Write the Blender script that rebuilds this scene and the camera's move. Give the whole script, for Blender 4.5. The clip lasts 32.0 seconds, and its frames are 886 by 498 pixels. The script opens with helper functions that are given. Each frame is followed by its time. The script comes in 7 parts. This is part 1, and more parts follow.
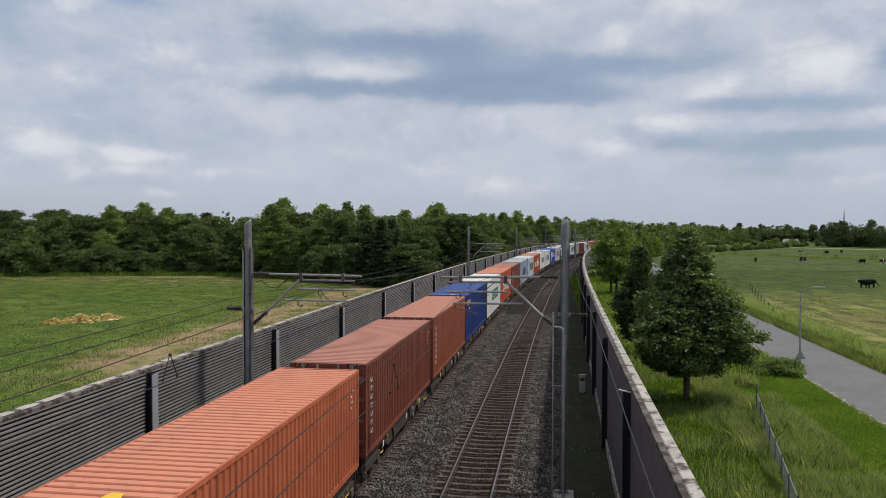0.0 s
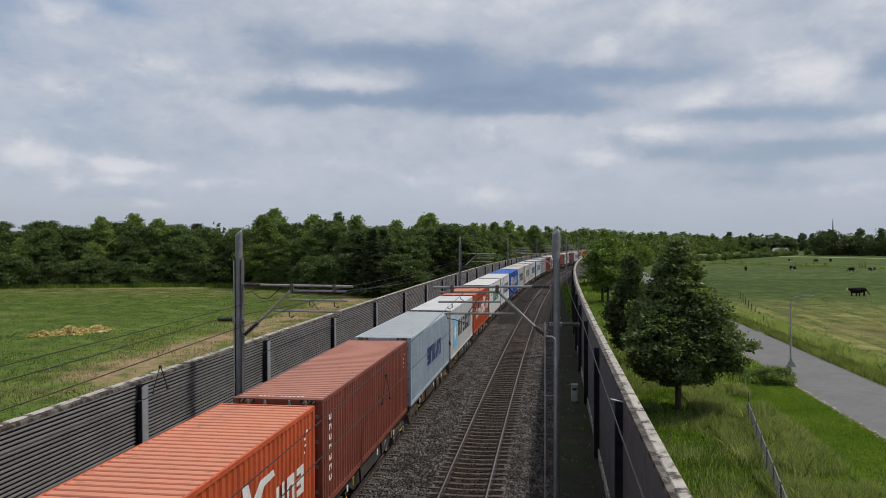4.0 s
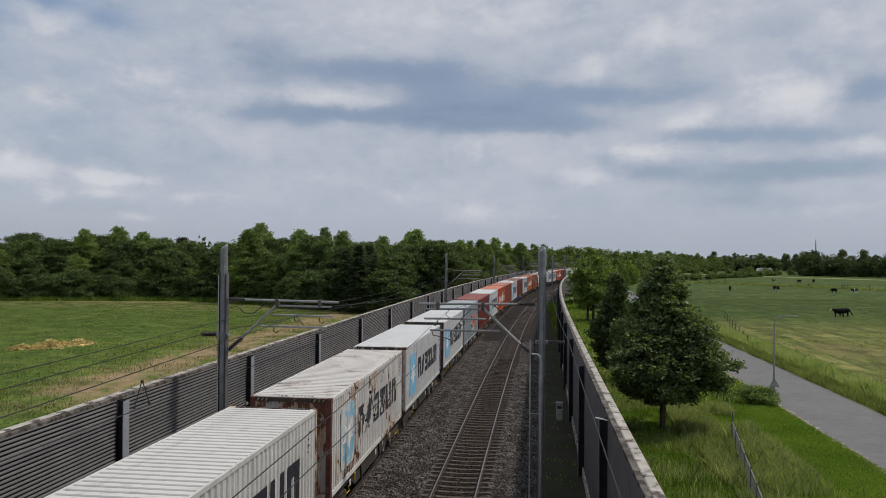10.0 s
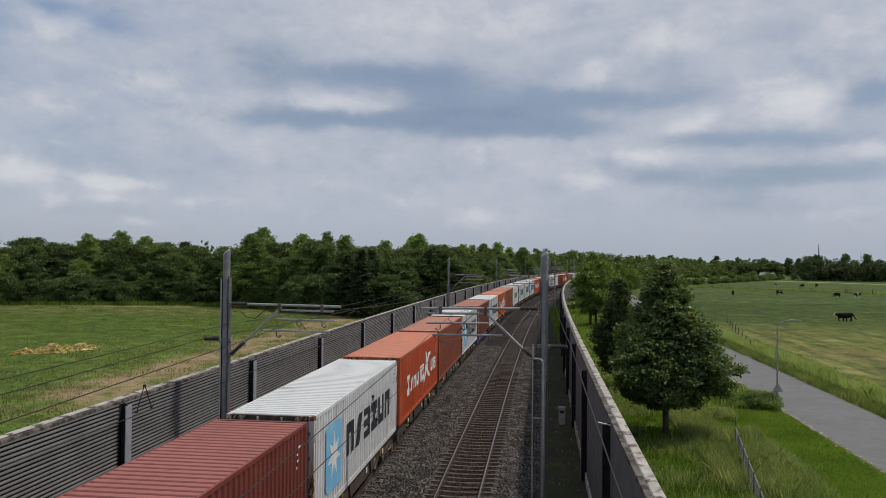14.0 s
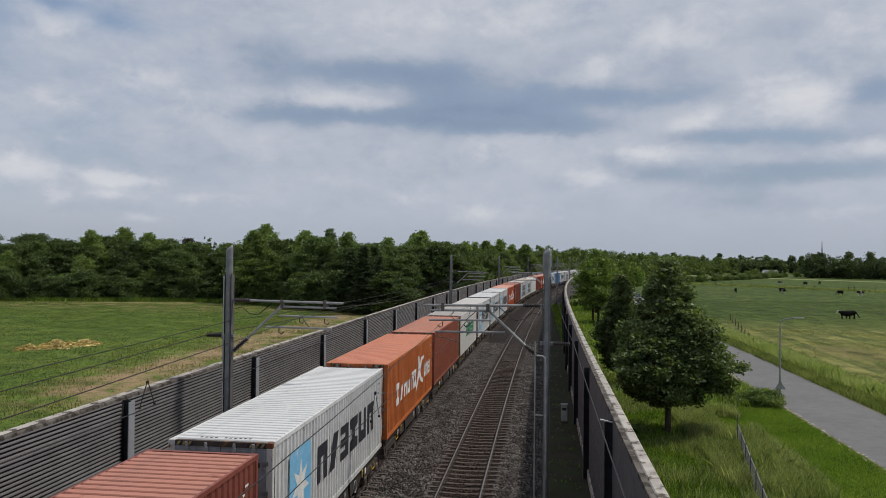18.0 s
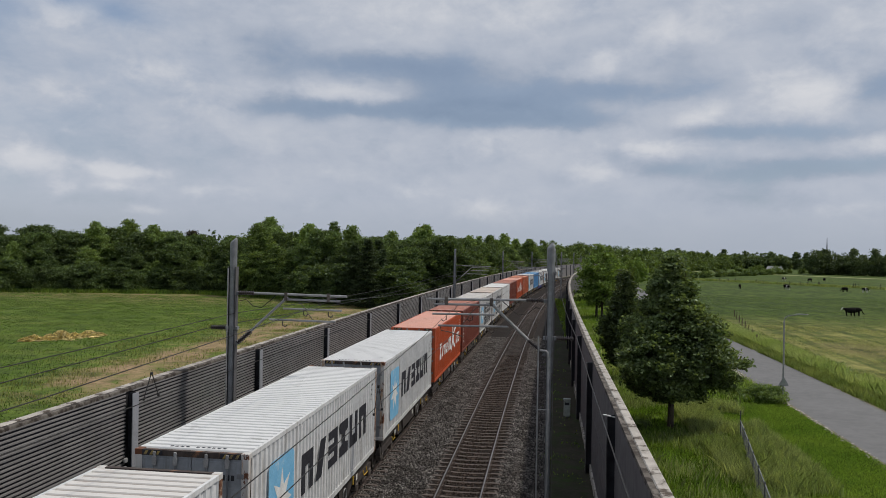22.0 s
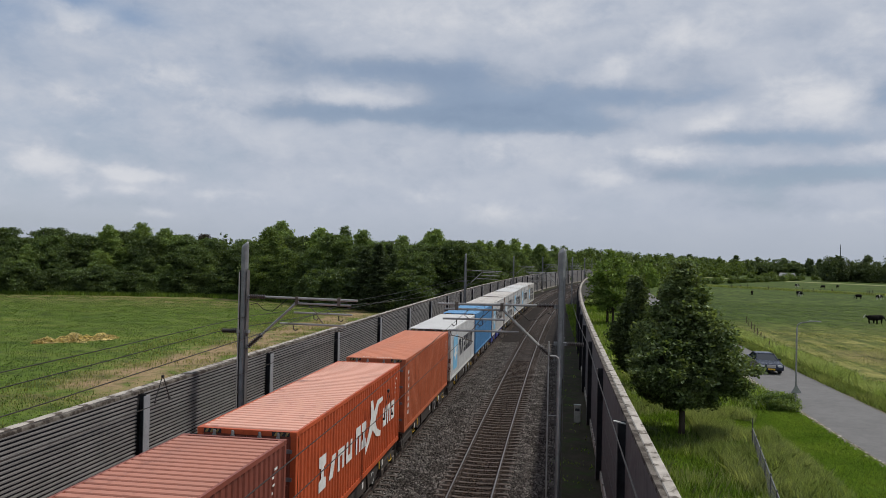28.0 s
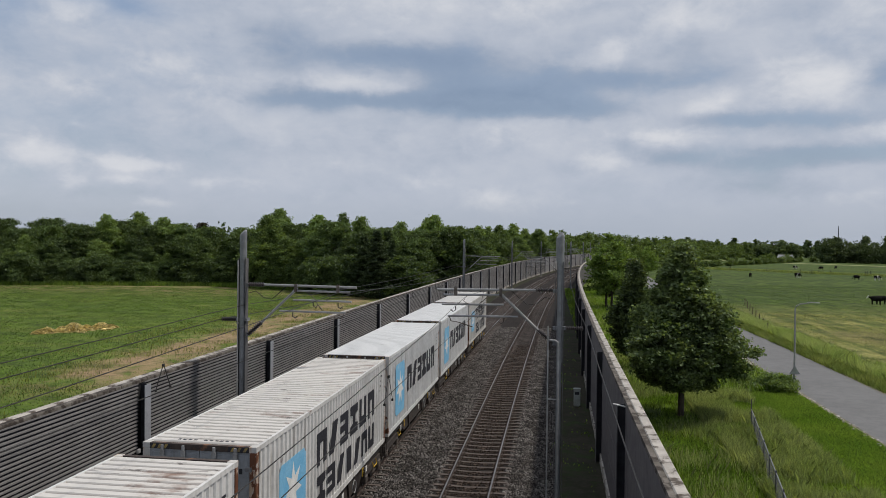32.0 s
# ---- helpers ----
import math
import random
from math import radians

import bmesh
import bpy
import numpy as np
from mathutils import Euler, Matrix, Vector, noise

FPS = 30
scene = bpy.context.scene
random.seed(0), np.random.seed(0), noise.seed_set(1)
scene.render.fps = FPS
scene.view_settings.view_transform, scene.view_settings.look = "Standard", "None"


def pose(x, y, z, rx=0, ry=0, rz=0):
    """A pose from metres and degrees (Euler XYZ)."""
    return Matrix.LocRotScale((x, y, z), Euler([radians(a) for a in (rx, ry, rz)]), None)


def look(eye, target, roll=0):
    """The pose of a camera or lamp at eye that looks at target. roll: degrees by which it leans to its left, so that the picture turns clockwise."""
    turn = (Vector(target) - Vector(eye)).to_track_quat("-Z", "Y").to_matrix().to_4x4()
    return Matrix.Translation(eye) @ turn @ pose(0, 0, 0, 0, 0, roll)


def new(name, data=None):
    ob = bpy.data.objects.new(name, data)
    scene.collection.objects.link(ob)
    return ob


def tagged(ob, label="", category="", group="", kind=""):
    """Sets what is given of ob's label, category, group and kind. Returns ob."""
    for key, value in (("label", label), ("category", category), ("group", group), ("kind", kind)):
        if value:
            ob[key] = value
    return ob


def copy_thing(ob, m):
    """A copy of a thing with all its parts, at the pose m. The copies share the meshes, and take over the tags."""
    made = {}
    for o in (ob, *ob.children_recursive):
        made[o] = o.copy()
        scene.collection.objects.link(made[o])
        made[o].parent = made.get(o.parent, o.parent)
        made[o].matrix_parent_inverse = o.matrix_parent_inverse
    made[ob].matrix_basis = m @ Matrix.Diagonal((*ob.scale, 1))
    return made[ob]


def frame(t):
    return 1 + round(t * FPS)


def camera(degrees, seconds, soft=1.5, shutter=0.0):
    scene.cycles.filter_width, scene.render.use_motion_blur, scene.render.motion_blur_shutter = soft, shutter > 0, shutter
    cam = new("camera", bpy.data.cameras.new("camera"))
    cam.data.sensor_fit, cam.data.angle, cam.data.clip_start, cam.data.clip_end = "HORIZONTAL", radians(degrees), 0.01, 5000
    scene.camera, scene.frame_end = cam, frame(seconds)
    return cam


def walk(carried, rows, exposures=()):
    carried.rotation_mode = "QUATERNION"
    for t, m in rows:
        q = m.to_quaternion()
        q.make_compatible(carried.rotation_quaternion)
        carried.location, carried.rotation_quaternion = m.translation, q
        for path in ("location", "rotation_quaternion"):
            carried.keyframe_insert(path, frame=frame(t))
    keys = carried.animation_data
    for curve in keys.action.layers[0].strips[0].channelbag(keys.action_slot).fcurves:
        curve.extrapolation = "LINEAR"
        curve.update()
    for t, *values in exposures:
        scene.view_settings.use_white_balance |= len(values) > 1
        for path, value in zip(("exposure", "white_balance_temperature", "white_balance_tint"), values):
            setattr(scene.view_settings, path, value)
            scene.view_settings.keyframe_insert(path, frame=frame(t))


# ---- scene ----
# The eye stands still on an overpass; only the turn of the hand-held camera changes: seconds, yaw to the left, pitch up, roll.
EYE = Vector((0.0, 0.0, 8.176))


def view(yaw, pitch, roll):
    return pose(EYE.x, EYE.y, EYE.z, 0, 0, yaw) @ pose(0, 0, 0, 90 + pitch) @ pose(0, 0, 0, 0, 0, roll)


cam = camera(2 * math.degrees(math.atan(784 / 1345.4)), 32.0, 0.75)
walk(cam, [
    (0, view(8.417, -1.460, 0.083)), (0.5, view(8.309, -1.378, 0.102)), (1, view(8.105, -1.256, 0.044)),
    (1.5, view(7.950, -1.061, 0.045)), (2, view(7.938, -0.992, -0.004)), (2.5, view(7.912, -0.947, -0.057)),
    (3, view(7.876, -0.878, -0.076)), (3.5, view(7.851, -0.781, -0.101)), (5.5, view(7.365, -0.396, -0.007)),
    (6, view(7.347, -0.204, 0.179)), (6.5, view(7.296, -0.028, 0.299)), (7, view(7.188, 0.134, 0.293)),
    (7.5, view(7.066, 0.171, 0.390)), (8, view(6.907, 0.246, 0.391)), (8.5, view(6.857, 0.280, 0.392)),
    (9, view(6.857, 0.324, 0.423)), (9.5, view(6.799, 0.426, 0.456)), (10, view(6.749, 0.554, 0.502)),
    (10.5, view(6.624, 0.749, 0.486)), (11, view(6.548, 0.825, 0.535)), (11.5, view(6.513, 0.885, 0.565)),
    (12, view(6.563, 0.895, 0.539)), (12.5, view(6.630, 0.886, 0.525)), (13, view(6.791, 0.837, 0.528)),
    (13.5, view(6.879, 0.827, 0.518)), (14, view(6.933, 0.885, 0.502)), (14.5, view(6.928, 0.919, 0.453)),
    (16.5, view(7.085, 0.977, 0.371)), (17, view(7.190, 0.870, 0.423)), (17.5, view(7.152, 0.817, 0.520)),
    (18, view(7.125, 0.650, 0.607)), (18.5, view(7.091, 0.488, 0.570)), (19, view(7.051, 0.292, 0.543)),
    (19.5, view(7.018, 0.184, 0.558)), (20, view(7.035, 0.098, 0.631)), (20.5, view(7.082, 0.061, 0.728)),
    (21, view(7.185, 0.088, 0.907)), (21.5, view(7.303, 0.127, 1.021)), (22, view(7.418, 0.195, 1.004)),
    (22.5, view(7.479, 0.248, 1.002)), (23, view(7.683, 0.294, 0.944)), (23.5, view(7.909, 0.312, 0.919)),
    (24, view(8.081, 0.359, 0.892)), (24.5, view(8.158, 0.373, 0.859)), (25, view(8.146, 0.407, 0.785)),
    (25.5, view(8.127, 0.450, 0.823)), (27.5, view(8.213, 0.510, 1.270)), (28, view(8.227, 0.537, 1.284)),
    (28.5, view(8.128, 0.459, 1.228)), (29, view(8.116, 0.353, 1.226)), (29.5, view(8.158, 0.331, 1.155)),
    (30, view(8.168, 0.207, 0.939)), (30.5, view(8.191, 0.073, 0.662)), (31, view(8.146, -0.026, 0.570)),
    (31.5, view(8.105, -0.316, 0.543)), (32, view(8.093, -0.533, 0.620)),
], exposures=((0, 0.08), (2.5, 0.03), (6, -0.08), (10, -0.12), (20, -0.10), (23, -0.12), (25, -0.04), (32, -0.04)))

# ---- light ----
SUN_AZ, SUN_EL = radians(68), radians(57)
SUN_DIR = Vector((math.cos(SUN_EL) * math.sin(SUN_AZ), math.cos(SUN_EL) * math.cos(SUN_AZ), math.sin(SUN_EL)))
sun = new("sun", bpy.data.lights.new("sun", "SUN"))
sun.data.energy, sun.data.angle, sun.data.color = 3.0, radians(2.5), (1.0, 0.95, 0.87)
sun.matrix_world = look(SUN_DIR * 500, (0, 0, 0))


class Graph:
    """A small helper to write node trees as formulas."""

    def __init__(self, tree):
        self.tree, self.nodes, self.links = tree, tree.nodes, tree.links
        tree.nodes.clear()

    def node(self, kind, **given):
        n = self.nodes.new(kind)
        if "operation" in given:
            n.operation, n.use_clamp = given["operation"], given.get("use_clamp", False)
        if "blend_type" in given:
            n.data_type, n.blend_type, n.clamp_factor = "RGBA", given["blend_type"], True
        if "interpolation_type" in given:
            n.clamp, n.interpolation_type = True, given["interpolation_type"]
        return n

    def put(self, socket, value):
        if isinstance(value, bpy.types.NodeSocket):
            self.links.new(value, socket)
        else:
            socket.default_value = value

    def math(self, op, a, b=0.0, clamp=False):
        n = self.node("ShaderNodeMath", operation=op, use_clamp=clamp)
        self.put(n.inputs[0], a)
        self.put(n.inputs[1], b)
        return n.outputs[0]

    def mix(self, fac, a, b, blend="MIX"):
        n = self.node("ShaderNodeMix", blend_type=blend)
        self.put(n.inputs[0], fac)
        self.put(n.inputs[6], a)
        self.put(n.inputs[7], b)
        return n.outputs[2]

    def noise(self, vector, scale, detail=4.0, rough=0.55, warp=0.0):
        n = self.node("ShaderNodeTexNoise")
        self.put(n.inputs["Vector"], vector)
        self.put(n.inputs["Scale"], scale)
        n.inputs["Detail"].default_value, n.inputs["Roughness"].default_value = detail, rough
        n.inputs["Distortion"].default_value = warp
        return n.outputs[0]

    def ramp(self, fac, *stops):
        n = self.node("ShaderNodeValToRGB")
        el = n.color_ramp.elements
        while len(el) < len(stops):
            el.new(0.5)
        for e, (at, col) in zip(el, stops):
            e.position, e.color = at, (*col, 1) if len(col) == 3 else col
        self.put(n.inputs[0], fac)
        return n.outputs[0]

    def span(self, value, a, b, lo=0.0, hi=1.0):
        n = self.node("ShaderNodeMapRange", interpolation_type="SMOOTHSTEP")
        self.put(n.inputs[0], value)
        for k, x in enumerate((a, b, lo, hi)):
            n.inputs[k + 1].default_value = x
        return n.outputs[0]

    def mapped(self, vector, scale=(1, 1, 1), loc=(0, 0, 0)):
        n = self.node("ShaderNodeMapping")
        self.put(n.inputs[0], vector)
        n.inputs["Scale"].default_value, n.inputs["Location"].default_value = scale, loc
        return n.outputs[0]


def rgb(*c):
    return (*c, 1.0)


# Overcast sky with layered clouds in front of a clear-sky gradient.
world = bpy.data.worlds.new("overcast_sky")
world.use_nodes = True
scene.world = world
g = Graph(world.node_tree)
sky = g.node("ShaderNodeTexSky")
sky.sky_type, sky.sun_disc, sky.sun_elevation, sky.sun_rotation = "NISHITA", False, SUN_EL, SUN_AZ
way = g.node("ShaderNodeTexCoord").outputs["Generated"]
xyz = g.node("ShaderNodeSeparateXYZ")
g.put(xyz.inputs[0], way)
X, Y, Z = xyz.outputs
azimuth = g.math("MULTIPLY", g.math("ARCTAN2", X, Y), 57.2958)
height = g.math("MULTIPLY", g.math("ARCSINE", Z), 57.2958)
calm = g.span(height, 1.5, 8.0, 0.35, 1.0)
big = g.noise(g.mapped(way, (1, 1, 3.2)), 4.2, 5.0, 0.52, 0.25)
fine = g.noise(g.mapped(way, (1, 1, 1.8), (7.3, 2.1, 0)), 13.0, 7.0, 0.58, 0.2)
wob_a = g.math("MULTIPLY", g.math("SUBTRACT", g.noise(g.mapped(way, (1, 1, 2.2)), 9.0, 8.0, 0.62), 0.5), 2.6)
wob_h = g.math("MULTIPLY", g.math("SUBTRACT", g.noise(g.mapped(way, (1, 1, 1.6), (3, 5, 1)), 13.0, 9.0, 0.66), 0.5), 1.3)
az_w, el_w = g.math("ADD", azimuth, wob_a), g.math("ADD", height, wob_h)


def blob(az, el, ra, re, weight=1.0, slope=0.0):
    """A soft patch of cloud round a direction (degrees)."""
    da = g.math("SUBTRACT", az_w, az)
    de = g.math("SUBTRACT", g.math("SUBTRACT", el_w, el), g.math("MULTIPLY", da, slope))
    a, e = g.math("DIVIDE", da, ra), g.math("DIVIDE", de, re)
    d = g.math("ADD", g.math("MULTIPLY", a, a), g.math("MULTIPLY", e, e))
    return g.math("MULTIPLY", g.math("EXPONENT", g.math("MULTIPLY", d, -1.0)), weight)


def total(*terms):
    out = terms[0]
    for t in terms[1:]:
        out = g.math("ADD", out, t)
    return out


dark = total(blob(-12.8, 13.7, 6.36, 0.98, 0.75), blob(-20.3, 12.6, 1.96, 2.35, 0.40), blob(-14.5, 10.4, 8.56, 0.83, 0.80), blob(-7.7, 11.5, 2.94, 1.96, 0.45), blob(-21.5, 15.1, 2.94, 1.27, 0.30), blob(-3.4, 12.7, 7.34, 1.66, 0.55),
             blob(-2.6, 10.4, 5.38, 1.17, 0.95), blob(6.6, 11.7, 6.85, 0.88, 0.70), blob(2.5, 9.7, 4.40, 0.59, 0.60), blob(13.3, 8.8, 5.87, 0.69, 0.70), blob(18.7, 6.2, 5.87, 0.78, 0.85), blob(8.6, 6.3, 3.43, 0.78, 0.65),
             blob(14.4, 5.7, 2.94, 0.69, 0.40), blob(14.4, 4.2, 5.38, 1.08, 0.45), blob(22.5, 11.1, 2.25, 1.17, 0.85), blob(19.4, 8.3, 4.40, 0.59, 0.40), blob(16.9, 15.8, 2.94, 1.17, 0.35), blob(9.8, 13.7, 2.94, 1.27, 0.40),
             blob(19.4, 12.8, 2.94, 0.69, 0.25), blob(-33.7, 12.2, 3.43, 1.08, 0.20), blob(-26.5, 10.6, 2.94, 1.27, 0.14), blob(-35.6, 5.0, 2.94, 0.49, 0.20), blob(-30.8, 3.2, 4.40, 0.49, 0.25), blob(-20.9, 3.2, 5.87, 0.49, 0.15),
             blob(1.7, 5.6, 2.94, 0.69, 0.20), blob(5.0, 7.3, 1.47, 0.69, 0.35))
light = total(blob(-34.1, 15.4, 2.94, 1.08, 0.65), blob(-33.8, 10.3, 2.20, 0.59, 0.50), blob(-28.0, 12.1, 2.45, 0.98, 0.60), blob(-25.3, 10.1, 4.40, 1.27, 0.30), blob(-15.7, 11.6, 4.40, 0.83, 0.85), blob(-35.9, 5.6, 2.54, 0.98, 1.00),
             blob(-30.9, 5.2, 1.96, 0.64, 1.00), blob(-30.4, 4.1, 1.66, 0.39, 0.60), blob(-28.6, 5.1, 1.66, 0.39, 0.50), blob(-34.0, 4.0, 0.98, 0.44, 0.50), blob(-28.6, 2.5, 1.57, 0.34, 0.60), blob(-33.3, 7.8, 1.08, 0.29, 0.40),
             blob(-25.6, 4.2, 1.17, 0.39, 0.40), blob(-22.5, 4.4, 1.47, 0.88, 0.35), blob(-9.7, 4.5, 1.47, 0.49, 0.50), blob(-14.4, 5.3, 4.40, 0.69, 0.25), blob(-12.9, 17.7, 5.38, 1.76, 0.40), blob(-1.8, 17.7, 5.38, 1.47, 0.50),
             blob(4.5, 14.0, 1.17, 0.98, 0.90), blob(8.2, 15.4, 2.45, 1.27, 0.60), blob(2.5, 13.0, 2.94, 0.69, 0.35), blob(17.7, 10.9, 3.91, 1.47, 0.95), blob(10.6, 9.9, 1.96, 0.69, 0.65), blob(7.8, 7.7, 3.91, 0.59, 0.85),
             blob(3.8, 6.0, 2.20, 0.78, 0.75), blob(-3.4, 7.9, 3.91, 1.08, 0.40), blob(-4.2, 3.3, 3.43, 0.98, 0.60), blob(1.9, 3.0, 0.78, 0.29, 0.40), blob(21.5, 7.6, 3.43, 0.98, 0.55), blob(13.7, 6.2, 2.45, 0.49, 0.50),
             blob(20.8, 3.5, 3.43, 0.69, 0.35), blob(12.5, 16.8, 2.94, 1.47, 0.40), blob(21.4, 14.7, 2.94, 1.96, 0.35), blob(15.9, 12.4, 1.96, 0.39, 0.40))
gaps = total(blob(-34.4, 16.5, 2.20, 0.69, 1.00), blob(-30.8, 15.8, 2.69, 0.88, 0.75), blob(-38.9, 15.0, 2.94, 1.47, 0.60))
puff = g.math("SUBTRACT", g.noise(g.mapped(way, (1, 1, 1.7), (2.7, 8.1, 4)), 17.0, 9.0, 0.62, 0.35), 0.5)
lobe = g.math("SUBTRACT", g.noise(g.mapped(way, (1, 1, 1.5), (9.2, 1.4, 6)), 24.0, 8.0, 0.60, 0.25), 0.5)
shade = g.span(g.math("ADD", dark, g.math("MULTIPLY", puff, 1.0)), -0.02, 1.15)
shine = g.span(g.math("ADD", light, g.math("MULTIPLY", lobe, 1.4)), 0.02, 1.05)
tone = g.math("ADD", g.math("MULTIPLY", g.math("SUBTRACT", big, 0.5), 0.22), g.math("MULTIPLY", g.math("SUBTRACT", fine, 0.5), 0.26))
tone = g.math("MULTIPLY", g.math("ADD", tone, g.math("MULTIPLY", puff, 0.26)), calm)
tone = g.math("ADD", g.math("ADD", tone, 0.655), g.math("SUBTRACT", g.math("MULTIPLY", shine, 0.20), g.math("MULTIPLY", shade, 0.40)))
cloud = g.ramp(tone, (0.15, (0.165, 0.215, 0.315)), (0.42, (0.30, 0.36, 0.465)), (0.64, (0.475, 0.52, 0.61)), (0.92, (0.72, 0.73, 0.765)))
blue = g.mix(0.75, (*(0.40, 0.50, 0.70), 1), g.mix(1.0, sky.outputs[0], rgb(0.10, 0.10, 0.10), "MULTIPLY"))
cover = g.span(total(tone, g.math("MULTIPLY", fine, 0.3), g.math("MULTIPLY", g.span(azimuth, -18.0, -34.0), -0.14)), 0.45, 0.80, 0.62, 1.0)
cover = g.math("SUBTRACT", cover, g.math("MULTIPLY", gaps, 0.75), True)
air = g.mix(cover, blue, cloud)
haze = g.span(height, 0.0, 4.5, 0.70, 0.0)
air = g.mix(haze, air, rgb(0.385, 0.430, 0.505))
back = g.node("ShaderNodeBackground")
g.put(back.inputs[0], air)
back.inputs[1].default_value = 1.0
g.put(g.node("ShaderNodeOutputWorld").inputs[0], back.outputs[0])
scene.view_settings.exposure = 0.0

# ---- materials ----
MATS = {}


def surface(name, color, second=None, scale=4.0, rough=0.7, metal=0.0, bump=0.0, bump_scale=30.0, stain=None, stain_at=(0.55, 0.75), stain_scale=1.2,
            vary=0.0, stretch=(1, 1, 1), gloss=0.4, island=0.0, streak=0.0):
    """A plain procedural surface: two-tone grain, stains with their own shape, fine relief, and a small change from piece to piece."""
    m = bpy.data.materials.new(name)
    m.use_nodes = True
    k = Graph(m.node_tree)
    at = k.mapped(k.node("ShaderNodeTexCoord").outputs["Object"], stretch)
    col = rgb(*color)
    if second:
        col = k.mix(k.span(k.noise(at, scale, 6.0, 0.6), 0.35, 0.65), col, rgb(*second))
    col = k.mix(k.math("MULTIPLY", k.span(k.noise(at, scale * 9, 3.0), 0.3, 0.7), 0.35), col, k.mix(1.0, col, rgb(0.62, 0.62, 0.62), "MULTIPLY"))
    if stain:
        col = k.mix(k.span(k.noise(at, stain_scale, 8.0, 0.68), *stain_at), col, rgb(*stain))
    if streak:
        run = k.span(k.noise(k.mapped(at, (3.2, 3.2, 0.22)), 1.6, 6.0, 0.65), 0.50, 0.72)
        col = k.mix(k.math("MULTIPLY", run, streak), col, k.mix(1.0, col, rgb(0.42, 0.36, 0.30), "MULTIPLY"))
    if vary or island:
        r = k.node("ShaderNodeObjectInfo").outputs["Random"] if vary else k.node("ShaderNodeNewGeometry").outputs["Random Per Island"]
        f = k.math("ADD", 1.0 - (vary or island), k.math("MULTIPLY", r, 2 * (vary or island)))
        tint = k.node("ShaderNodeCombineXYZ")
        for i in tint.inputs:
            k.put(i, f)
        col = k.mix(1.0, col, tint.outputs[0], "MULTIPLY")
    b = k.node("ShaderNodeBsdfPrincipled")
    k.put(b.inputs["Base Color"], col)
    k.put(b.inputs["Roughness"], k.span(k.noise(at, scale * 3, 4.0), 0.2, 0.8, max(0.02, rough - 0.08), min(1.0, rough + 0.1)))
    b.inputs["Metallic"].default_value = metal
    b.inputs["Specular IOR Level"].default_value = gloss
    if bump:
        n = k.node("ShaderNodeBump")
        n.inputs["Strength"].default_value, n.inputs["Distance"].default_value = bump, 0.02
        k.put(n.inputs["Height"], k.noise(at, bump_scale, 5.0, 0.6))
        k.put(b.inputs["Normal"], n.outputs[0])
    k.put(k.node("ShaderNodeOutputMaterial").inputs[0], b.outputs[0])
    MATS[name] = m
    return m


def leafy(name, color, second, scale=0.6, glow=0.25):
    """Foliage: colour drifts over the crown and from leaf to leaf; some light comes through."""
    m = bpy.data.materials.new(name)
    m.use_nodes = True
    k = Graph(m.node_tree)
    at = k.node("ShaderNodeTexCoord").outputs["Object"]
    col = k.mix(k.span(k.noise(at, scale, 4.0), 0.35, 0.65), rgb(*color), rgb(*second))
    r = k.math("ADD", 0.42, k.math("MULTIPLY", k.node("ShaderNodeNewGeometry").outputs["Random Per Island"], 1.16))
    o = k.math("MULTIPLY", r, k.math("ADD", 0.78, k.math("MULTIPLY", k.node("ShaderNodeObjectInfo").outputs["Random"], 0.50)))
    tint = k.node("ShaderNodeCombineXYZ")
    for i in tint.inputs:
        k.put(i, o)
    col = k.mix(1.0, col, tint.outputs[0], "MULTIPLY")
    d, tr, gl = k.node("ShaderNodeBsdfDiffuse"), k.node("ShaderNodeBsdfTranslucent"), k.node("ShaderNodeBsdfGlossy")
    k.put(d.inputs[0], col)
    k.put(tr.inputs[0], k.mix(1.0, col, rgb(1.3, 1.25, 0.5), "MULTIPLY"))
    gl.inputs["Roughness"].default_value = 0.45
    gl.inputs["Color"].default_value = rgb(0.4, 0.45, 0.4)
    a, c = k.node("ShaderNodeMixShader"), k.node("ShaderNodeMixShader")
    a.inputs[0].default_value, c.inputs[0].default_value = glow, 0.05
    k.put(a.inputs[1], d.outputs[0])
    k.put(a.inputs[2], tr.outputs[0])
    k.put(c.inputs[1], a.outputs[0])
    k.put(c.inputs[2], gl.outputs[0])
    k.put(k.node("ShaderNodeOutputMaterial").inputs[0], c.outputs[0])
    MATS[name] = m
    return m


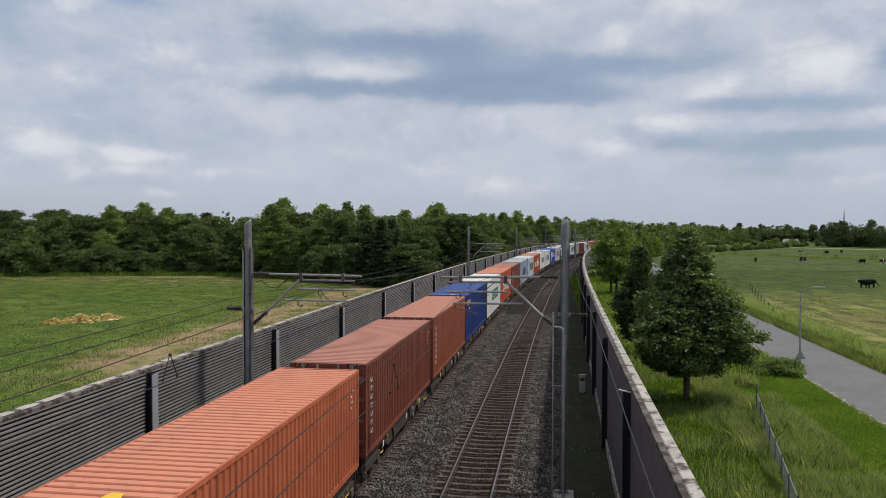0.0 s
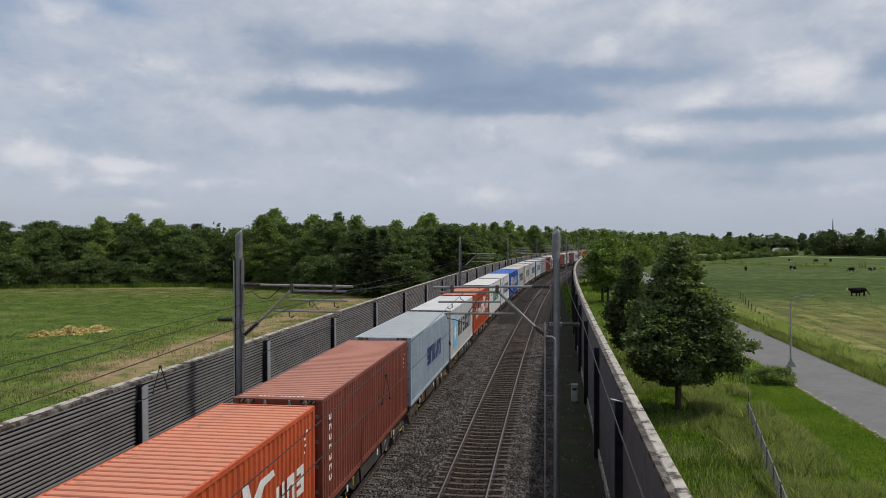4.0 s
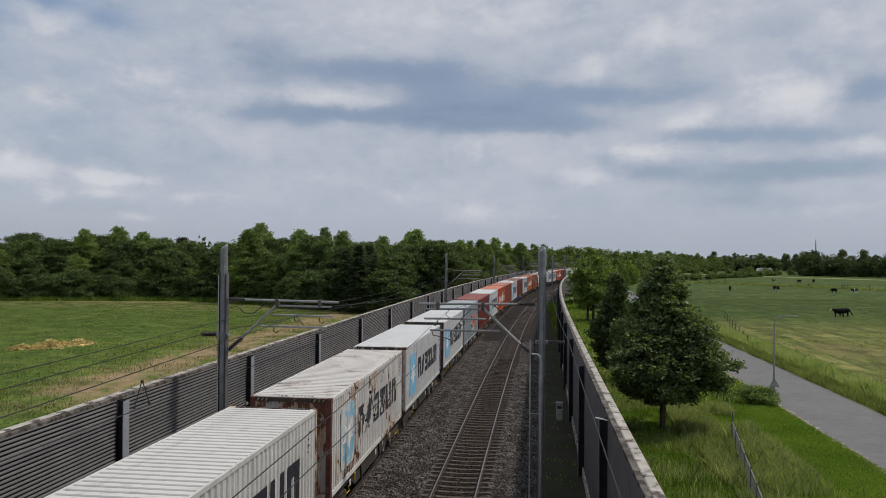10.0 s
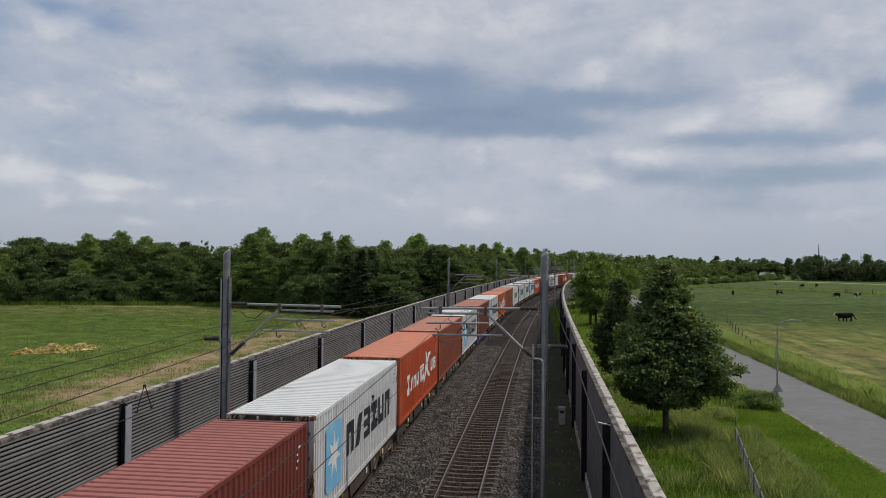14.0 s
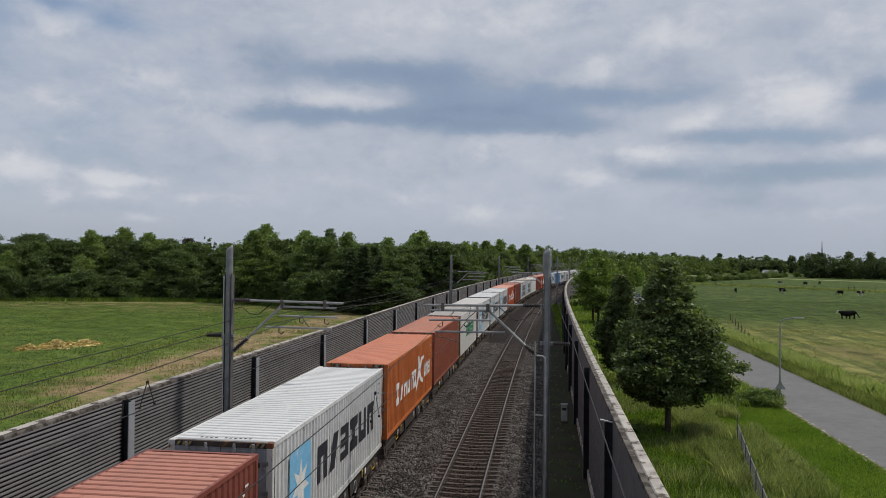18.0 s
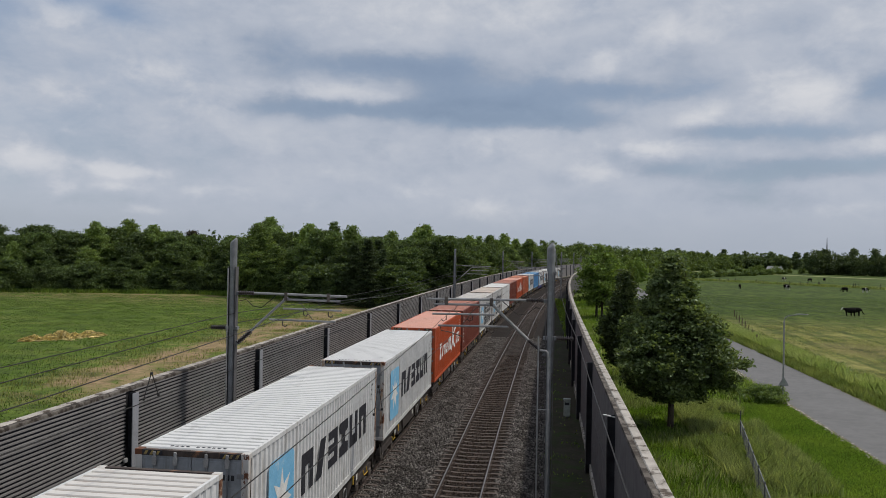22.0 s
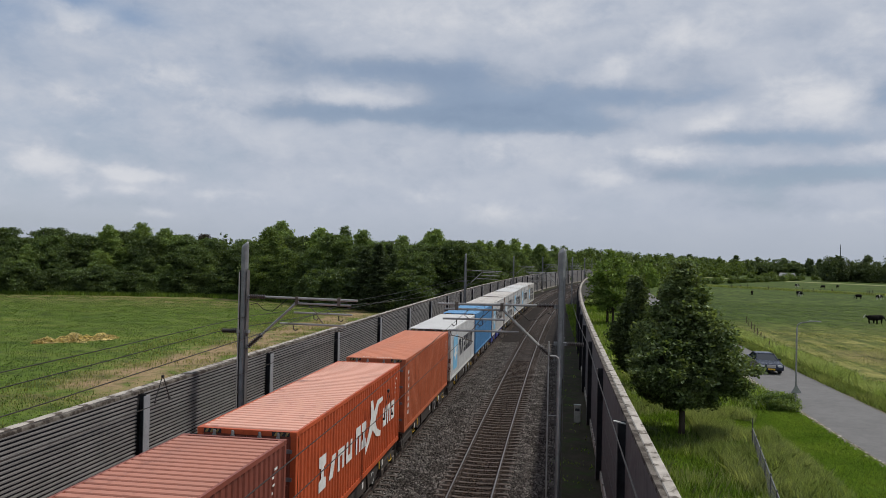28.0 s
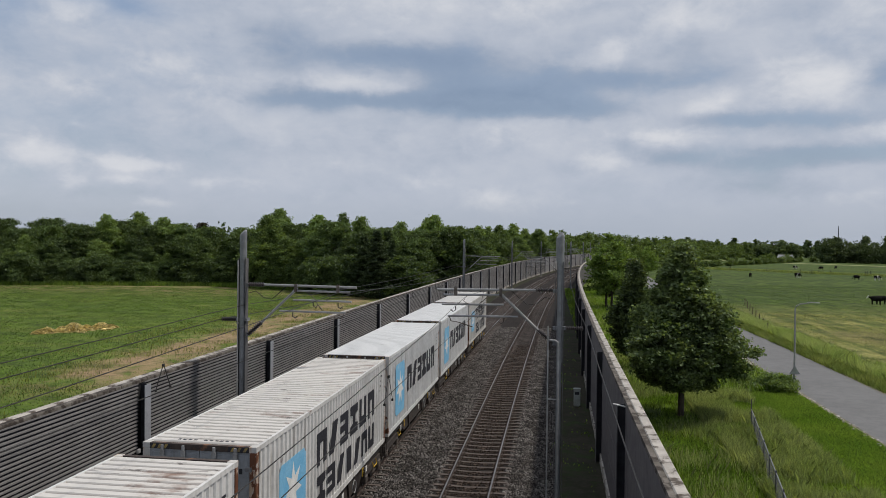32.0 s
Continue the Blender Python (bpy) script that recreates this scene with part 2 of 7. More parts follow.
def field_material():
    """Meadow: mown strips, dry hay lines and greener patches, by place in metres."""
    m = bpy.data.materials.new("meadow_grass")
    m.use_nodes = True
    k = Graph(m.node_tree)
    at = k.node("ShaderNodeTexCoord").outputs["Object"]
    sep = k.node("ShaderNodeSeparateXYZ")
    k.put(sep.inputs[0], at)
    x, y = sep.outputs[0], sep.outputs[1]
    green = k.mix(k.span(k.noise(at, 0.05, 6.0, 0.6), 0.35, 0.65), rgb(0.085, 0.135, 0.018), rgb(0.125, 0.172, 0.028))
    green = k.mix(k.math("MULTIPLY", k.span(k.noise(at, 0.55, 7.0, 0.75), 0.45, 0.68), 0.55), green, rgb(0.040, 0.066, 0.011))
    green = k.mix(k.math("MULTIPLY", k.span(k.noise(at, 2.2, 6.0, 0.75), 0.48, 0.66), 0.8), green, rgb(0.030, 0.048, 0.010))
    green = k.mix(k.math("MULTIPLY", k.span(k.noise(k.mapped(at, (0.25, 1, 1)), 0.30, 6.0, 0.65), 0.50, 0.72), 0.6), green, rgb(0.19, 0.195, 0.052))
    # dry strip along the left noise wall, and hay lines in the cow meadow
    off = k.math("ADD", x, k.math("MULTIPLY", k.math("SUBTRACT", k.noise(at, 0.10, 5.0), 0.5), 9.0))
    strip = k.math("MULTIPLY", k.span(y, 34.0, 44.0), k.math("MULTIPLY", k.span(off, -33.0, -29.0), k.span(off, -20.5, -24.0)))
    dry = k.math("MULTIPLY", strip, k.span(k.noise(at, 0.30, 7.0, 0.75), 0.42, 0.54, 0.0, 1.0))
    swath = k.node("ShaderNodeCombineXYZ")
    k.put(swath.inputs[0], k.math("ADD", k.math("MULTIPLY", x, 1.00), k.math("MULTIPLY", y, -0.02)))
    k.put(swath.inputs[1], k.math("MULTIPLY", k.math("ADD", k.math("MULTIPLY", x, -0.02), k.math("MULTIPLY", y, -1.00)), 0.04))
    lines = k.noise(swath.outputs[0], 0.75, 6.0, 0.7)
    bare = k.span(k.math("ADD", k.math("POWER", k.math("DIVIDE", k.math("SUBTRACT", x, 30.0), 4.5), 2.0), k.math("POWER", k.math("DIVIDE", k.math("SUBTRACT", y, 75.0), 7.0), 2.0)), 1.2, 0.2)
    mead = k.math("MULTIPLY", k.span(x, 22.0, 25.0), k.math("MULTIPLY", k.span(y, 122.0, 88.0), k.math("MULTIPLY", k.span(lines, 0.42, 0.54, 0.30, 1.0), k.span(k.noise(at, 0.9, 6.0, 0.7), 0.35, 0.6, 0.45, 1.0))))
    mead = k.math("MAXIMUM", mead, k.math("MULTIPLY", bare, k.span(k.noise(swath.outputs[0], 2.2, 5.0, 0.7), 0.4, 0.6, 0.2, 0.9)))
    belts = k.span(k.noise(k.mapped(at, (0.12, 1.0, 1)), 0.10, 4.0, 0.6), 0.45, 0.6, 0.0, 0.45)
    green = k.mix(k.math("MULTIPLY", k.span(x, 20.0, 26.0), belts), green, rgb(0.050, 0.078, 0.016))
    green = k.mix(k.math("MULTIPLY", k.span(x, 20.0, 26.0), k.span(k.noise(k.mapped(at, (1.0, 0.5, 1)), 1.3, 7.0, 0.75), 0.42, 0.62, 0.0, 0.7)), green, rgb(0.045, 0.070, 0.014))
    far = k.math("MULTIPLY", k.span(y, 100.0, 122.0), k.math("MULTIPLY", k.span(x, -30.0, -36.0), k.span(k.noise(at, 0.25, 5.0), 0.36, 0.60, 0.0, 0.8)))
    green = k.mix(mead, green, k.mix(k.noise(at, 0.8, 4.0), rgb(0.22, 0.225, 0.055), rgb(0.35, 0.30, 0.11)))
    hay = k.math("MAXIMUM", k.math("MULTIPLY", bare, 0.5), k.math("MAXIMUM", dry, far))
    col = k.mix(hay, green, k.mix(k.noise(at, 0.8, 4.0), rgb(0.19, 0.150, 0.068), rgb(0.30, 0.225, 0.115)))
    col = k.mix(k.math("MULTIPLY", k.span(k.noise(at, 0.42, 6.0, 0.72), 0.46, 0.60), 0.62), col, k.mix(1.0, col, rgb(0.34, 0.40, 0.34), "MULTIPLY"))
    col = k.mix(k.math("MULTIPLY", k.span(x, 18.0, 24.0), k.span(k.noise(k.mapped(at, (0.9, 0.3, 1), (5, 11, 0)), 0.55, 6.0, 0.75), 0.42, 0.60, 0.15, 0.75)), col, k.mix(1.0, col, rgb(0.42, 0.48, 0.42), "MULTIPLY"))
    col = k.mix(k.math("MULTIPLY", k.span(k.noise(k.mapped(at, (1, 1, 1), (31, 7, 0)), 0.36, 6.0, 0.72), 0.54, 0.66), 0.5), col, k.mix(1.0, col, rgb(1.55, 1.42, 1.5), "MULTIPLY"))
    edge = k.math("ADD", x, k.math("MULTIPLY", k.math("SUBTRACT", k.noise(at, 0.35, 6.0, 0.7), 0.5), 5.0))
    earth = k.math("MULTIPLY", k.span(y, 41.0, 44.0), k.math("MULTIPLY", k.span(edge, -30.2, -28.6), k.span(edge, -25.6, -27.2)))
    earth = k.math("MULTIPLY", earth, k.span(k.noise(at, 0.22, 6.0, 0.7), 0.40, 0.52, 0.15, 0.9))
    col = k.mix(earth, col, k.mix(k.span(k.noise(at, 2.5, 5.0, 0.7), 0.4, 0.6), rgb(0.33, 0.23, 0.135), rgb(0.20, 0.145, 0.075)))
    b = k.node("ShaderNodeBsdfPrincipled")
    k.put(b.inputs["Base Color"], col)
    b.inputs["Roughness"].default_value = 0.9
    b.inputs["Specular IOR Level"].default_value = 0.15
    n = k.node("ShaderNodeBump")
    n.inputs["Strength"].default_value, n.inputs["Distance"].default_value = 0.6, 0.12
    k.put(n.inputs["Height"], k.noise(at, 5.0, 6.0, 0.75))
    k.put(b.inputs["Normal"], n.outputs[0])
    k.put(k.node("ShaderNodeOutputMaterial").inputs[0], b.outputs[0])
    MATS["meadow_grass"] = m
    return m


field_material()
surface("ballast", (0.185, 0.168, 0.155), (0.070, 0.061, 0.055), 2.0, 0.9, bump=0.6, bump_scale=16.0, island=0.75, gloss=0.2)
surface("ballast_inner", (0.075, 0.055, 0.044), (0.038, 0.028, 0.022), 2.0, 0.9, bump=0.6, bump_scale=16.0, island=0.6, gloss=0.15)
# Bed far darker than its stones: shade in the gaps, held in the colour.
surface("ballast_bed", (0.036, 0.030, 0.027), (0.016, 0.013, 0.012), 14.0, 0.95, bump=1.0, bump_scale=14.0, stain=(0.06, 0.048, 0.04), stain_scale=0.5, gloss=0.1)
surface("sleeper_concrete", (0.115, 0.092, 0.078), (0.066, 0.050, 0.042), 3.0, 0.9, bump=0.4, bump_scale=40, vary=0.12)
surface("rail_side", (0.050, 0.030, 0.022), (0.032, 0.022, 0.018), 6.0, 0.85, bump=0.3)
surface("rail_head", (0.25, 0.24, 0.235), (0.18, 0.17, 0.165), 2.0, 0.42, metal=0.8)
surface("soil", (0.050, 0.044, 0.032), (0.030, 0.032, 0.018), 1.4, 0.95, bump=0.8, bump_scale=12.0, stain=(0.035, 0.055, 0.016), stain_at=(0.5, 0.68), stain_scale=0.7, gloss=0.1)
# East wall's inner face: its shade is mixed into this darker panel colour.
surface("wall_panel", (0.092, 0.083, 0.084), (0.074, 0.066, 0.068), 1.0, 0.7, stain=(0.06, 0.054, 0.054), stain_scale=0.6, vary=0.07)
surface("noise_panel", (0.215, 0.205, 0.20), (0.175, 0.165, 0.162), 1.0, 0.6, stain=(0.15, 0.14, 0.14), stain_scale=0.6, vary=0.07)
# Near-black backing: the shade in the gaps between slats, put into colour.
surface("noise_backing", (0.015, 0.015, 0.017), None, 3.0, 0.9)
surface("post_steel", (0.33, 0.335, 0.36), (0.27, 0.275, 0.295), 2.0, 0.5, metal=0.1, stain=(0.10, 0.09, 0.085), stain_scale=1.4)
surface("coping", (0.47, 0.43, 0.385), (0.35, 0.32, 0.285), 2.5, 0.9, bump=0.5, stain=(0.075, 0.058, 0.045), stain_at=(0.50, 0.60), stain_scale=2.2)
surface("lichen_ledge", (0.17, 0.15, 0.13), (0.10, 0.085, 0.07), 3.0, 0.95, bump=0.6, stain=(0.035, 0.026, 0.02), stain_at=(0.45, 0.56), stain_scale=2.4)
surface("tube_grey", (0.36, 0.36, 0.355), (0.27, 0.265, 0.26), 3.0, 0.5, metal=0.2, stain=(0.24, 0.22, 0.20), stain_scale=1.4)
surface("mast_plate", (0.105, 0.10, 0.10), (0.075, 0.07, 0.07), 2.0, 0.65, stain=(0.06, 0.052, 0.048), stain_scale=1.2)
surface("galvanised", (0.25, 0.255, 0.265), (0.19, 0.195, 0.205), 3.0, 0.5, metal=0.35, stain=(0.19, 0.18, 0.17), stain_scale=1.0)
surface("fence_steel", (0.13, 0.135, 0.135), (0.09, 0.095, 0.09), 3.0, 0.6, metal=0.3)
# Near-black for the post webs: the shade between the flanges, as colour.
surface("gasket", (0.035, 0.036, 0.042), (0.025, 0.025, 0.03), 3.0, 0.8)
surface("insulator", (0.045, 0.035, 0.034), None, 6.0, 0.35)
surface("wire", (0.03, 0.028, 0.026), None, 6.0, 0.6, metal=0.4)
surface("asphalt", (0.165, 0.163, 0.162), (0.150, 0.148, 0.147), 0.25, 0.9, bump=0.5, bump_scale=60, stain=(0.135, 0.134, 0.132), stain_scale=0.12, gloss=0.25)
surface("verge", (0.20, 0.17, 0.12), (0.11, 0.12, 0.05), 2.0, 0.95, bump=0.7, bump_scale=10)
surface("dry_hay", (0.27, 0.27, 0.12), (0.19, 0.21, 0.075), 0.2, 0.95, bump=0.5, bump_scale=4)
surface("bark", (0.085, 0.068, 0.050), (0.05, 0.042, 0.034), 5.0, 0.95, bump=0.8, bump_scale=14, stretch=(1, 1, 0.3))
surface("steel_dark", (0.045, 0.038, 0.035), (0.060, 0.048, 0.04), 2.5, 0.7, bump=0.2)
surface("steel_worn", (0.15, 0.125, 0.105), (0.08, 0.066, 0.056), 3.0, 0.6, metal=0.2, bump=0.2)
surface("wheel_steel", (0.10, 0.085, 0.075), (0.06, 0.05, 0.045), 4.0, 0.5, metal=0.5)
surface("yellow_paint", (0.62, 0.40, 0.04), None, 5.0, 0.6)
surface("blue_frame", (0.03, 0.045, 0.25), None, 5.0, 0.6)
surface("red_box", (0.30, 0.05, 0.07), None, 5.0, 0.6)
surface("box_grey", (0.33, 0.35, 0.33), (0.27, 0.29, 0.26), 4.0, 0.7)
surface("ink_black", (0.022, 0.022, 0.028), None, 5.0, 0.6)
surface("ink_white", (0.78, 0.77, 0.74), (0.66, 0.65, 0.62), 4.0, 0.6)
surface("ink_green", (0.015, 0.19, 0.085), None, 5.0, 0.6)
surface("ink_sky", (0.16, 0.43, 0.66), (0.22, 0.48, 0.68), 2.0, 0.6, stain=(0.60, 0.63, 0.64), stain_at=(0.6, 0.72), stain_scale=1.5)
surface("ink_yellow", (0.75, 0.47, 0.03), None, 5.0, 0.6)
surface("stripe_yellow", (0.42, 0.30, 0.09), (0.20, 0.15, 0.07), 6.0, 0.7)
surface("ink_orange", (0.74, 0.24, 0.06), None, 5.0, 0.6)
surface("ink_navy", (0.02, 0.03, 0.13), None, 5.0, 0.6)
surface("ink_black_worn", (0.03, 0.03, 0.035), None, 5.0, 0.6, stain=(0.50, 0.44, 0.38), stain_at=(0.53, 0.58), stain_scale=2.2)
surface("ink_sky_worn", (0.16, 0.40, 0.58), (0.24, 0.46, 0.58), 2.0, 0.6, stain=(0.55, 0.52, 0.47), stain_at=(0.47, 0.55), stain_scale=1.8)
surface("seal_black", (0.02, 0.02, 0.02), None, 5.0, 0.7)
RUST = (0.13, 0.045, 0.02)
surface("steel_rust", (0.085, 0.055, 0.040), (0.050, 0.036, 0.030), 2.5, 0.8, bump=0.2, stain=(0.15, 0.085, 0.05), stain_scale=2.0)
# Header beams of pale boxes: end shade painted dark, with rust stains.
surface("header_dark", (0.075, 0.055, 0.045), (0.04, 0.032, 0.028), 3.0, 0.8, stain=(0.18, 0.09, 0.05), stain_at=(0.55, 0.68), stain_scale=3.0)


def paint(name, color, dirt_shade=0.85, rust=0.70, rust_to=0.86, rough=0.5):
    """Container paint: faded in patches, grimy, with rust that breaks through at scratches."""
    second = tuple(c * dirt_shade for c in color)
    return surface(name, color, second, 0.9, rough, bump=0.12, bump_scale=18, stain=RUST, stain_at=(rust, rust_to), stain_scale=1.6, vary=0.06, streak=0.6)


def scabby(name, color, more=0.0):
    """Old white paint that rust has broken through: dark scabs with brown runs beneath them."""
    m = bpy.data.materials.new(name)
    m.use_nodes = True
    k = Graph(m.node_tree)
    at = k.node("ShaderNodeTexCoord").outputs["Object"]
    r = k.math("MULTIPLY", k.node("ShaderNodeObjectInfo").outputs["Random"], 31.0)
    shift = k.node("ShaderNodeCombineXYZ")
    for i in shift.inputs:
        k.put(i, r)
    moved = k.node("ShaderNodeVectorMath")
    k.put(moved.inputs[0], at)
    k.put(moved.inputs[1], shift.outputs[0])
    p = moved.outputs[0]
    where = k.span(k.noise(p, 0.32, 4.0, 0.6), 0.40, 0.62, -0.05, 0.10)
    runs = k.math("ADD", k.noise(k.mapped(p, (3.0, 3.0, 0.55)), 1.5, 7.0, 0.68), where)
    scabs = k.math("ADD", k.noise(k.mapped(p, (1.6, 1.6, 0.8)), 2.2, 8.0, 0.70), where)
    col = k.mix(k.span(k.noise(p, 0.9, 6.0), 0.35, 0.65), rgb(*color), rgb(*[c * 0.85 for c in color]))
    col = k.mix(k.math("MULTIPLY", k.span(runs, 0.52 - more, 0.66 - more), 0.75), col, rgb(0.40, 0.24, 0.12))
    col = k.mix(k.span(scabs, 0.60 - more, 0.645 - more), col, k.mix(k.noise(p, 6.0), rgb(0.075, 0.028, 0.016), rgb(0.19, 0.075, 0.035)))
    b = k.node("ShaderNodeBsdfPrincipled")
    k.put(b.inputs["Base Color"], col)
    b.inputs["Roughness"].default_value = 0.62
    b.inputs["Specular IOR Level"].default_value = 0.3
    k.put(k.node("ShaderNodeOutputMaterial").inputs[0], b.outputs[0])
    MATS[name] = m


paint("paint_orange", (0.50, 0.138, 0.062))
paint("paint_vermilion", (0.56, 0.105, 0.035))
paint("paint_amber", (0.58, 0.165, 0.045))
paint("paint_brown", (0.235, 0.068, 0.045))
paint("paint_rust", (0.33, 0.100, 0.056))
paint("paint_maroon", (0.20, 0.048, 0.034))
paint("paint_navy", (0.025, 0.055, 0.235))
paint("paint_blue", (0.035, 0.115, 0.46))
paint("paint_sky", (0.11, 0.30, 0.56), rust=0.66, rust_to=0.8)
paint("paint_white", (0.67, 0.67, 0.66), 0.9, 0.74, 0.9)
paint("paint_cream", (0.62, 0.60, 0.56), 0.88, 0.72, 0.86)
scabby("paint_scab", (0.64, 0.62, 0.585))
paint("paint_worn", (0.66, 0.645, 0.62), 0.88, 0.62, 0.76)
surface("frame_rust", (0.15, 0.05, 0.035), (0.09, 0.032, 0.024), 3.0, 0.7, bump=0.3, stain=(0.36, 0.30, 0.26), stain_at=(0.56, 0.68), stain_scale=2.0)
scabby("frame_scab", (0.52, 0.50, 0.47), 0.055)
scabby("frame_pale", (0.56, 0.54, 0.51), 0.05)
paint("end_slate", (0.24, 0.27, 0.31), 0.8, 0.62, 0.80)
surface("roof_flat", (0.66, 0.655, 0.63), (0.57, 0.56, 0.53), 0.8, 0.6, stain=(0.33, 0.31, 0.28), stain_at=(0.62, 0.70), stain_scale=2.4, vary=0.04)
surface("roof_grimy", (0.40, 0.365, 0.335), (0.33, 0.30, 0.275), 0.8, 0.7, stain=(0.22, 0.19, 0.165), stain_at=(0.58, 0.70), stain_scale=2.0)
scabby("door_worn", (0.42, 0.40, 0.37), 0.06)
paint("paint_grey", (0.36, 0.40, 0.42), 0.85, 0.66, 0.82)
paint("paint_bluegrey", (0.40, 0.48, 0.55), 0.88, 0.70, 0.85)
# White boxes' doors, greyed: the near end's shade is in this colour.
paint("door_grey", (0.28, 0.30, 0.32), 0.85)
leafy("leaf_dark", (0.086, 0.124, 0.050), (0.138, 0.180, 0.078), 0.6, 0.44)
leafy("leaf_shade", (0.066, 0.100, 0.036), (0.095, 0.136, 0.050), 0.6, 0.42)
leafy("leaf_mid", (0.108, 0.160, 0.050), (0.146, 0.204, 0.068), 0.6, 0.44)
leafy("leaf_light", (0.134, 0.196, 0.062), (0.176, 0.240, 0.082), 0.6, 0.44)
leafy("leaf_conifer", (0.045, 0.066, 0.030), (0.066, 0.092, 0.042))
leafy("leaf_copper", (0.050, 0.040, 0.032), (0.070, 0.058, 0.040))
leafy("leaf_pale", (0.105, 0.145, 0.065), (0.14, 0.175, 0.085))
leafy("grass_blade", (0.125, 0.220, 0.034), (0.190, 0.285, 0.055), 0.25, 0.5)
leafy("grass_seed", (0.33, 0.385, 0.20), (0.25, 0.325, 0.13), 0.25, 0.5)
leafy("grass_verge", (0.130, 0.175, 0.060), (0.20, 0.235, 0.095), 0.25, 0.45)
leafy("grass_straw", (0.30, 0.29, 0.14), (0.22, 0.245, 0.085), 0.25, 0.45)
leafy("leaf_far", (0.072, 0.104, 0.046), (0.100, 0.134, 0.062), 0.25, 0.35)
leafy("leaf_airy", (0.125, 0.195, 0.045), (0.165, 0.235, 0.060), 0.6, 0.4)
leafy("grass_dark", (0.050, 0.085, 0.014), (0.085, 0.130, 0.024), 0.25, 0.3)
leafy("hay", (0.66, 0.55, 0.26), (0.52, 0.42, 0.19), 0.5, 0.15)


def roof_paint(name, color, dirt_shade, rust=0.62, rust_to=0.85, flecks=0.70):
    """Container roof: shade is painted into the troughs between the ribs, over patchy grime; rust spreads from scrapes.
    """
    m = bpy.data.materials.new(name)
    m.use_nodes = True
    k = Graph(m.node_tree)
    at = k.node("ShaderNodeTexCoord").outputs["Object"]
    sep = k.node("ShaderNodeSeparateXYZ")
    k.put(sep.inputs[0], at)
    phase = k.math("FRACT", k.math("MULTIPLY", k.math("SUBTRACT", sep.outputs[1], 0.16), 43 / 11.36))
    trough_shade = k.math("MULTIPLY", k.span(phase, 0.0, 0.05), k.span(phase, 0.32, 0.24))
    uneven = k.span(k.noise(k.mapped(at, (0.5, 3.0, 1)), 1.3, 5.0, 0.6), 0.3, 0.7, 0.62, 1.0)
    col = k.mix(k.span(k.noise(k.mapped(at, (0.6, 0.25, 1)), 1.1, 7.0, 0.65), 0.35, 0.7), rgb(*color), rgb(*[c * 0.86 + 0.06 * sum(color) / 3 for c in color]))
    # Trough shade goes into the colour as a dark line per rib.
    col = k.mix(k.math("MULTIPLY", k.math("MULTIPLY", trough_shade, uneven), 0.85), col, rgb(*[c * 0.75 for c in dirt_shade]))
    r = k.node("ShaderNodeObjectInfo").outputs["Random"]
    shift = k.node("ShaderNodeCombineXYZ")
    for i in shift.inputs:
        k.put(i, k.math("MULTIPLY", r, 37.0))
    add = k.node("ShaderNodeVectorMath")
    k.put(add.inputs[0], k.mapped(at, (0.55, 0.9, 1)))
    k.put(add.inputs[1], shift.outputs[0])
    col = k.mix(k.math("MULTIPLY", k.span(k.noise(add.outputs[0], 1.0, 9.0, 0.7), rust, rust_to), 0.85), col, rgb(0.16, 0.07, 0.035))
    col = k.mix(k.math("MULTIPLY", k.span(k.noise(add.outputs[0], 3.5, 4.0, 0.6), 0.60, 0.72), 0.5), col, rgb(*dirt_shade))
    scrape = k.node("ShaderNodeVectorMath")
    k.put(scrape.inputs[0], k.mapped(at, (1.1, 6.5, 1)))
    k.put(scrape.inputs[1], shift.outputs[0])
    col = k.mix(k.math("MULTIPLY", k.span(k.noise(scrape.outputs[0], 1.3, 5.0, 0.65), flecks, flecks + 0.03), 0.8), col, rgb(*[c * 0.45 for c in dirt_shade]))
    b = k.node("ShaderNodeBsdfPrincipled")
    k.put(b.inputs["Base Color"], col)
    b.inputs["Roughness"].default_value = 0.6
    b.inputs["Specular IOR Level"].default_value = 0.3
    k.put(k.node("ShaderNodeOutputMaterial").inputs[0], b.outputs[0])
    MATS[name] = m


# Orange, brown and maroon roofs are paler than their side paints.
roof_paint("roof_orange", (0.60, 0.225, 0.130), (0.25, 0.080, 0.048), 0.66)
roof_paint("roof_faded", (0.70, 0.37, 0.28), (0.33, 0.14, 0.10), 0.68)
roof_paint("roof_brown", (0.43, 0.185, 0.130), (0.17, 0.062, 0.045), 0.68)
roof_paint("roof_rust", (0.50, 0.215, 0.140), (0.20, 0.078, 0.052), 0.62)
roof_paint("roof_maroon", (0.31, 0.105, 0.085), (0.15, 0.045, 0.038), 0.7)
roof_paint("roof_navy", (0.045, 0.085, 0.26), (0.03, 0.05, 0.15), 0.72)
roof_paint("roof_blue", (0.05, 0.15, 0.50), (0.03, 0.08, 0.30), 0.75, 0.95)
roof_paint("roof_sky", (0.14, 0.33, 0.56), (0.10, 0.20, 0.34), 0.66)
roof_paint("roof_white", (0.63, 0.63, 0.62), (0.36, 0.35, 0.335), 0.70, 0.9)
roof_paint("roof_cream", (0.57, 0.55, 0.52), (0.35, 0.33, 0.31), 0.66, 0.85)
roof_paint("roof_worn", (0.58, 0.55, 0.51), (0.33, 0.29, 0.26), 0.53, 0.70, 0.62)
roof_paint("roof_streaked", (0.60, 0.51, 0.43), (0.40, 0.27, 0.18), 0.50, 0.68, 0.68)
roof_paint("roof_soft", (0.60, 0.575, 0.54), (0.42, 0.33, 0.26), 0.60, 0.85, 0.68)
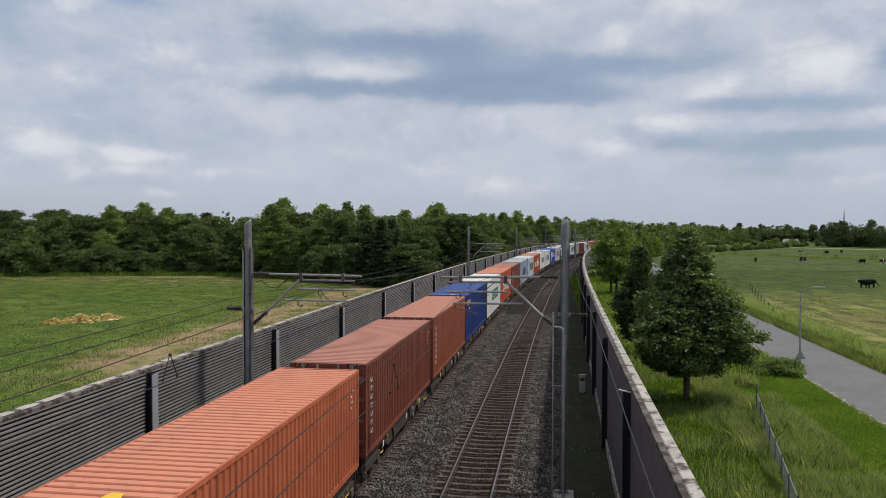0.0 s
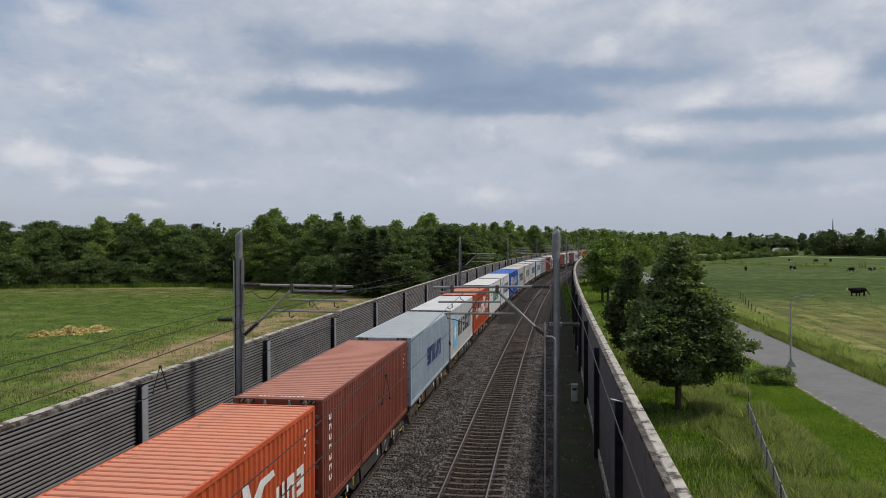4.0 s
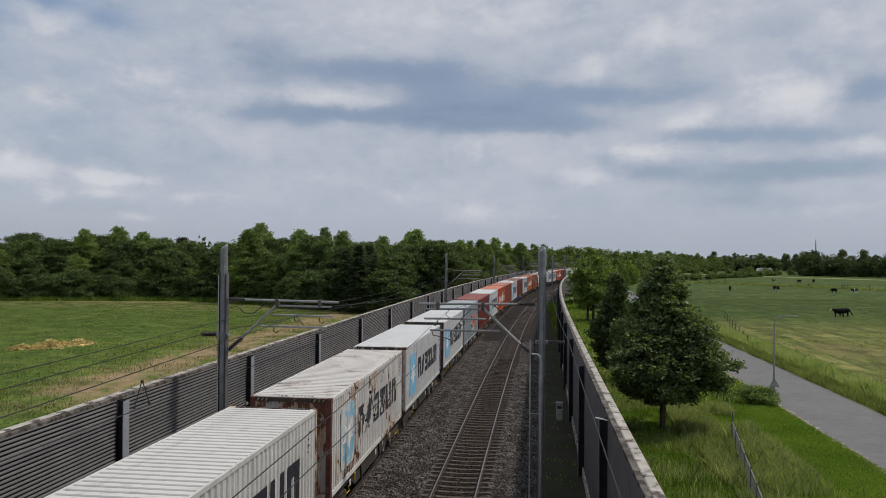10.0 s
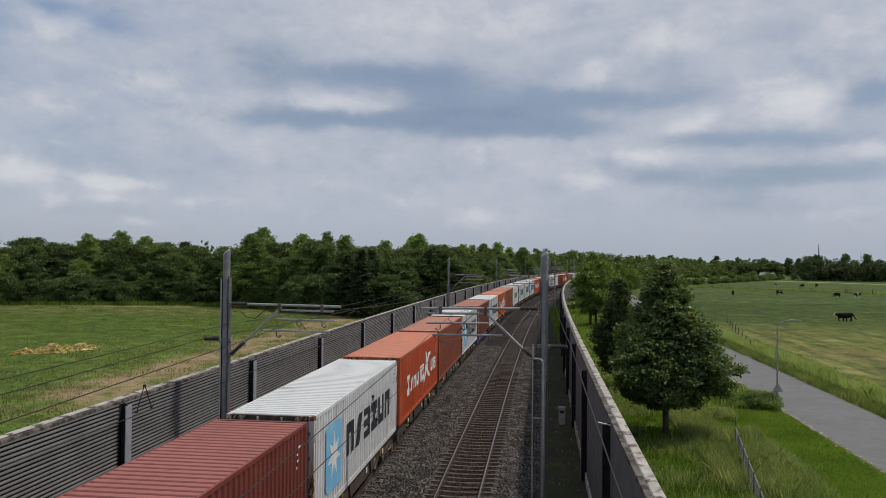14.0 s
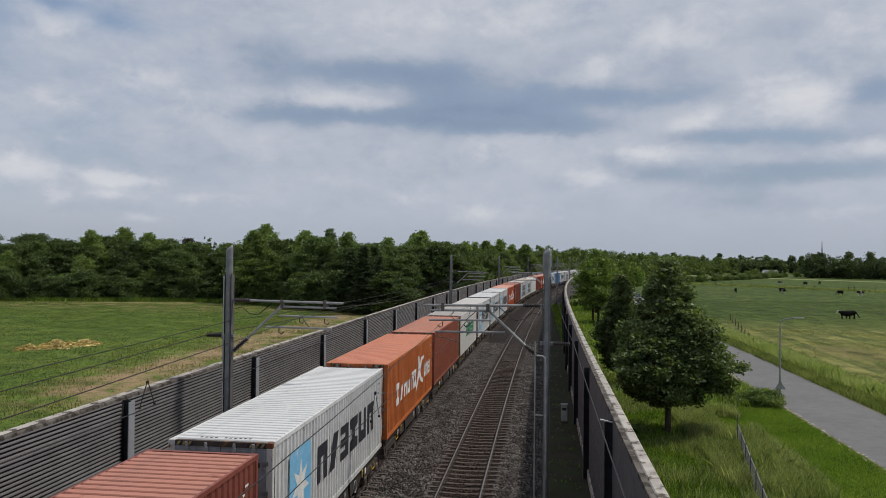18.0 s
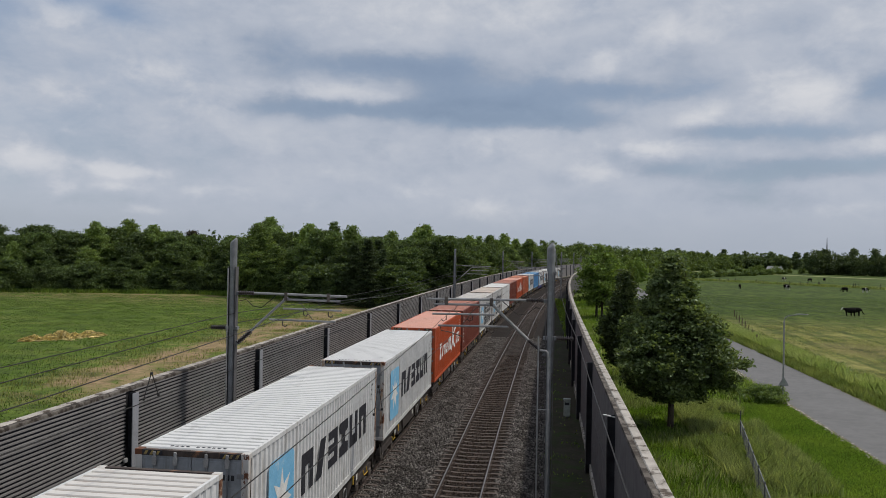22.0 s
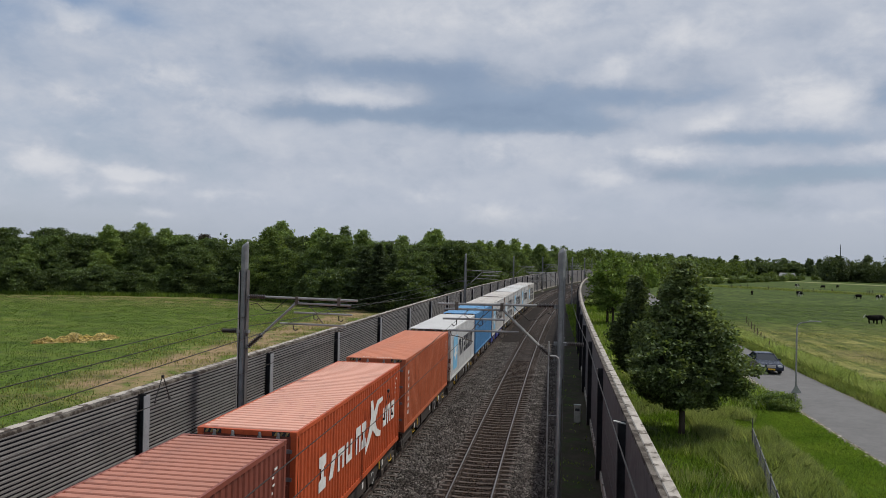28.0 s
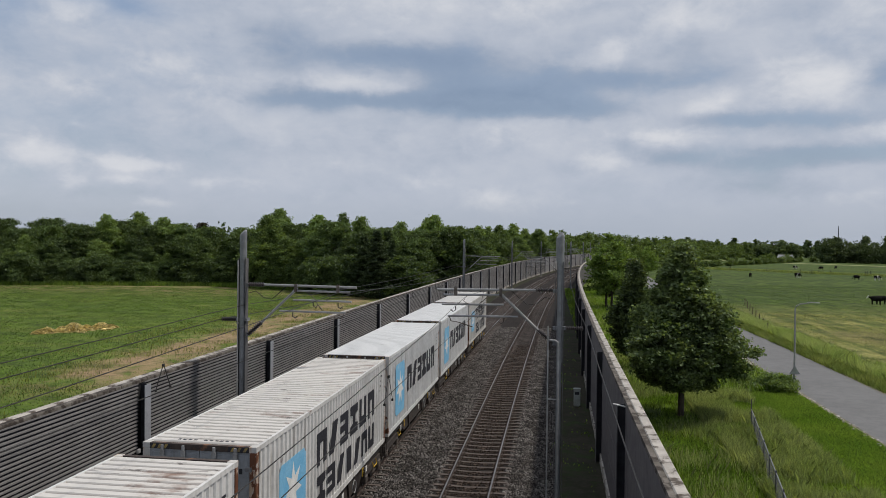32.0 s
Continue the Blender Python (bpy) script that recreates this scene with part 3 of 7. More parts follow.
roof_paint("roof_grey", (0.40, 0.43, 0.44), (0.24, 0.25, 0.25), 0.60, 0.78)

# ---- building helpers ----
def mesh_of(verts, faces, smooth=False):
    me = bpy.data.meshes.new("mesh")
    me.from_pydata([tuple(v) for v in verts], [], [tuple(f) for f in faces])
    me.update()
    if smooth:
        me.shade_smooth()
    return me


class Shape:
    """Collects boxes, tubes and prisms into the vertices and faces of one mesh."""

    def __init__(self):
        self.v, self.f = [], []

    def add(self, verts, faces):
        n = len(self.v)
        self.v += [tuple(p) for p in verts]
        self.f += [tuple(i + n for i in q) for q in faces]
        return self

    def box(self, x0, y0, z0, x1, y1, z1, m=None):
        c = [Vector((x, y, z)) for z in (z0, z1) for y in (y0, y1) for x in (x0, x1)]
        if m is not None:
            c = [m @ p for p in c]
        return self.add(c, [(0, 2, 3, 1), (4, 5, 7, 6), (0, 1, 5, 4), (2, 6, 7, 3), (0, 4, 6, 2), (1, 3, 7, 5)])

    def bevelled(self, x0, y0, z0, x1, y1, z1, b):
        """A box with chamfered upright and top edges."""
        rings = []
        for z, i in ((z0, b), (z0 + b, 0), (z1 - b, 0), (z1, b)):
            rings.append([(x0 + i, y0 + b, z), (x0 + b, y0 + i, z), (x1 - b, y0 + i, z), (x1 - i, y0 + b, z),
                          (x1 - i, y1 - b, z), (x1 - b, y1 - i, z), (x0 + b, y1 - i, z), (x0 + i, y1 - b, z)])
        return self.rings(rings)

    def rings(self, rings, caps=True):
        k = len(rings[0])
        faces = [(r * k + i, r * k + (i + 1) % k, (r + 1) * k + (i + 1) % k, (r + 1) * k + i) for r in range(len(rings) - 1) for i in range(k)]
        if caps:
            faces += [tuple(range(k - 1, -1, -1)), tuple(range((len(rings) - 1) * k, len(rings) * k))]
        return self.add([p for r in rings for p in r], faces)

    def tube(self, points, radius, sides=8, caps=True):
        """A round bar along points; radius may be one number or one a point."""
        pts = [Vector(p) for p in points]
        rad = radius if isinstance(radius, (list, tuple)) else [radius] * len(pts)
        rings = []
        for i, p in enumerate(pts):
            d = (pts[min(i + 1, len(pts) - 1)] - pts[max(i - 1, 0)]).normalized()
            a = d.cross(Vector((0, 0, 1)) if abs(d.z) < 0.9 else Vector((1, 0, 0))).normalized()
            b = d.cross(a)
            rings.append([p + rad[i] * (a * math.cos(t) + b * math.sin(t)) for t in (2 * math.pi * j / sides for j in range(sides))])
        return self.rings(rings, caps)

    def prism(self, outline, axis, lo, hi):
        """An outline drawn in the plane across axis ('x', 'y' or 'z'), pushed out from lo to hi."""
        def at(p, h):
            return {"x": (h, p[0], p[1]), "y": (p[0], h, p[1]), "z": (p[0], p[1], h)}[axis]
        return self.rings([[at(p, lo) for p in outline], [at(p, hi) for p in outline]])

    def mesh(self, smooth=False):
        return mesh_of(self.v, self.f, smooth)


def part(name, shape, material, parent, label="", smooth=False):
    me = shape if isinstance(shape, bpy.types.Mesh) else shape.mesh(smooth)
    if not me.materials:
        me.materials.append(MATS[material])
    ob = new(name, me)
    ob.parent = parent
    if label:
        ob["label"] = label
    return ob


def thing(name, label, category, group="", kind="", at=None):
    ob = tagged(new(name), label, category, group, kind)
    if at is not None:
        ob.matrix_world = at
    return ob


def solid(name, shape, material, label, category, group="", kind="", smooth=False):
    me = shape if isinstance(shape, bpy.types.Mesh) else shape.mesh(smooth)
    me.materials.append(MATS[material])
    return tagged(new(name, me), label, category, group, kind)


# ---- the line of the railway ----
# It starts straight and bends ever more to the right; s runs along it from beneath the eye, offsets count to the right.
STEP, REACH = 1.0, 1000
_th, _px, _py, LINE = 0.0, 0.0, 0.0, []
for _i in range(REACH + 1):
    LINE.append((_px, _py, _th))
    _th += (0.00017185 + 3.707e-6 * min(_i * STEP, 235.0)) * STEP
    _px, _py = _px + math.sin(_th) * STEP, _py + math.cos(_th) * STEP


def along(s):
    if s <= 0:
        return 0.0, s, 0.0
    i = min(int(s / STEP), REACH - 1)
    f = s / STEP - i
    a, b = LINE[i], LINE[i + 1]
    return tuple(p + (q - p) * f for p, q in zip(a, b))


def spot(s, off=0.0, z=0.0):
    x, y, h = along(s)
    return Vector((x + off * math.cos(h), y - off * math.sin(h), z))


def stand(s, off=0.0, z=0.0):
    """A pose on the line: x to the right, y along it."""
    p = spot(s, off, z)
    return pose(p.x, p.y, p.z, 0, 0, -math.degrees(along(s)[2]))


def swept(profile, stops, closed=True):
    """A profile of (offset, height) drawn along the line."""
    sh = Shape()
    if closed:
        return sh.rings([[spot(s, o, z) for o, z in profile] for s in stops])
    k = len(profile)
    return sh.add([spot(s, o, z) for s in stops for o, z in profile],
                  [(r * k + i, r * k + i + 1, (r + 1) * k + i + 1, (r + 1) * k + i) for r in range(len(stops) - 1) for i in range(k - 1)])


def steps(a, b, d):
    n = max(1, round((b - a) / d))
    return [a + (b - a) * i / n for i in range(n + 1)]


TRACK_R, TRACK_L, GROUND = -2.7255, -7.006, -0.30
WALL_L, WALL_R, WALL_TOP = -11.74, 1.955, 4.144
FAR = 620

# ---- ground ----
sh = Shape()
xs = [-3500, -1200, -500, -250, -120, -60, -30, -12, 0, 12, 30, 60, 120, 250, 500, 1200, 3500]
ys = [-1500, -300, -60, 0, 30, 60, 100, 150, 220, 320, 450, 700, 1200, 2200, 4200]
sh.add([(x, y, GROUND) for y in ys for x in xs],
       [(j * len(xs) + i, j * len(xs) + i + 1, (j + 1) * len(xs) + i + 1, (j + 1) * len(xs) + i) for j in range(len(ys) - 1) for i in range(len(xs) - 1)])
ground = solid("ground", sh, "meadow_grass", "flat green meadow with mown and dry strips", "ground", kind="structure")
line_stops = [-600, -300, -100, -40] + steps(-20, FAR, 8)
solid("corridor_soil", swept([(WALL_L, GROUND + 0.03), (WALL_R, GROUND + 0.03)], line_stops, False), "soil",
      "dark mossy soil strip between the noise walls", "ground", kind="structure")
bed = [(-10.2, GROUND + 0.034), (-9.1, -0.19), (-8.5, -0.17), (-5.6, -0.17), (-4.9, -0.20), (-4.1, -0.17), (-1.2, -0.17), (-0.6, -0.19), (0.15, GROUND + 0.034)]
trackbed = solid("trackbed", swept(bed, line_stops, False), "ballast_bed", "crushed stone ballast bed under two tracks, dark with painted shade between stones", "trackbed", kind="structure")

# ---- rails ----
RAIL = [(-0.075, -0.172), (0.075, -0.172), (0.075, -0.155), (0.012, -0.135), (0.012, -0.045), (0.036, -0.035), (0.036, -0.006), (0.026, 0.0),
        (-0.026, 0.0), (-0.036, -0.006), (-0.036, -0.035), (-0.012, -0.045), (-0.012, -0.135), (-0.075, -0.155)]
HEAD = [(-0.024, 0.0015), (-0.024, 0.004), (0.024, 0.004), (0.024, 0.0015)]
for track in (TRACK_L, TRACK_R):
    tr = thing("railway_track", "steel rails on concrete sleepers in ballast", "railway track", "railway tracks", "structure")
    for side in (-0.7535, 0.7535):
        part("rail", swept([(track + side + o, z) for o, z in RAIL], line_stops), "rail_side", tr, "rusty brown rail web and foot")
        part("rail_head", swept([(track + side + o, z) for o, z in reversed(HEAD)], line_stops), "rail_head", tr, "polished running surface")
    half = [(-1.3, -0.30), (1.3, -0.30), (1.3, -0.150), (1.22, -0.118), (0.95, -0.120), (0.55, -0.135), (0.2, -0.150), (-0.2, -0.150), (-0.55, -0.135), (-0.95, -0.120), (-1.22, -0.118), (-1.3, -0.150)]
    sl = Shape().prism([(x, z) for x, z in half], "y", -0.085, 0.085).mesh()
    sl.materials.append(MATS["sleeper_concrete"])
    fast = Shape()
    for sx in (-0.7535, 0.7535):
        for dx in (-0.1, 0.1):
            fast.box(sx + dx - 0.03, -0.06, -0.15, sx + dx + 0.03, 0.06, -0.115)
    fm = fast.mesh()
    fm.materials.append(MATS["rail_side"])
    count = 150 if track == TRACK_R else 60
    first = 10 if track == TRACK_R else 20
    for i in range(count):
        o = new("sleeper", sl)
        o.parent, o.matrix_basis = tr, stand(first + 0.58 * i, track)
        f = new("rail_clips", fm)
        f.parent = o
    rest = Shape()
    s = first + 0.58 * count
    while s < 330:
        m = stand(s, track)
        rest.rings([[m @ Vector((x, y, z)) for x, z in half] for y in (-0.12, 0.12)])
        s += 0.58
    tagged(part("far_sleepers", rest, "sleeper_concrete", tr), kind="stuff")

# loose stones on the bed where it is seen from near by
def stones(name, count, s0, s1, o0, o1, size, seed, material="ballast", lift=0.0):
    """Broken stones, each an uneven eight-sided lump lying on the bed."""
    rnd = np.random.default_rng(seed)
    f = rnd.uniform(0, 1, count)
    ss = s0 + (s1 - s0) * f ** 1.6
    oo = rnd.uniform(o0, o1, count)
    prof = np.array(bed)
    zz = np.interp(oo, prof[:, 0], prof[:, 1])
    pos = np.array([spot(a, b) for a, b in zip(ss, oo)])
    on = np.zeros(count, bool)
    for track, first in ((TRACK_R, 10.0), (TRACK_L, 20.0)):
        d = np.abs((ss - first + 0.29) % 0.58 - 0.29)
        on |= (np.abs(oo - track) < 1.33) & (d < 0.10)
    pos[:, 2] = zz + 0.012 + lift - 0.08 * on
    base = np.array([(1, 0, 0), (0, 1, 0), (-1, 0, 0), (0, -1, 0), (0, 0, 0.8), (0, 0, -0.8)], float)
    tris = np.array([(0, 1, 4), (1, 2, 4), (2, 3, 4), (3, 0, 4), (1, 0, 5), (2, 1, 5), (3, 2, 5), (0, 3, 5)])
    t = rnd.uniform(0, 2 * math.pi, count)
    r = size * rnd.uniform(0.6, 1.5, (count, 1, 1)) * (base[None] + rnd.normal(0, 0.25, (count, 6, 3)))
    c, n = np.cos(t)[:, None], np.sin(t)[:, None]
    v = np.stack([r[:, :, 0] * c - r[:, :, 1] * n, r[:, :, 0] * n + r[:, :, 1] * c, r[:, :, 2]], -1) + pos[:, None]
    faces = (tris[None] + 6 * np.arange(count)[:, None, None]).reshape(-1)
    me = bpy.data.meshes.new(name)
    me.vertices.add(6 * count)
    me.vertices.foreach_set("co", v.ravel())
    me.loops.add(len(faces))
    me.loops.foreach_set("vertex_index", faces)
    me.polygons.add(len(faces) // 3)
    me.polygons.foreach_set("loop_start", np.arange(0, len(faces), 3))
    me.polygons.foreach_set("loop_total", np.full(len(faces) // 3, 3))
    me.update()
    me.validate()
    me.materials.append(MATS[material])
    return tagged(new(name, me), "grey-brown broken ballast stones between the rails", "ballast", kind="stuff")


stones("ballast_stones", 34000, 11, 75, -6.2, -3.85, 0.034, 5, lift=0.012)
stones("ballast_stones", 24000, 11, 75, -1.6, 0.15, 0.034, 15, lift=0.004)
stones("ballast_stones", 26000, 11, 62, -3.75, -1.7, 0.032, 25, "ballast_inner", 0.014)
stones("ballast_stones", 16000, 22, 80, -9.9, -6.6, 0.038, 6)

# ---- noise walls ----
POST0, BAY = 0.95, 9.65


def noise_wall(name, off, inward, near, label):
    """Posts, slatted or plain panels, a backing sheet and a concrete coping along the line. inward: +1 where the track lies to its right."""
    w = thing(name, label, "noise wall", "noise walls", "structure")
    stops = [-120, -40] + steps(-20, FAR, 6)
    a, b = sorted((off, off - inward * 0.16))
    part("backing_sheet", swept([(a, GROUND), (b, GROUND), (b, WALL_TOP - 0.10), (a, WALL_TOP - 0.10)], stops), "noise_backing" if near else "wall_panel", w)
    l0, l1 = sorted((off - inward * 0.10, off + inward * 0.05))
    part("ledge", swept([(l0, WALL_TOP - 0.12), (l1, WALL_TOP - 0.12), (l1, WALL_TOP - 0.05), (l1 - 0.01, WALL_TOP - 0.025), (l0, WALL_TOP - 0.015)], stops), "lichen_ledge", w, "dark lichen-grown ledge")
    c0, c1 = (off - inward * 0.30, off - inward * 0.075)
    c0, c1 = min(c0, c1), max(c0, c1)
    part("coping", swept([(c0, WALL_TOP - 0.10), (c1, WALL_TOP - 0.10), (c1, WALL_TOP - 0.02), (c1 - 0.02, WALL_TOP), (c0 + 0.02, WALL_TOP), (c0, WALL_TOP - 0.02)], stops),
         "coping", w, "weathered pale coping with dark lichen")
    p0, p1 = sorted((off - inward * 0.02, off + inward * 0.02))
    part("plinth", swept([(p0 - 0.08, GROUND), (p1 + 0.08, GROUND), (p1 + 0.08, 0.05), (p0 - 0.08, 0.05)], stops), "coping", w, "pale concrete plinth")
    beam = Shape()
    h = WALL_TOP - 0.16
    beam.box(-0.135, 0.06, GROUND, 0.135, 0.085, h)
    beam.box(0.135, -0.16, GROUND, 0.16, 0.16, h).box(-0.16, -0.16, GROUND, -0.135, 0.16, h)
    bm_ = beam.mesh()
    # East posts show their shaded face; that shade is in their darker colour.
    bm_.materials.append(MATS["post_steel" if near else "mast_plate"])
    bm_.materials.append(MATS["gasket"])
    # The web's faces get the painted shade.
    for p in list(bm_.polygons)[:6]:
        p.material_index = 1
    for i in range(-2, 64):
        o = new("post", bm_)
        o.parent, o.matrix_basis = w, stand(POST0 + BAY * i + (0.15 if near else 0.0), off + inward * 0.10)
    return w


CLIP = Shape().bevelled(0.02, -0.34, 2.05, 0.10, -0.17, 2.18, 0.02).bevelled(0.02, -0.30, 1.85, 0.07, -0.17, 1.95, 0.02).mesh()
CLIP.materials.append(MATS["tube_grey"])
wall_west = noise_wall("noise_wall_west", WALL_L, 1, True, "grey noise wall of horizontal slats between steel posts")
wall_east = noise_wall("noise_wall_east", WALL_R, -1, False, "flat noise wall, its shaded face coloured dark grey, with lichen-stained coping")
for i in range(1, 6):
    clip = new("panel_clip", CLIP)
    clip.parent, clip.matrix_basis = wall_west, stand(POST0 + 0.15 + BAY * i, WALL_L + 0.06)
PITCH = 0.1062
SLAT = [(0.0, 0.0), (0.055, 0.006), (0.055, 0.044), (0.0, 0.054)]
slat_rest = Shape()
for i in range(-1, 22):
    s0, s1 = POST0 + BAY * i + 0.32, POST0 + BAY * (i + 1) - 0.02
    for j in range(38):
        z = 0.06 + PITCH * j
        rings = [[spot(s, WALL_L + o, z + dz) for o, dz in SLAT] for s in steps(s0, s1, 3.2)]
        if 1 <= i <= 7 and j >= 0:
            part("slat", Shape().rings(rings), "noise_panel", wall_west)
        else:
            slat_rest.rings(rings)
tagged(part("far_slats", slat_rest, "noise_panel", wall_west), kind="stuff")
for i in range(22, 63):
    s0, s1 = POST0 + BAY * i + 0.32, POST0 + BAY * (i + 1) - 0.02
    part("panel", Shape().rings([[spot(s, WALL_L + o, z) for o, z in ((0.003, 0.06), (0.05, 0.06), (0.05, WALL_TOP - 0.11), (0.003, WALL_TOP - 0.11))] for s in steps(s0, s1, 3.3)]),
         "noise_panel", wall_west)
for i in range(0, 40):
    s0, s1 = POST0 + BAY * i + 0.17, POST0 + BAY * (i + 1) - 0.17
    for j in range(4):
        z0, z1 = 0.06 + j * 0.995, 0.06 + (j + 1) * 0.995 - 0.012
        part("panel", Shape().rings([[spot(s, WALL_R - o, z) for o, z in ((0.003, z0), (0.003, z1), (0.045, z1 - 0.01), (0.045, z0 + 0.01))] for s in steps(s0, s1, 3.3)]),
             "wall_panel", wall_east)

# ---- road ----
ROAD = [(-60, 16.3, 4.6), (20, 16.4, 4.6), (45, 16.65, 4.6), (60, 16.85, 4.6), (85, 17.3, 4.5), (120, 18.5, 4.4), (170, 21.0, 4.4), (240, 25.0, 4.4), (345, 31.0, 4.4), (420, 36.0, 4.4)]
left = [(x - w / 2, y, GROUND + 0.03) for y, x, w in ROAD]
right = [(x + w / 2, y, GROUND + 0.03) for y, x, w in ROAD]
k = len(ROAD)
solid("road", Shape().add(left + right, [(i, i + k, i + k + 1, i + 1) for i in range(k - 1)]), "asphalt", "narrow grey asphalt country road", "road", kind="structure")
edge = Shape()
for sgn, side in ((-1, left), (1, right)):
    rag = [(side[i], side[i + 1]) for i in range(k - 1)]
    inner, outer = [], []
    for a, b in rag:
        n = max(2, int((b[1] - a[1]) / 0.8)) if b[1] < 130 else 4
        for j in range(n):
            f = j / n
            x, y = a[0] + (b[0] - a[0]) * f, a[1] + (b[1] - a[1]) * f
            inner.append((x - sgn * 0.02 * random.random(), y, GROUND + 0.026))
            outer.append((x + sgn * (0.12 + 0.35 * random.random()), y, GROUND + 0.012))
    m = len(inner)
    edge.add(inner + outer, [(i, i + m, i + m + 1, i + 1) if sgn > 0 else (i, i + 1, i + m + 1, i + m) for i in range(m - 1)])
solid("road_verge", edge, "verge", "crumbled earth and gravel verge beside the road", "verge", kind="structure")

pebbles, rnd = Shape(), random.Random(8)
for _ in range(420):
    y = rnd.uniform(26, 60)
    x = 16.4 + max(0, y - 20) * 0.010 - 2.3 - rnd.uniform(0.0, 0.32)
    r, t = rnd.uniform(0.025, 0.085), rnd.uniform(0, 6.3)
    pebbles.rings([[(x + q * r * math.cos(t + k * 1.257) * rnd.uniform(0.8, 1.2), y + q * r * math.sin(t + k * 1.257) * rnd.uniform(0.8, 1.2), GROUND + 0.005 + z * r) for k in range(5)] for q, z in ((0.9, 0.0), (1.0, 0.3), (0.5, 0.6))])
solid("road_edge_gravel", pebbles, "coping", "loose pale gravel along the road edge", "gravel", kind="stuff")

# ---- the container train ----
SPEED, FLOOR = 16.3975, 1.136
LENGTH, HALF = 11.68, 1.219
CACHE = {}


def cached(key, build, material):
    """One mesh for each shape and material, shared by all its users."""
    if (key, material) not in CACHE:
        me = build().mesh()
        me.materials.append(MATS[material])
        CACHE[key, material] = me
    return CACHE[key, material]


def wave_side(x, h, outward):
    """A corrugated side wall from rail to rail."""
    sh, n, z0, z1 = Shape(), 43, 0.16, h - 0.10
    pts, y, p = [], 0.17, (LENGTH - 0.34) / n
    for i in range(n):
        pts += [(y, 0), (y + 0.25 * p, 0), (y + 0.38 * p, 1), (y + 0.87 * p, 1)]
        y += p
    pts.append((y, 0))
    v = [(x + outward * (-0.036 * d), yy, z) for yy, d in pts for z in (z0, z1)]
    q = [(2 * i, 2 * i + 2, 2 * i + 3, 2 * i + 1) for i in range(len(pts) - 1)]
    return sh.add(v, q if outward > 0 else [f[::-1] for f in q])


def smooth_side(x, h, outward):
    """A flat side wall of ten sheets with shallow joints."""
    pts, n = [], 10
    for i in range(n):
        y0, y1 = 0.17 + (LENGTH - 0.34) * i / n, 0.17 + (LENGTH - 0.34) * (i + 1) / n
        pts += [(y0, 1), (y0 + 0.008, 0), (y1 - 0.008, 0)]
    pts.append((LENGTH - 0.17, 1))
    v = [(x - outward * 0.012 * d, yy, z) for yy, d in pts for z in (0.16, h - 0.10)]
    q = [(2 * i, 2 * i + 2, 2 * i + 3, 2 * i + 1) for i in range(len(pts) - 1)]
    return Shape().add(v, q if outward > 0 else [f[::-1] for f in q])


def roof_sheet(h, ribs):
    sh, pts, y, p = Shape(), [], 0.16, (LENGTH - 0.32) / ribs
    for i in range(ribs):
        pts += [(y, 0), (y + 0.26 * p, 0), (y + 0.34 * p, 1), (y + 0.93 * p, 1)]
        y += p
    pts.append((y, 0))
    v = [(x, yy, h - 0.034 + 0.030 * d) for yy, d in pts for x in (-HALF + 0.06, HALF - 0.06)]
    return sh.add(v, [(2 * i, 2 * i + 1, 2 * i + 3, 2 * i + 2) for i in range(len(pts) - 1)])


def flat_roof(h):
    """A refrigerated container's roof: one sheet with narrow lapped joints."""
    pts, n = [], 21
    for i in range(n):
        y0, y1 = 0.16 + (LENGTH - 0.32) * i / n, 0.16 + (LENGTH - 0.32) * (i + 1) / n
        pts += [(y0, 0), (y0 + 0.012, 0), (y0 + 0.016, 1), (y1 - 0.004, 1)]
    pts.append((LENGTH - 0.16, 0))
    v = [(x, yy, h - 0.026 + 0.018 * d) for yy, d in pts for x in (-HALF + 0.06, HALF - 0.06)]
    return Shape().add(v, [(2 * i, 2 * i + 1, 2 * i + 3, 2 * i + 2) for i in range(len(pts) - 1)])


def blank_end(h):
    """The closed near end of a container: upright corrugations between the posts."""
    sh, pts, n = Shape(), [], 9
    x, p = -HALF + 0.15, (2 * HALF - 0.3) / n
    for i in range(n):
        pts += [(x, 0), (x + 0.30 * p, 0), (x + 0.42 * p, 1), (x + 0.88 * p, 1)]
        x += p
    pts.append((x, 0))
    v = [(xx, 0.02 + 0.04 * d, z) for xx, d in pts for z in (0.13, h - 0.12)]
    return sh.add(v, [(2 * i, 2 * i + 2, 2 * i + 3, 2 * i + 1) for i in range(len(pts) - 1)])


def end_wall(h):
    sh, pts, n = Shape(), [], 8
    x, p = -HALF + 0.15, (2 * HALF - 0.3) / n
    for i in range(n):
        pts += [(x, 0), (x + 0.25 * p, 0), (x + 0.4 * p, 1), (x + 0.85 * p, 1)]
        x += p
    pts.append((x, 0))
    v = [(xx, LENGTH - 0.02 - 0.04 * d, z) for xx, d in pts for z in (0.15, h - 0.10)]
    return sh.add(v, [(2 * i, 2 * i + 1, 2 * i + 3, 2 * i + 2) for i in range(len(pts) - 1)])


def door_leaf(h, side):
    sh = Shape()
    a, b = (-HALF + 0.13, -0.008) if side < 0 else (0.008, HALF - 0.13)
    sh.box(a, 0.02, 0.13, b, 0.06, h - 0.12)
    n = 5
    for i in range(n):
        z0 = 0.13 + (h - 0.25) * i / n
        sh.box(a + 0.06, 0.008, z0 + 0.06, b - 0.06, 0.02, z0 + (h - 0.25) / n - 0.06)
    return sh


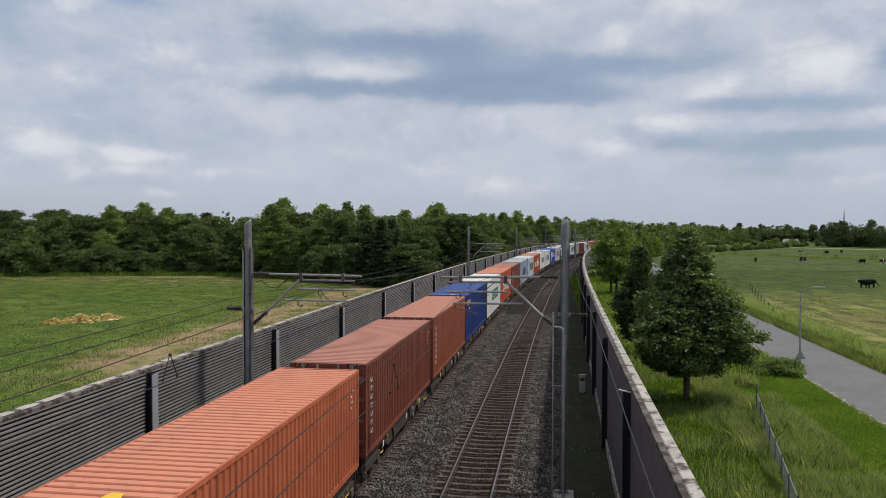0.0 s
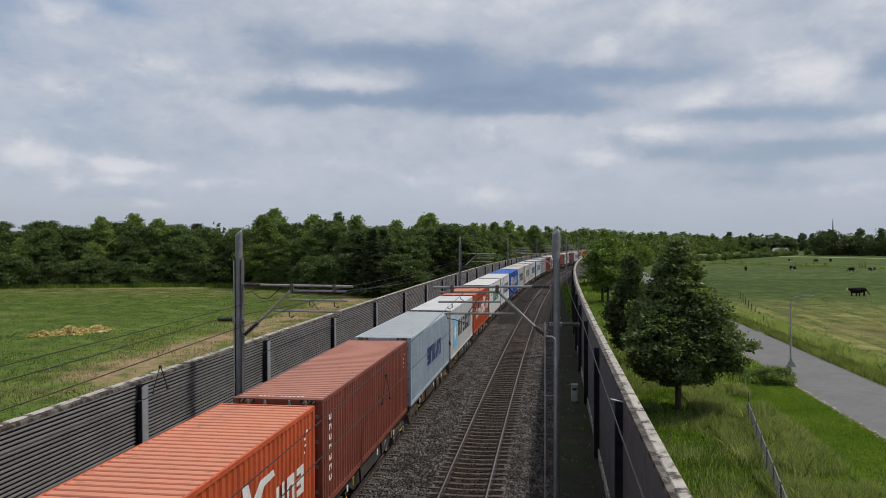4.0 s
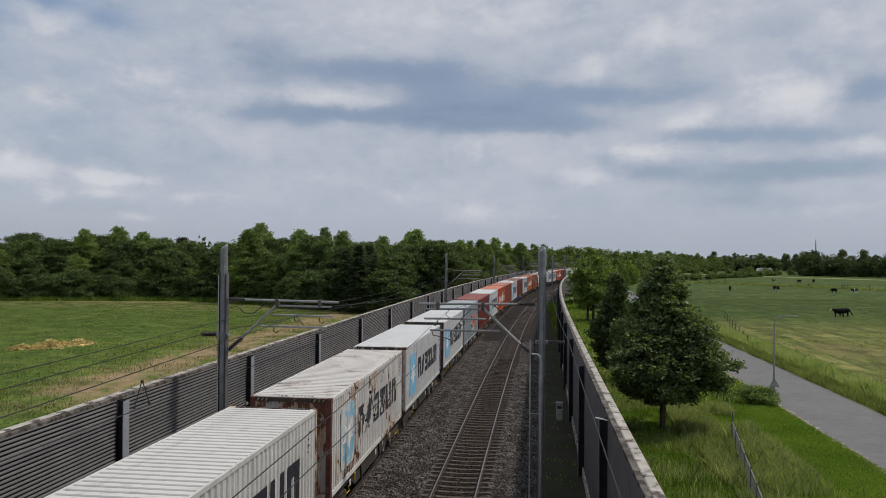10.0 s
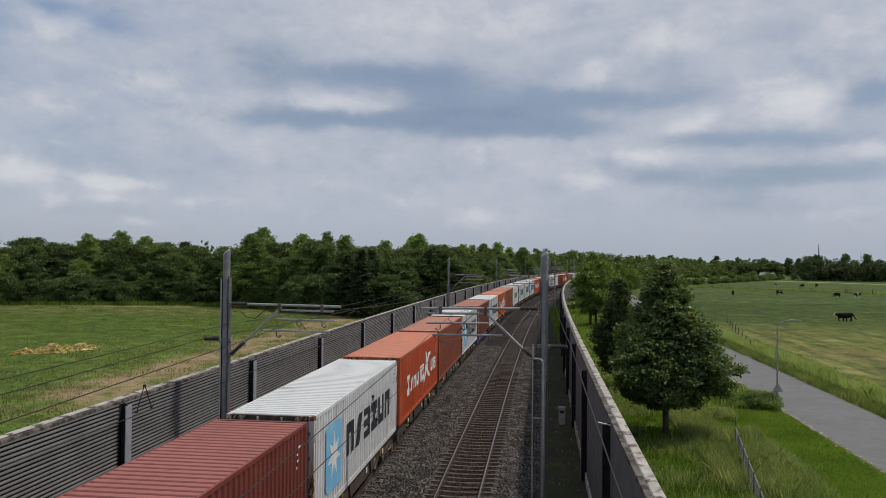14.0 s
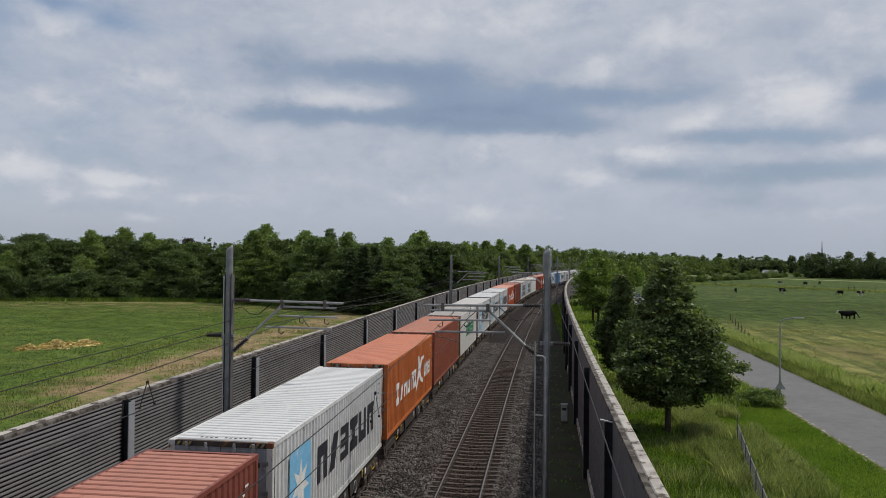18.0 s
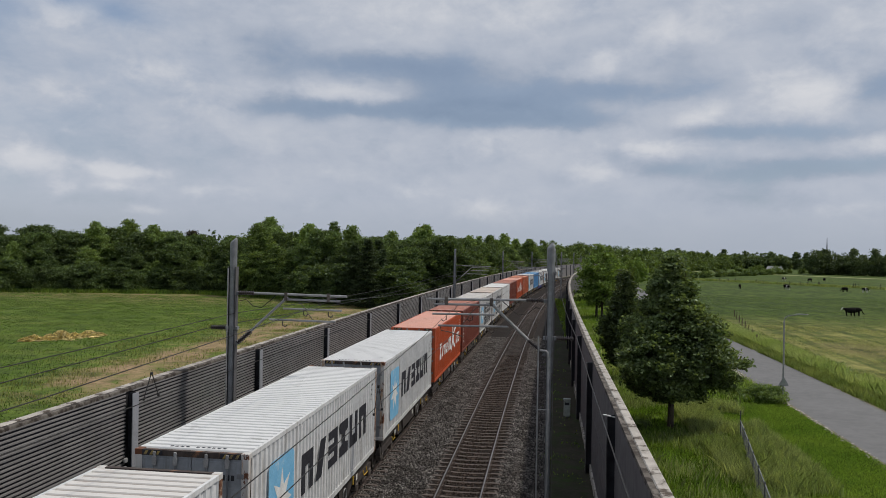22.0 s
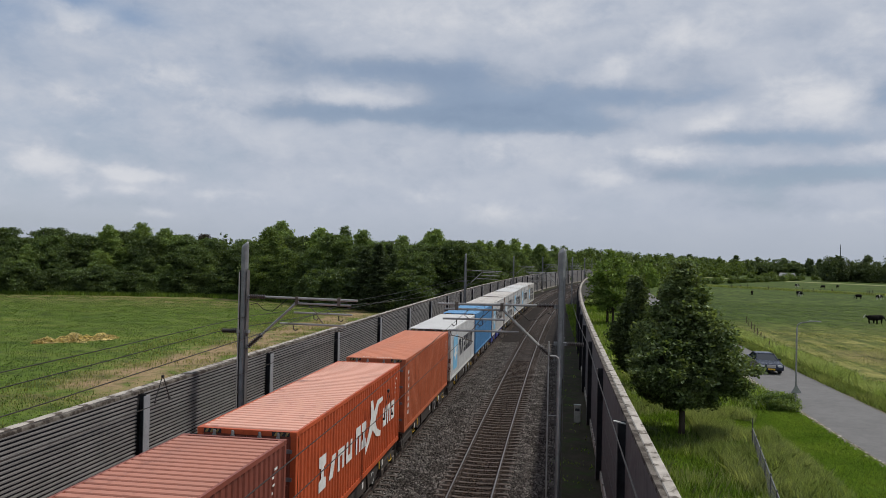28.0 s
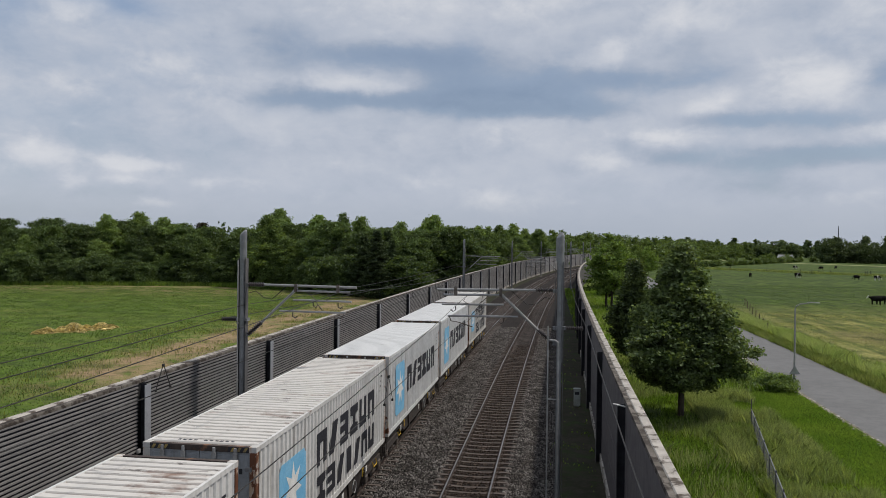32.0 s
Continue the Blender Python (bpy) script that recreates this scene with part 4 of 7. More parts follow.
# plain block shapes on a unit square, that stand for painted brand marks
BLOCKS = {
    "arch": [(0, 0), (0, 1), (1, 1), (1, 0), (0.70, 0), (0.70, 0.66), (0.30, 0.66), (0.30, 0)],
    "cup": [(0, 1), (0, 0), (1, 0), (1, 1), (0.70, 1), (0.70, 0.34), (0.30, 0.34), (0.30, 1)],
    "waist": [(0, 0), (1, 0), (1, 0.30), (0.68, 0.36), (0.68, 0.64), (1, 0.70), (1, 1), (0, 1), (0, 0.70), (0.32, 0.64), (0.32, 0.36), (0, 0.30)],
    "lean": [(0, 0), (0.55, 0), (1, 1), (0.45, 1)],
    "comb": [(1, 0), (1, 1), (0, 1), (0, 0.76), (0.6, 0.76), (0.6, 0.62), (0, 0.62), (0, 0.38), (0.6, 0.38), (0.6, 0.24), (0, 0.24), (0, 0)],
    "bar": [(0.18, 0), (0.82, 0), (0.82, 1), (0.18, 1)],
}


def block_row(box, kinds, y0, z0, wide, high, gap, ink, label, rise=0.0):
    """A row of plain blocks on the right-hand side, from y0 towards the far end; each one a part."""
    for i, kind in enumerate(kinds):
        a, b = y0 + i * (wide + gap), z0 + i * rise
        key = ("block", kind, round(a, 3), round(b, 3), wide, high)
        part("lettering_block", cached(key, lambda: Shape().prism([(a + u * wide, b + v * high) for u, v in BLOCKS[kind]], "x", HALF + 0.002, HALF + 0.006), ink), ink, box, label)


def star(y, z, r, points=7):
    out = []
    for i in range(2 * points):
        q = r if i % 2 == 0 else r * 0.42
        t = math.pi * i / points + math.pi / 2
        out.append((y + q * math.cos(t), z + q * math.sin(t)))
    return Shape().prism(out, "x", HALF + 0.007, HALF + 0.010)


def container(style, seed):
    """A forty-foot container, doors towards the eye; its base is at the near end, on the middle line."""
    kind, color, doors, roof, label = style[:5]
    blank = len(style) > 5
    h = 2.591 if kind == "low" else 2.896
    box = thing("shipping_container", label, "container", "containers on the train")
    steel = {"paint_scab": "frame_rust", "paint_worn": "frame_scab", "paint_cream": "frame_scab", "paint_white": "frame_pale"}.get(color, color)
    smooth = kind == "smooth"
    # Pale boxes get the shade-coloured header; others keep their paint.
    header_tone = "header_dark" if steel.startswith("frame") else steel
    for x, out in ((HALF - 0.004, 1), (-HALF + 0.004, -1)):
        key = "smooth" if smooth else "wave"
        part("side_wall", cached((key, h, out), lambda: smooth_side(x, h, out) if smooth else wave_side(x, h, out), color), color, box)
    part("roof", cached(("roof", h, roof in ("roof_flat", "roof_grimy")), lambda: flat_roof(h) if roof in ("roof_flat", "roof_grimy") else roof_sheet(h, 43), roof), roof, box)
    part("front_wall", cached(("end", h), lambda: end_wall(h), color), color, box)
    if blank:
        part("end_wall", cached(("blank", h), lambda: blank_end(h), doors), doors, box, "corrugated closed end wall")
    for side in () if blank else (-1, 1):
        leaf = part("door", cached(("door", h, side), lambda: door_leaf(h, side), doors), doors, box)
        for x in (0.33, 0.78):
            part("locking_bar", cached(("bar", h, side * x), lambda: Shape().tube([(side * x, -0.015, 0.12), (side * x, -0.015, h - 0.08)], 0.017, 6)
                                       .box(side * x - 0.04, -0.03, 0.9, side * x + 0.04, 0.0, 1.0).box(side * x - 0.035, -0.03, h - 0.2, side * x + 0.035, 0.0, h - 0.06), "galvanised"),
                 "galvanised", leaf, "galvanised locking bar")
            part("bar_keeper", cached(("keeper", h, side * x), lambda: Shape().bevelled(side * x - 0.05, -0.045, h - 0.30, side * x + 0.05, -0.018, h - 0.13, 0.008)
                                      .tube([(side * x, -0.03, h - 0.13), (side * x, -0.03, h - 0.03)], 0.03, 6), "tube_grey"), "tube_grey", leaf, "pale cam keeper")
        for z in (0.45, 1.1, 1.75, 2.4):
            part("hinge", cached(("hinge", side, z), lambda: Shape().box(side * (HALF - 0.17) - 0.07, -0.012, z, side * (HALF - 0.17) + 0.07, 0.012, z + 0.09), "galvanised"), "galvanised", leaf)
    for x in (-1, 1):
        for y in (0, 1):
            a, b = (x * HALF, x * (HALF - 0.15))
            y0, y1 = (0.0, 0.13) if y == 0 else (LENGTH - 0.13, LENGTH)
            tone = "frame_rust" if blank and y == 0 else steel
            part("corner_post", cached(("post", h, x, y), lambda: Shape().bevelled(min(a, b), y0, 0.115, max(a, b), y1, h - 0.115, 0.012), tone), tone, box)
            for z in (0, 1):
                z0 = 0.0 if z == 0 else h - 0.118
                c, d = x * (HALF + 0.002), x * (HALF - 0.162)
                yy0, yy1 = (-0.004, 0.174) if y == 0 else (LENGTH - 0.174, LENGTH + 0.004)
                part("corner_casting", cached(("casting", h, x, y, z), lambda: Shape().bevelled(min(c, d), yy0, z0, max(c, d), yy1, z0 + 0.121, 0.01), tone), tone, box)
        a, b = x * HALF, x * (HALF - 0.06)
        part("top_rail", cached(("top", h, x), lambda: Shape().box(min(a, b), 0.17, h - 0.10, max(a, b), LENGTH - 0.17, h - 0.004), color), color, box)
        part("bottom_rail", cached(("bottom", h, x), lambda: Shape().box(min(a, b), 0.17, 0.01, max(a, b), LENGTH - 0.17, 0.165), color), color, box)
    for y in (0.0, LENGTH - 0.10):
        part("header", cached(("header", h, y), lambda: Shape().box(-HALF + 0.15, y, h - 0.12, HALF - 0.15, y + 0.10, h - 0.004), header_tone), header_tone, box)
        part("door_sill", cached(("sill", h, y), lambda: Shape().box(-HALF + 0.15, y, 0.01, HALF - 0.15, y + 0.10, 0.13), color), color, box)
    part("underside", cached(("floor", h), lambda: Shape().box(-HALF + 0.06, 0.1, 0.10, HALF - 0.06, LENGTH - 0.1, 0.14), "steel_dark"), "steel_dark", box)
    return box, h


def small_marks(h, white):
    """Unreadable small writing: short bars near the far upper corner, or on the right-hand door."""
    sh = Shape()
    for j, (a, w) in enumerate(((0.30, 0.28), (0.42, 0.16), (0.40, 0.20), (0.44, 0.12)) if white else ()):
        sh.box(HALF + 0.001, LENGTH - 0.42 - a, h - 0.50 - 0.16 * j, HALF + 0.005, LENGTH - 0.42 - a + 0.6 * w, h - 0.45 - 0.16 * j)
    for j, w in enumerate(() if white else (0.55, 0.3)):
        for i in range(int(w / 0.1)):
            sh.box(0.45 + 0.1 * i, 0.003, h - 0.55 - 0.2 * j, 0.52 + 0.1 * i, 0.007, h - 0.44 - 0.2 * j)
    return sh


def roof_marks(h):
    """A row of small unreadable marks painted across the roof's near end."""
    sh = Shape()
    for i in range(11):
        if i != 4:
            sh.box(-0.62 + 0.115 * i, 0.31, h - 0.002, -0.62 + 0.115 * i + 0.065, 0.38, h + 0.001)
    return sh


def hazard(side):
    """Slanting yellow stripes on the upper end corner."""
    sh = Shape()
    for i in range(3):
        x = side * (HALF - 0.24 - 0.13 * i) - 0.05
        sh.add([(x, -0.010, -0.105), (x + 0.06, -0.010, -0.105), (x + 0.11, -0.010, -0.02), (x + 0.05, -0.010, -0.02)], [(0, 1, 2, 3)])
    return sh


def hazard_board(side):
    a, b = side * (HALF - 0.17), side * (HALF - 0.60)
    return Shape().box(min(a, b), -0.008, -0.112, max(a, b), -0.001, -0.012)


def emblem_square(box, h, big=False, ink="ink_sky"):
    y0, y1, z0, z1 = (1.15, 2.82, 0.45, 2.38) if not big else (1.28, 3.05, 0.72, 2.12)
    c = 0.14
    rim = [(y0 + c, z0), (y1 - c, z0), (y1, z0 + c), (y1, z1 - c), (y1 - c, z1), (y0 + c, z1), (y0, z1 - c), (y0, z0 + c)]
    part("emblem", cached(("emblem", big), lambda: Shape().prism(rim, "x", HALF + 0.002, HALF + 0.006), ink), ink, box, "pale blue square")
    part("emblem_star", cached(("star", big), lambda: star((y0 + y1) / 2, (z0 + z1) / 2, 0.68 if not big else 0.60), "ink_white"), "ink_white", box, "white star")


def decorate(box, h, mark, seed, worn=False):
    ink = "ink_white" if mark in ("upright", "runner", "script", "round", "plain", "yellow") else "ink_black"
    tagged(part("small_writing", cached(("small", h), lambda: small_marks(h, True), ink), ink, box, "small unreadable marks"), kind="stuff")
    tagged(part("door_writing", cached(("door_small", h), lambda: small_marks(h, False), ink), ink, box, "small unreadable marks"), kind="stuff")
    if seed % 3 != 1:
        tagged(part("roof_writing", cached(("roof_small", h), lambda: roof_marks(h), ink), ink, box, "small unreadable marks"), kind="stuff")
    if seed in (0, 3, 4, 10, 27):
        part("roof_label", cached(("roof_label", h), lambda: Shape().prism([(0.05, 0.62), (0.40, 0.62), (0.32, 0.86), (0.12, 0.86)], "z", h - 0.003, h + 0.001), "ink_yellow"), "ink_yellow", box, "yellow warning label")
    for side in (-1, 1):
        part("hazard_board", cached(("board", h, side), lambda: hazard_board(side), "ink_black"), "ink_black", box, "black strip with yellow stripes").location.z = h
        tagged(part("hazard_stripes", cached(("hazard", side), lambda: hazard(side), "stripe_yellow"), "stripe_yellow", box, "slanting yellow warning stripes"), kind="stuff").location.z = h
    tint, sky_ink = ("ink_black_worn", "ink_sky_worn") if worn else ("ink_black", "ink_sky")
    if mark == "star":
        emblem_square(box, h, False, sky_ink)
        block_row(box, ("arch", "lean", "comb", "waist", "cup", "arch"), 3.42, 0.98, 0.92, 1.0, 0.24, tint, "black block")
    elif mark == "star_two":
        emblem_square(box, h, True, sky_ink)
        block_row(box, ("arch", "lean", "comb", "waist", "cup", "arch"), 3.92, 1.34, 0.82, 0.84, 0.23, tint, "black block")
        block_row(box, ("waist", "comb", "lean", "bar", "lean", "arch", "cup"), 3.95, 0.36, 0.70, 0.72, 0.19, tint, "black block")
    elif mark == "green":
        block_row(box, ("comb", "waist", "comb", "arch", "cup", "arch", "comb", "comb", "arch"), 3.62, 1.05, 0.555, 0.86, 0.065, "ink_green", "green block")
        part("locking_strip", cached(("strip", h), lambda: Shape().box(-HALF + 0.15, -0.006, h - 0.145, HALF - 0.15, -0.002, h - 0.116), "ink_green"), "ink_green", box, "dark green door frame")
        part("locking_strip", cached(("strip_side", h), lambda: Shape().box(HALF - 0.14, -0.006, 0.12, HALF - 0.03, -0.002, h - 0.12), "ink_green"), "ink_green", box, "dark green door frame")
    elif mark == "runner":
        block_row(box, ("waist",), 1.75, 0.95, 0.60, 0.90, 0.1, "ink_white", "white block")
        block_row(box, ("lean", "arch", "cup"), 2.62, 1.02, 0.62, 0.60, 0.22, "ink_white", "white block")
        block_row(box, ("arch", "waist"), 5.35, 1.0, 0.54, 0.80, 0.14, "ink_white", "white block")
        part("figure_mark", cached("runner", lambda: Shape().prism([(6.55, 0.72), (7.05, 1.02), (7.45, 1.30), (7.95, 0.98), (8.55, 0.86), (8.62, 1.02), (8.05, 1.22), (7.80, 1.52), (8.25, 1.98), (8.85, 2.02), (8.80, 2.16),
                                                                   (8.05, 2.16), (7.62, 1.86), (7.42, 2.28), (7.12, 2.30), (7.20, 1.78), (6.95, 1.36), (6.50, 0.92)], "x", HALF + 0.003, HALF + 0.007), "ink_white"),
             "ink_white", box, "slanting white leaping shape")
        block_row(box, ("cup", "arch", "comb"), 8.95, 1.05, 0.50, 0.66, 0.16, "ink_white", "white block")
    elif mark == "upright":
        for j in range(7):
            z = 0.62 + 0.27 * j
            part("lettering_block", cached(("stack", j), lambda: Shape().prism([(0.55 + 0.22 * u, z + 0.15 * v) for u, v in BLOCKS[("cup", "arch")[j % 2]]], "x", HALF + 0.002, HALF + 0.006), "ink_white"),
                 "ink_white", box, "white block")
    elif mark == "yellow":
        block_row(box, ("cup", "comb", "arch", "cup", "arch"), 0.43, 2.20, 0.26, 0.32, 0.04, "ink_yellow", "yellow block")
        block_row(box, ("bar", "lean", "arch"), 0.62, 1.86, 0.16, 0.2, 0.04, "red_box", "small red block")
        block_row(box, ("comb", "arch", "cup"), 1.22, 1.90, 0.14, 0.14, 0.04, "ink_white", "small white block")
    elif mark == "script":
        rnd = random.Random(5)
        for j in range(8):
            y = 4.55 + 0.78 * j
            z, top = 1.05 + (0.14 if j % 3 else 0.0), 0.55 + 0.35 * rnd.random()
            part("brush_stroke", cached(("stroke", j), lambda: Shape().prism([(y, z), (y + 0.22, z - 0.05), (y + 0.34, z + 0.10), (y + 0.70, z + 0.16), (y + 0.68, z + 0.30), (y + 0.38, z + 0.24),
                                                                              (y + 0.52, z + top), (y + 0.36, z + top + 0.06), (y + 0.14, z + 0.22)], "x", HALF + 0.002, HALF + 0.006), "ink_white"), "ink_white", box, "slanting white brush stroke")
        loop = [(4.1 + 0.45 * math.cos(t) * (1 if t < 3.2 else 0.8), 1.72 + 0.42 * math.sin(t)) for t in (0.3 + 0.45 * k for k in range(11))]
        part("brush_stroke", cached("swash", lambda: Shape().tube([(HALF + 0.004, a, b) for a, b in loop], 0.07, 6), "ink_white"), "ink_white", box, "curved white brush stroke")
        ring = [(2.62 + 0.72 * math.cos(t), 1.40 + 0.86 * math.sin(t)) for t in (2 * math.pi * k / 20 for k in range(21))]
        part("emblem_ring", cached("script_r", lambda: Shape().tube([(HALF + 0.003, a, b) for a, b in ring], 0.028, 5), "ink_white"), "ink_white", box, "thin white oval ring")
        part("emblem", cached("script_e", lambda: Shape().box(HALF + 0.002, 2.32, 1.12, HALF + 0.006, 2.92, 1.46), "ink_orange"), "ink_orange", box, "orange emblem")
        part("emblem", cached("script_f", lambda: Shape().box(HALF + 0.002, 2.32, 1.50, HALF + 0.006, 2.92, 1.80), "ink_white"), "ink_white", box, "white emblem")
    elif mark == "pair":
        part("emblem", cached("pair_a", lambda: Shape().box(HALF + 0.002, 5.2, 0.98, HALF + 0.006, 6.12, 1.92), "ink_navy"), "ink_navy", box, "dark blue panel")
        part("emblem", cached("pair_b", lambda: Shape().box(HALF + 0.002, 6.15, 0.96, HALF + 0.006, 8.5, 1.90), "ink_orange"), "ink_orange", box, "orange panel")
        for i, k in enumerate(("arch", "comb", "cup", "arch")):
            part("lettering_block", cached(("pair_n", i), lambda: Shape().prism([(6.4 + 0.5 * i + 0.4 * u, 1.16 + 0.52 * v) for u, v in BLOCKS[k]], "x", HALF + 0.006, HALF + 0.009), "ink_navy"), "ink_navy", box, "dark blue block")
        for a, k in ((5.36, "waist"), (5.74, "comb")):
            part("lettering_block", cached(("pair_w", a), lambda: Shape().prism([(a + 0.3 * u, 1.2 + 0.5 * v) for u, v in BLOCKS[k]], "x", HALF + 0.006, HALF + 0.009), "ink_white"), "ink_white", box, "white block")
        block_row(box, ("comb", "arch", "cup", "bar", "comb", "arch"), 5.9, 0.62, 0.20, 0.18, 0.07, "ink_white", "small white block")
    elif mark == "navy":
        block_row(box, ("comb", "arch", "cup", "lean", "arch"), 4.2, 1.0, 0.7, 0.85, 0.2, "ink_navy", "dark blue block")
    elif mark == "round":
        part("emblem", cached("round", lambda: Shape().prism([(0.85 + 0.19 * math.cos(t), 2.05 + 0.24 * math.sin(t)) for t in (k * math.pi / 8 for k in range(16))], "x", HALF + 0.002, HALF + 0.006),
                              "ink_sky"), "ink_sky", box, "small blue disc")


def wagon(main="steel_dark", label="dark grimy steel container wagon"):
    """A low container wagon platform: fish-bellied side beams, cross beams, two bogies and hand brakes."""
    w = thing("container_wagon", label, "railway wagon", "wagons of the train")
    for x in (-1, 1):
        side = [(0.25, 1.12), (0.25, 0.86), (2.9, 0.86), (3.6, 0.52), (8.6, 0.52), (9.3, 0.86), (11.6, 0.86), (11.6, 1.12)]
        part("side_beam", Shape().prism(side, "x", x * 1.04 - 0.035, x * 1.04 + 0.035).prism([(0.25, 1.08), (11.6, 1.08), (11.6, 1.125), (0.25, 1.125)], "x", x * 1.04 - 0.09, x * 1.04 + 0.09),
             main, w)
        for y in (4.4, 7.4):
            part("gusset", Shape().prism([(y, 0.5), (y + 0.1, 0.5), (y + 0.28, 1.08), (y - 0.18, 1.08)], "x", x * 1.08, x * 1.08 + x * 0.05), main, w)
        for y in (3.3, 8.9):
            part("brake_lever", Shape().box(x * 1.13 - 0.012, y, 0.74, x * 1.13 + 0.012, y + 0.05, 0.98).box(x * 1.13 - 0.012, y - 0.06, 0.95, x * 1.13 + 0.012, y + 0.11, 1.0), "yellow_paint", w, "yellow lever")
        for y in (0.05, 11.45):
            part("twist_lock", Shape().box(x * 1.11 - 0.08, y, 1.06, x * 1.11 + 0.08, y + 0.14, 1.134), "steel_worn", w)
    part("centre_beam", Shape().box(-0.2, -0.1, 0.72, 0.2, 11.9, 1.06), main, w)
    for y in (0.4, 2.2, 4.2, 6.05, 7.9, 9.9, 11.3):
        part("cross_beam", Shape().box(-1.0, y, 0.86, 1.0, y + 0.16, 1.07), main, w)
    part("equipment_box", Shape().bevelled(0.55, 5.3, 0.45, 1.0, 6.2, 0.86, 0.03), "steel_worn", w)
    for yc in (1.25, 10.5):
        bogie = part("bogie", Shape().box(-1.08, yc - 1.1, 0.52, -0.92, yc + 1.1, 0.74).box(0.92, yc - 1.1, 0.52, 1.08, yc + 1.1, 0.74).box(-0.95, yc - 0.2, 0.5, 0.95, yc + 0.2, 0.72), main, w)
        for ya in (yc - 0.9, yc + 0.9):
            for x in (-0.7535, 0.7535):
                part("wheel", Shape().tube([(x - 0.065, ya, 0.425), (x + 0.065, ya, 0.425)], 0.42, 24), "wheel_steel", bogie)
                part("axle_box", Shape().bevelled(x * 1.33 - 0.11, ya - 0.14, 0.32, x * 1.33 + 0.11, ya + 0.14, 0.58, 0.03), "steel_worn", bogie)
            part("axle", Shape().tube([(-0.9, ya, 0.425), (0.9, ya, 0.425)], 0.08, 10), "steel_worn", bogie)
        part("spring_nest", Shape().tube([(1.0, yc, 0.42), (1.0, yc, 0.54)], 0.12, 10), "steel_worn", bogie)
    for y in (2.75, 6.7, 9.45):
        part("tag_holder", Shape().prism([(y, 0.70), (y + 0.16, 0.72), (y + 0.16, 0.90), (y, 0.88)], "x", 1.085, 1.10), "ink_white", w, "white label holder")
    part("release_handle", Shape().tube([(1.12, 2.1, 0.80), (1.16, 2.1, 0.66), (1.16, 2.5, 0.66), (1.12, 2.5, 0.80)], 0.016, 6), "yellow_paint", w, "yellow handle")
    part("release_handle", Shape().tube([(1.12, 10.3, 0.80), (1.16, 10.3, 0.64), (1.16, 10.75, 0.64), (1.12, 10.75, 0.80)], 0.016, 6), "yellow_paint", w, "yellow handle")
    part("hand_wheel", Shape().tube([(1.14, 7.9 + 0.19 * math.cos(t), 0.74 + 0.19 * math.sin(t)) for t in (2 * math.pi * k / 12 for k in range(13))], 0.016, 5), "tube_grey", w, "pale brake hand wheel")
    part("air_tank", Shape().tube([(0.74, 3.9, 0.62), (0.74, 4.0, 0.62), (0.74, 5.0, 0.62), (0.74, 5.1, 0.62)], [0.06, 0.15, 0.15, 0.06], 10), "steel_worn", w)
    for y in (-0.02, 11.72):
        part("step_iron", Shape().tube([(1.08, y, 1.0), (1.12, y, 0.52), (1.12, y + 0.28, 0.52), (1.08, y + 0.28, 1.0)], 0.016, 6), "steel_worn", w)
    part("coupling", Shape().tube([(0, 11.6, 0.95), (0, 12.45, 0.95)], 0.07, 8), "steel_worn", w)
    part("brake_hose", Shape().tube([(0.35, 12.0, 0.8), (0.4, 12.3, 0.55), (0.35, 12.6, 0.8)], 0.03, 6), "seal_black", w)
    return w


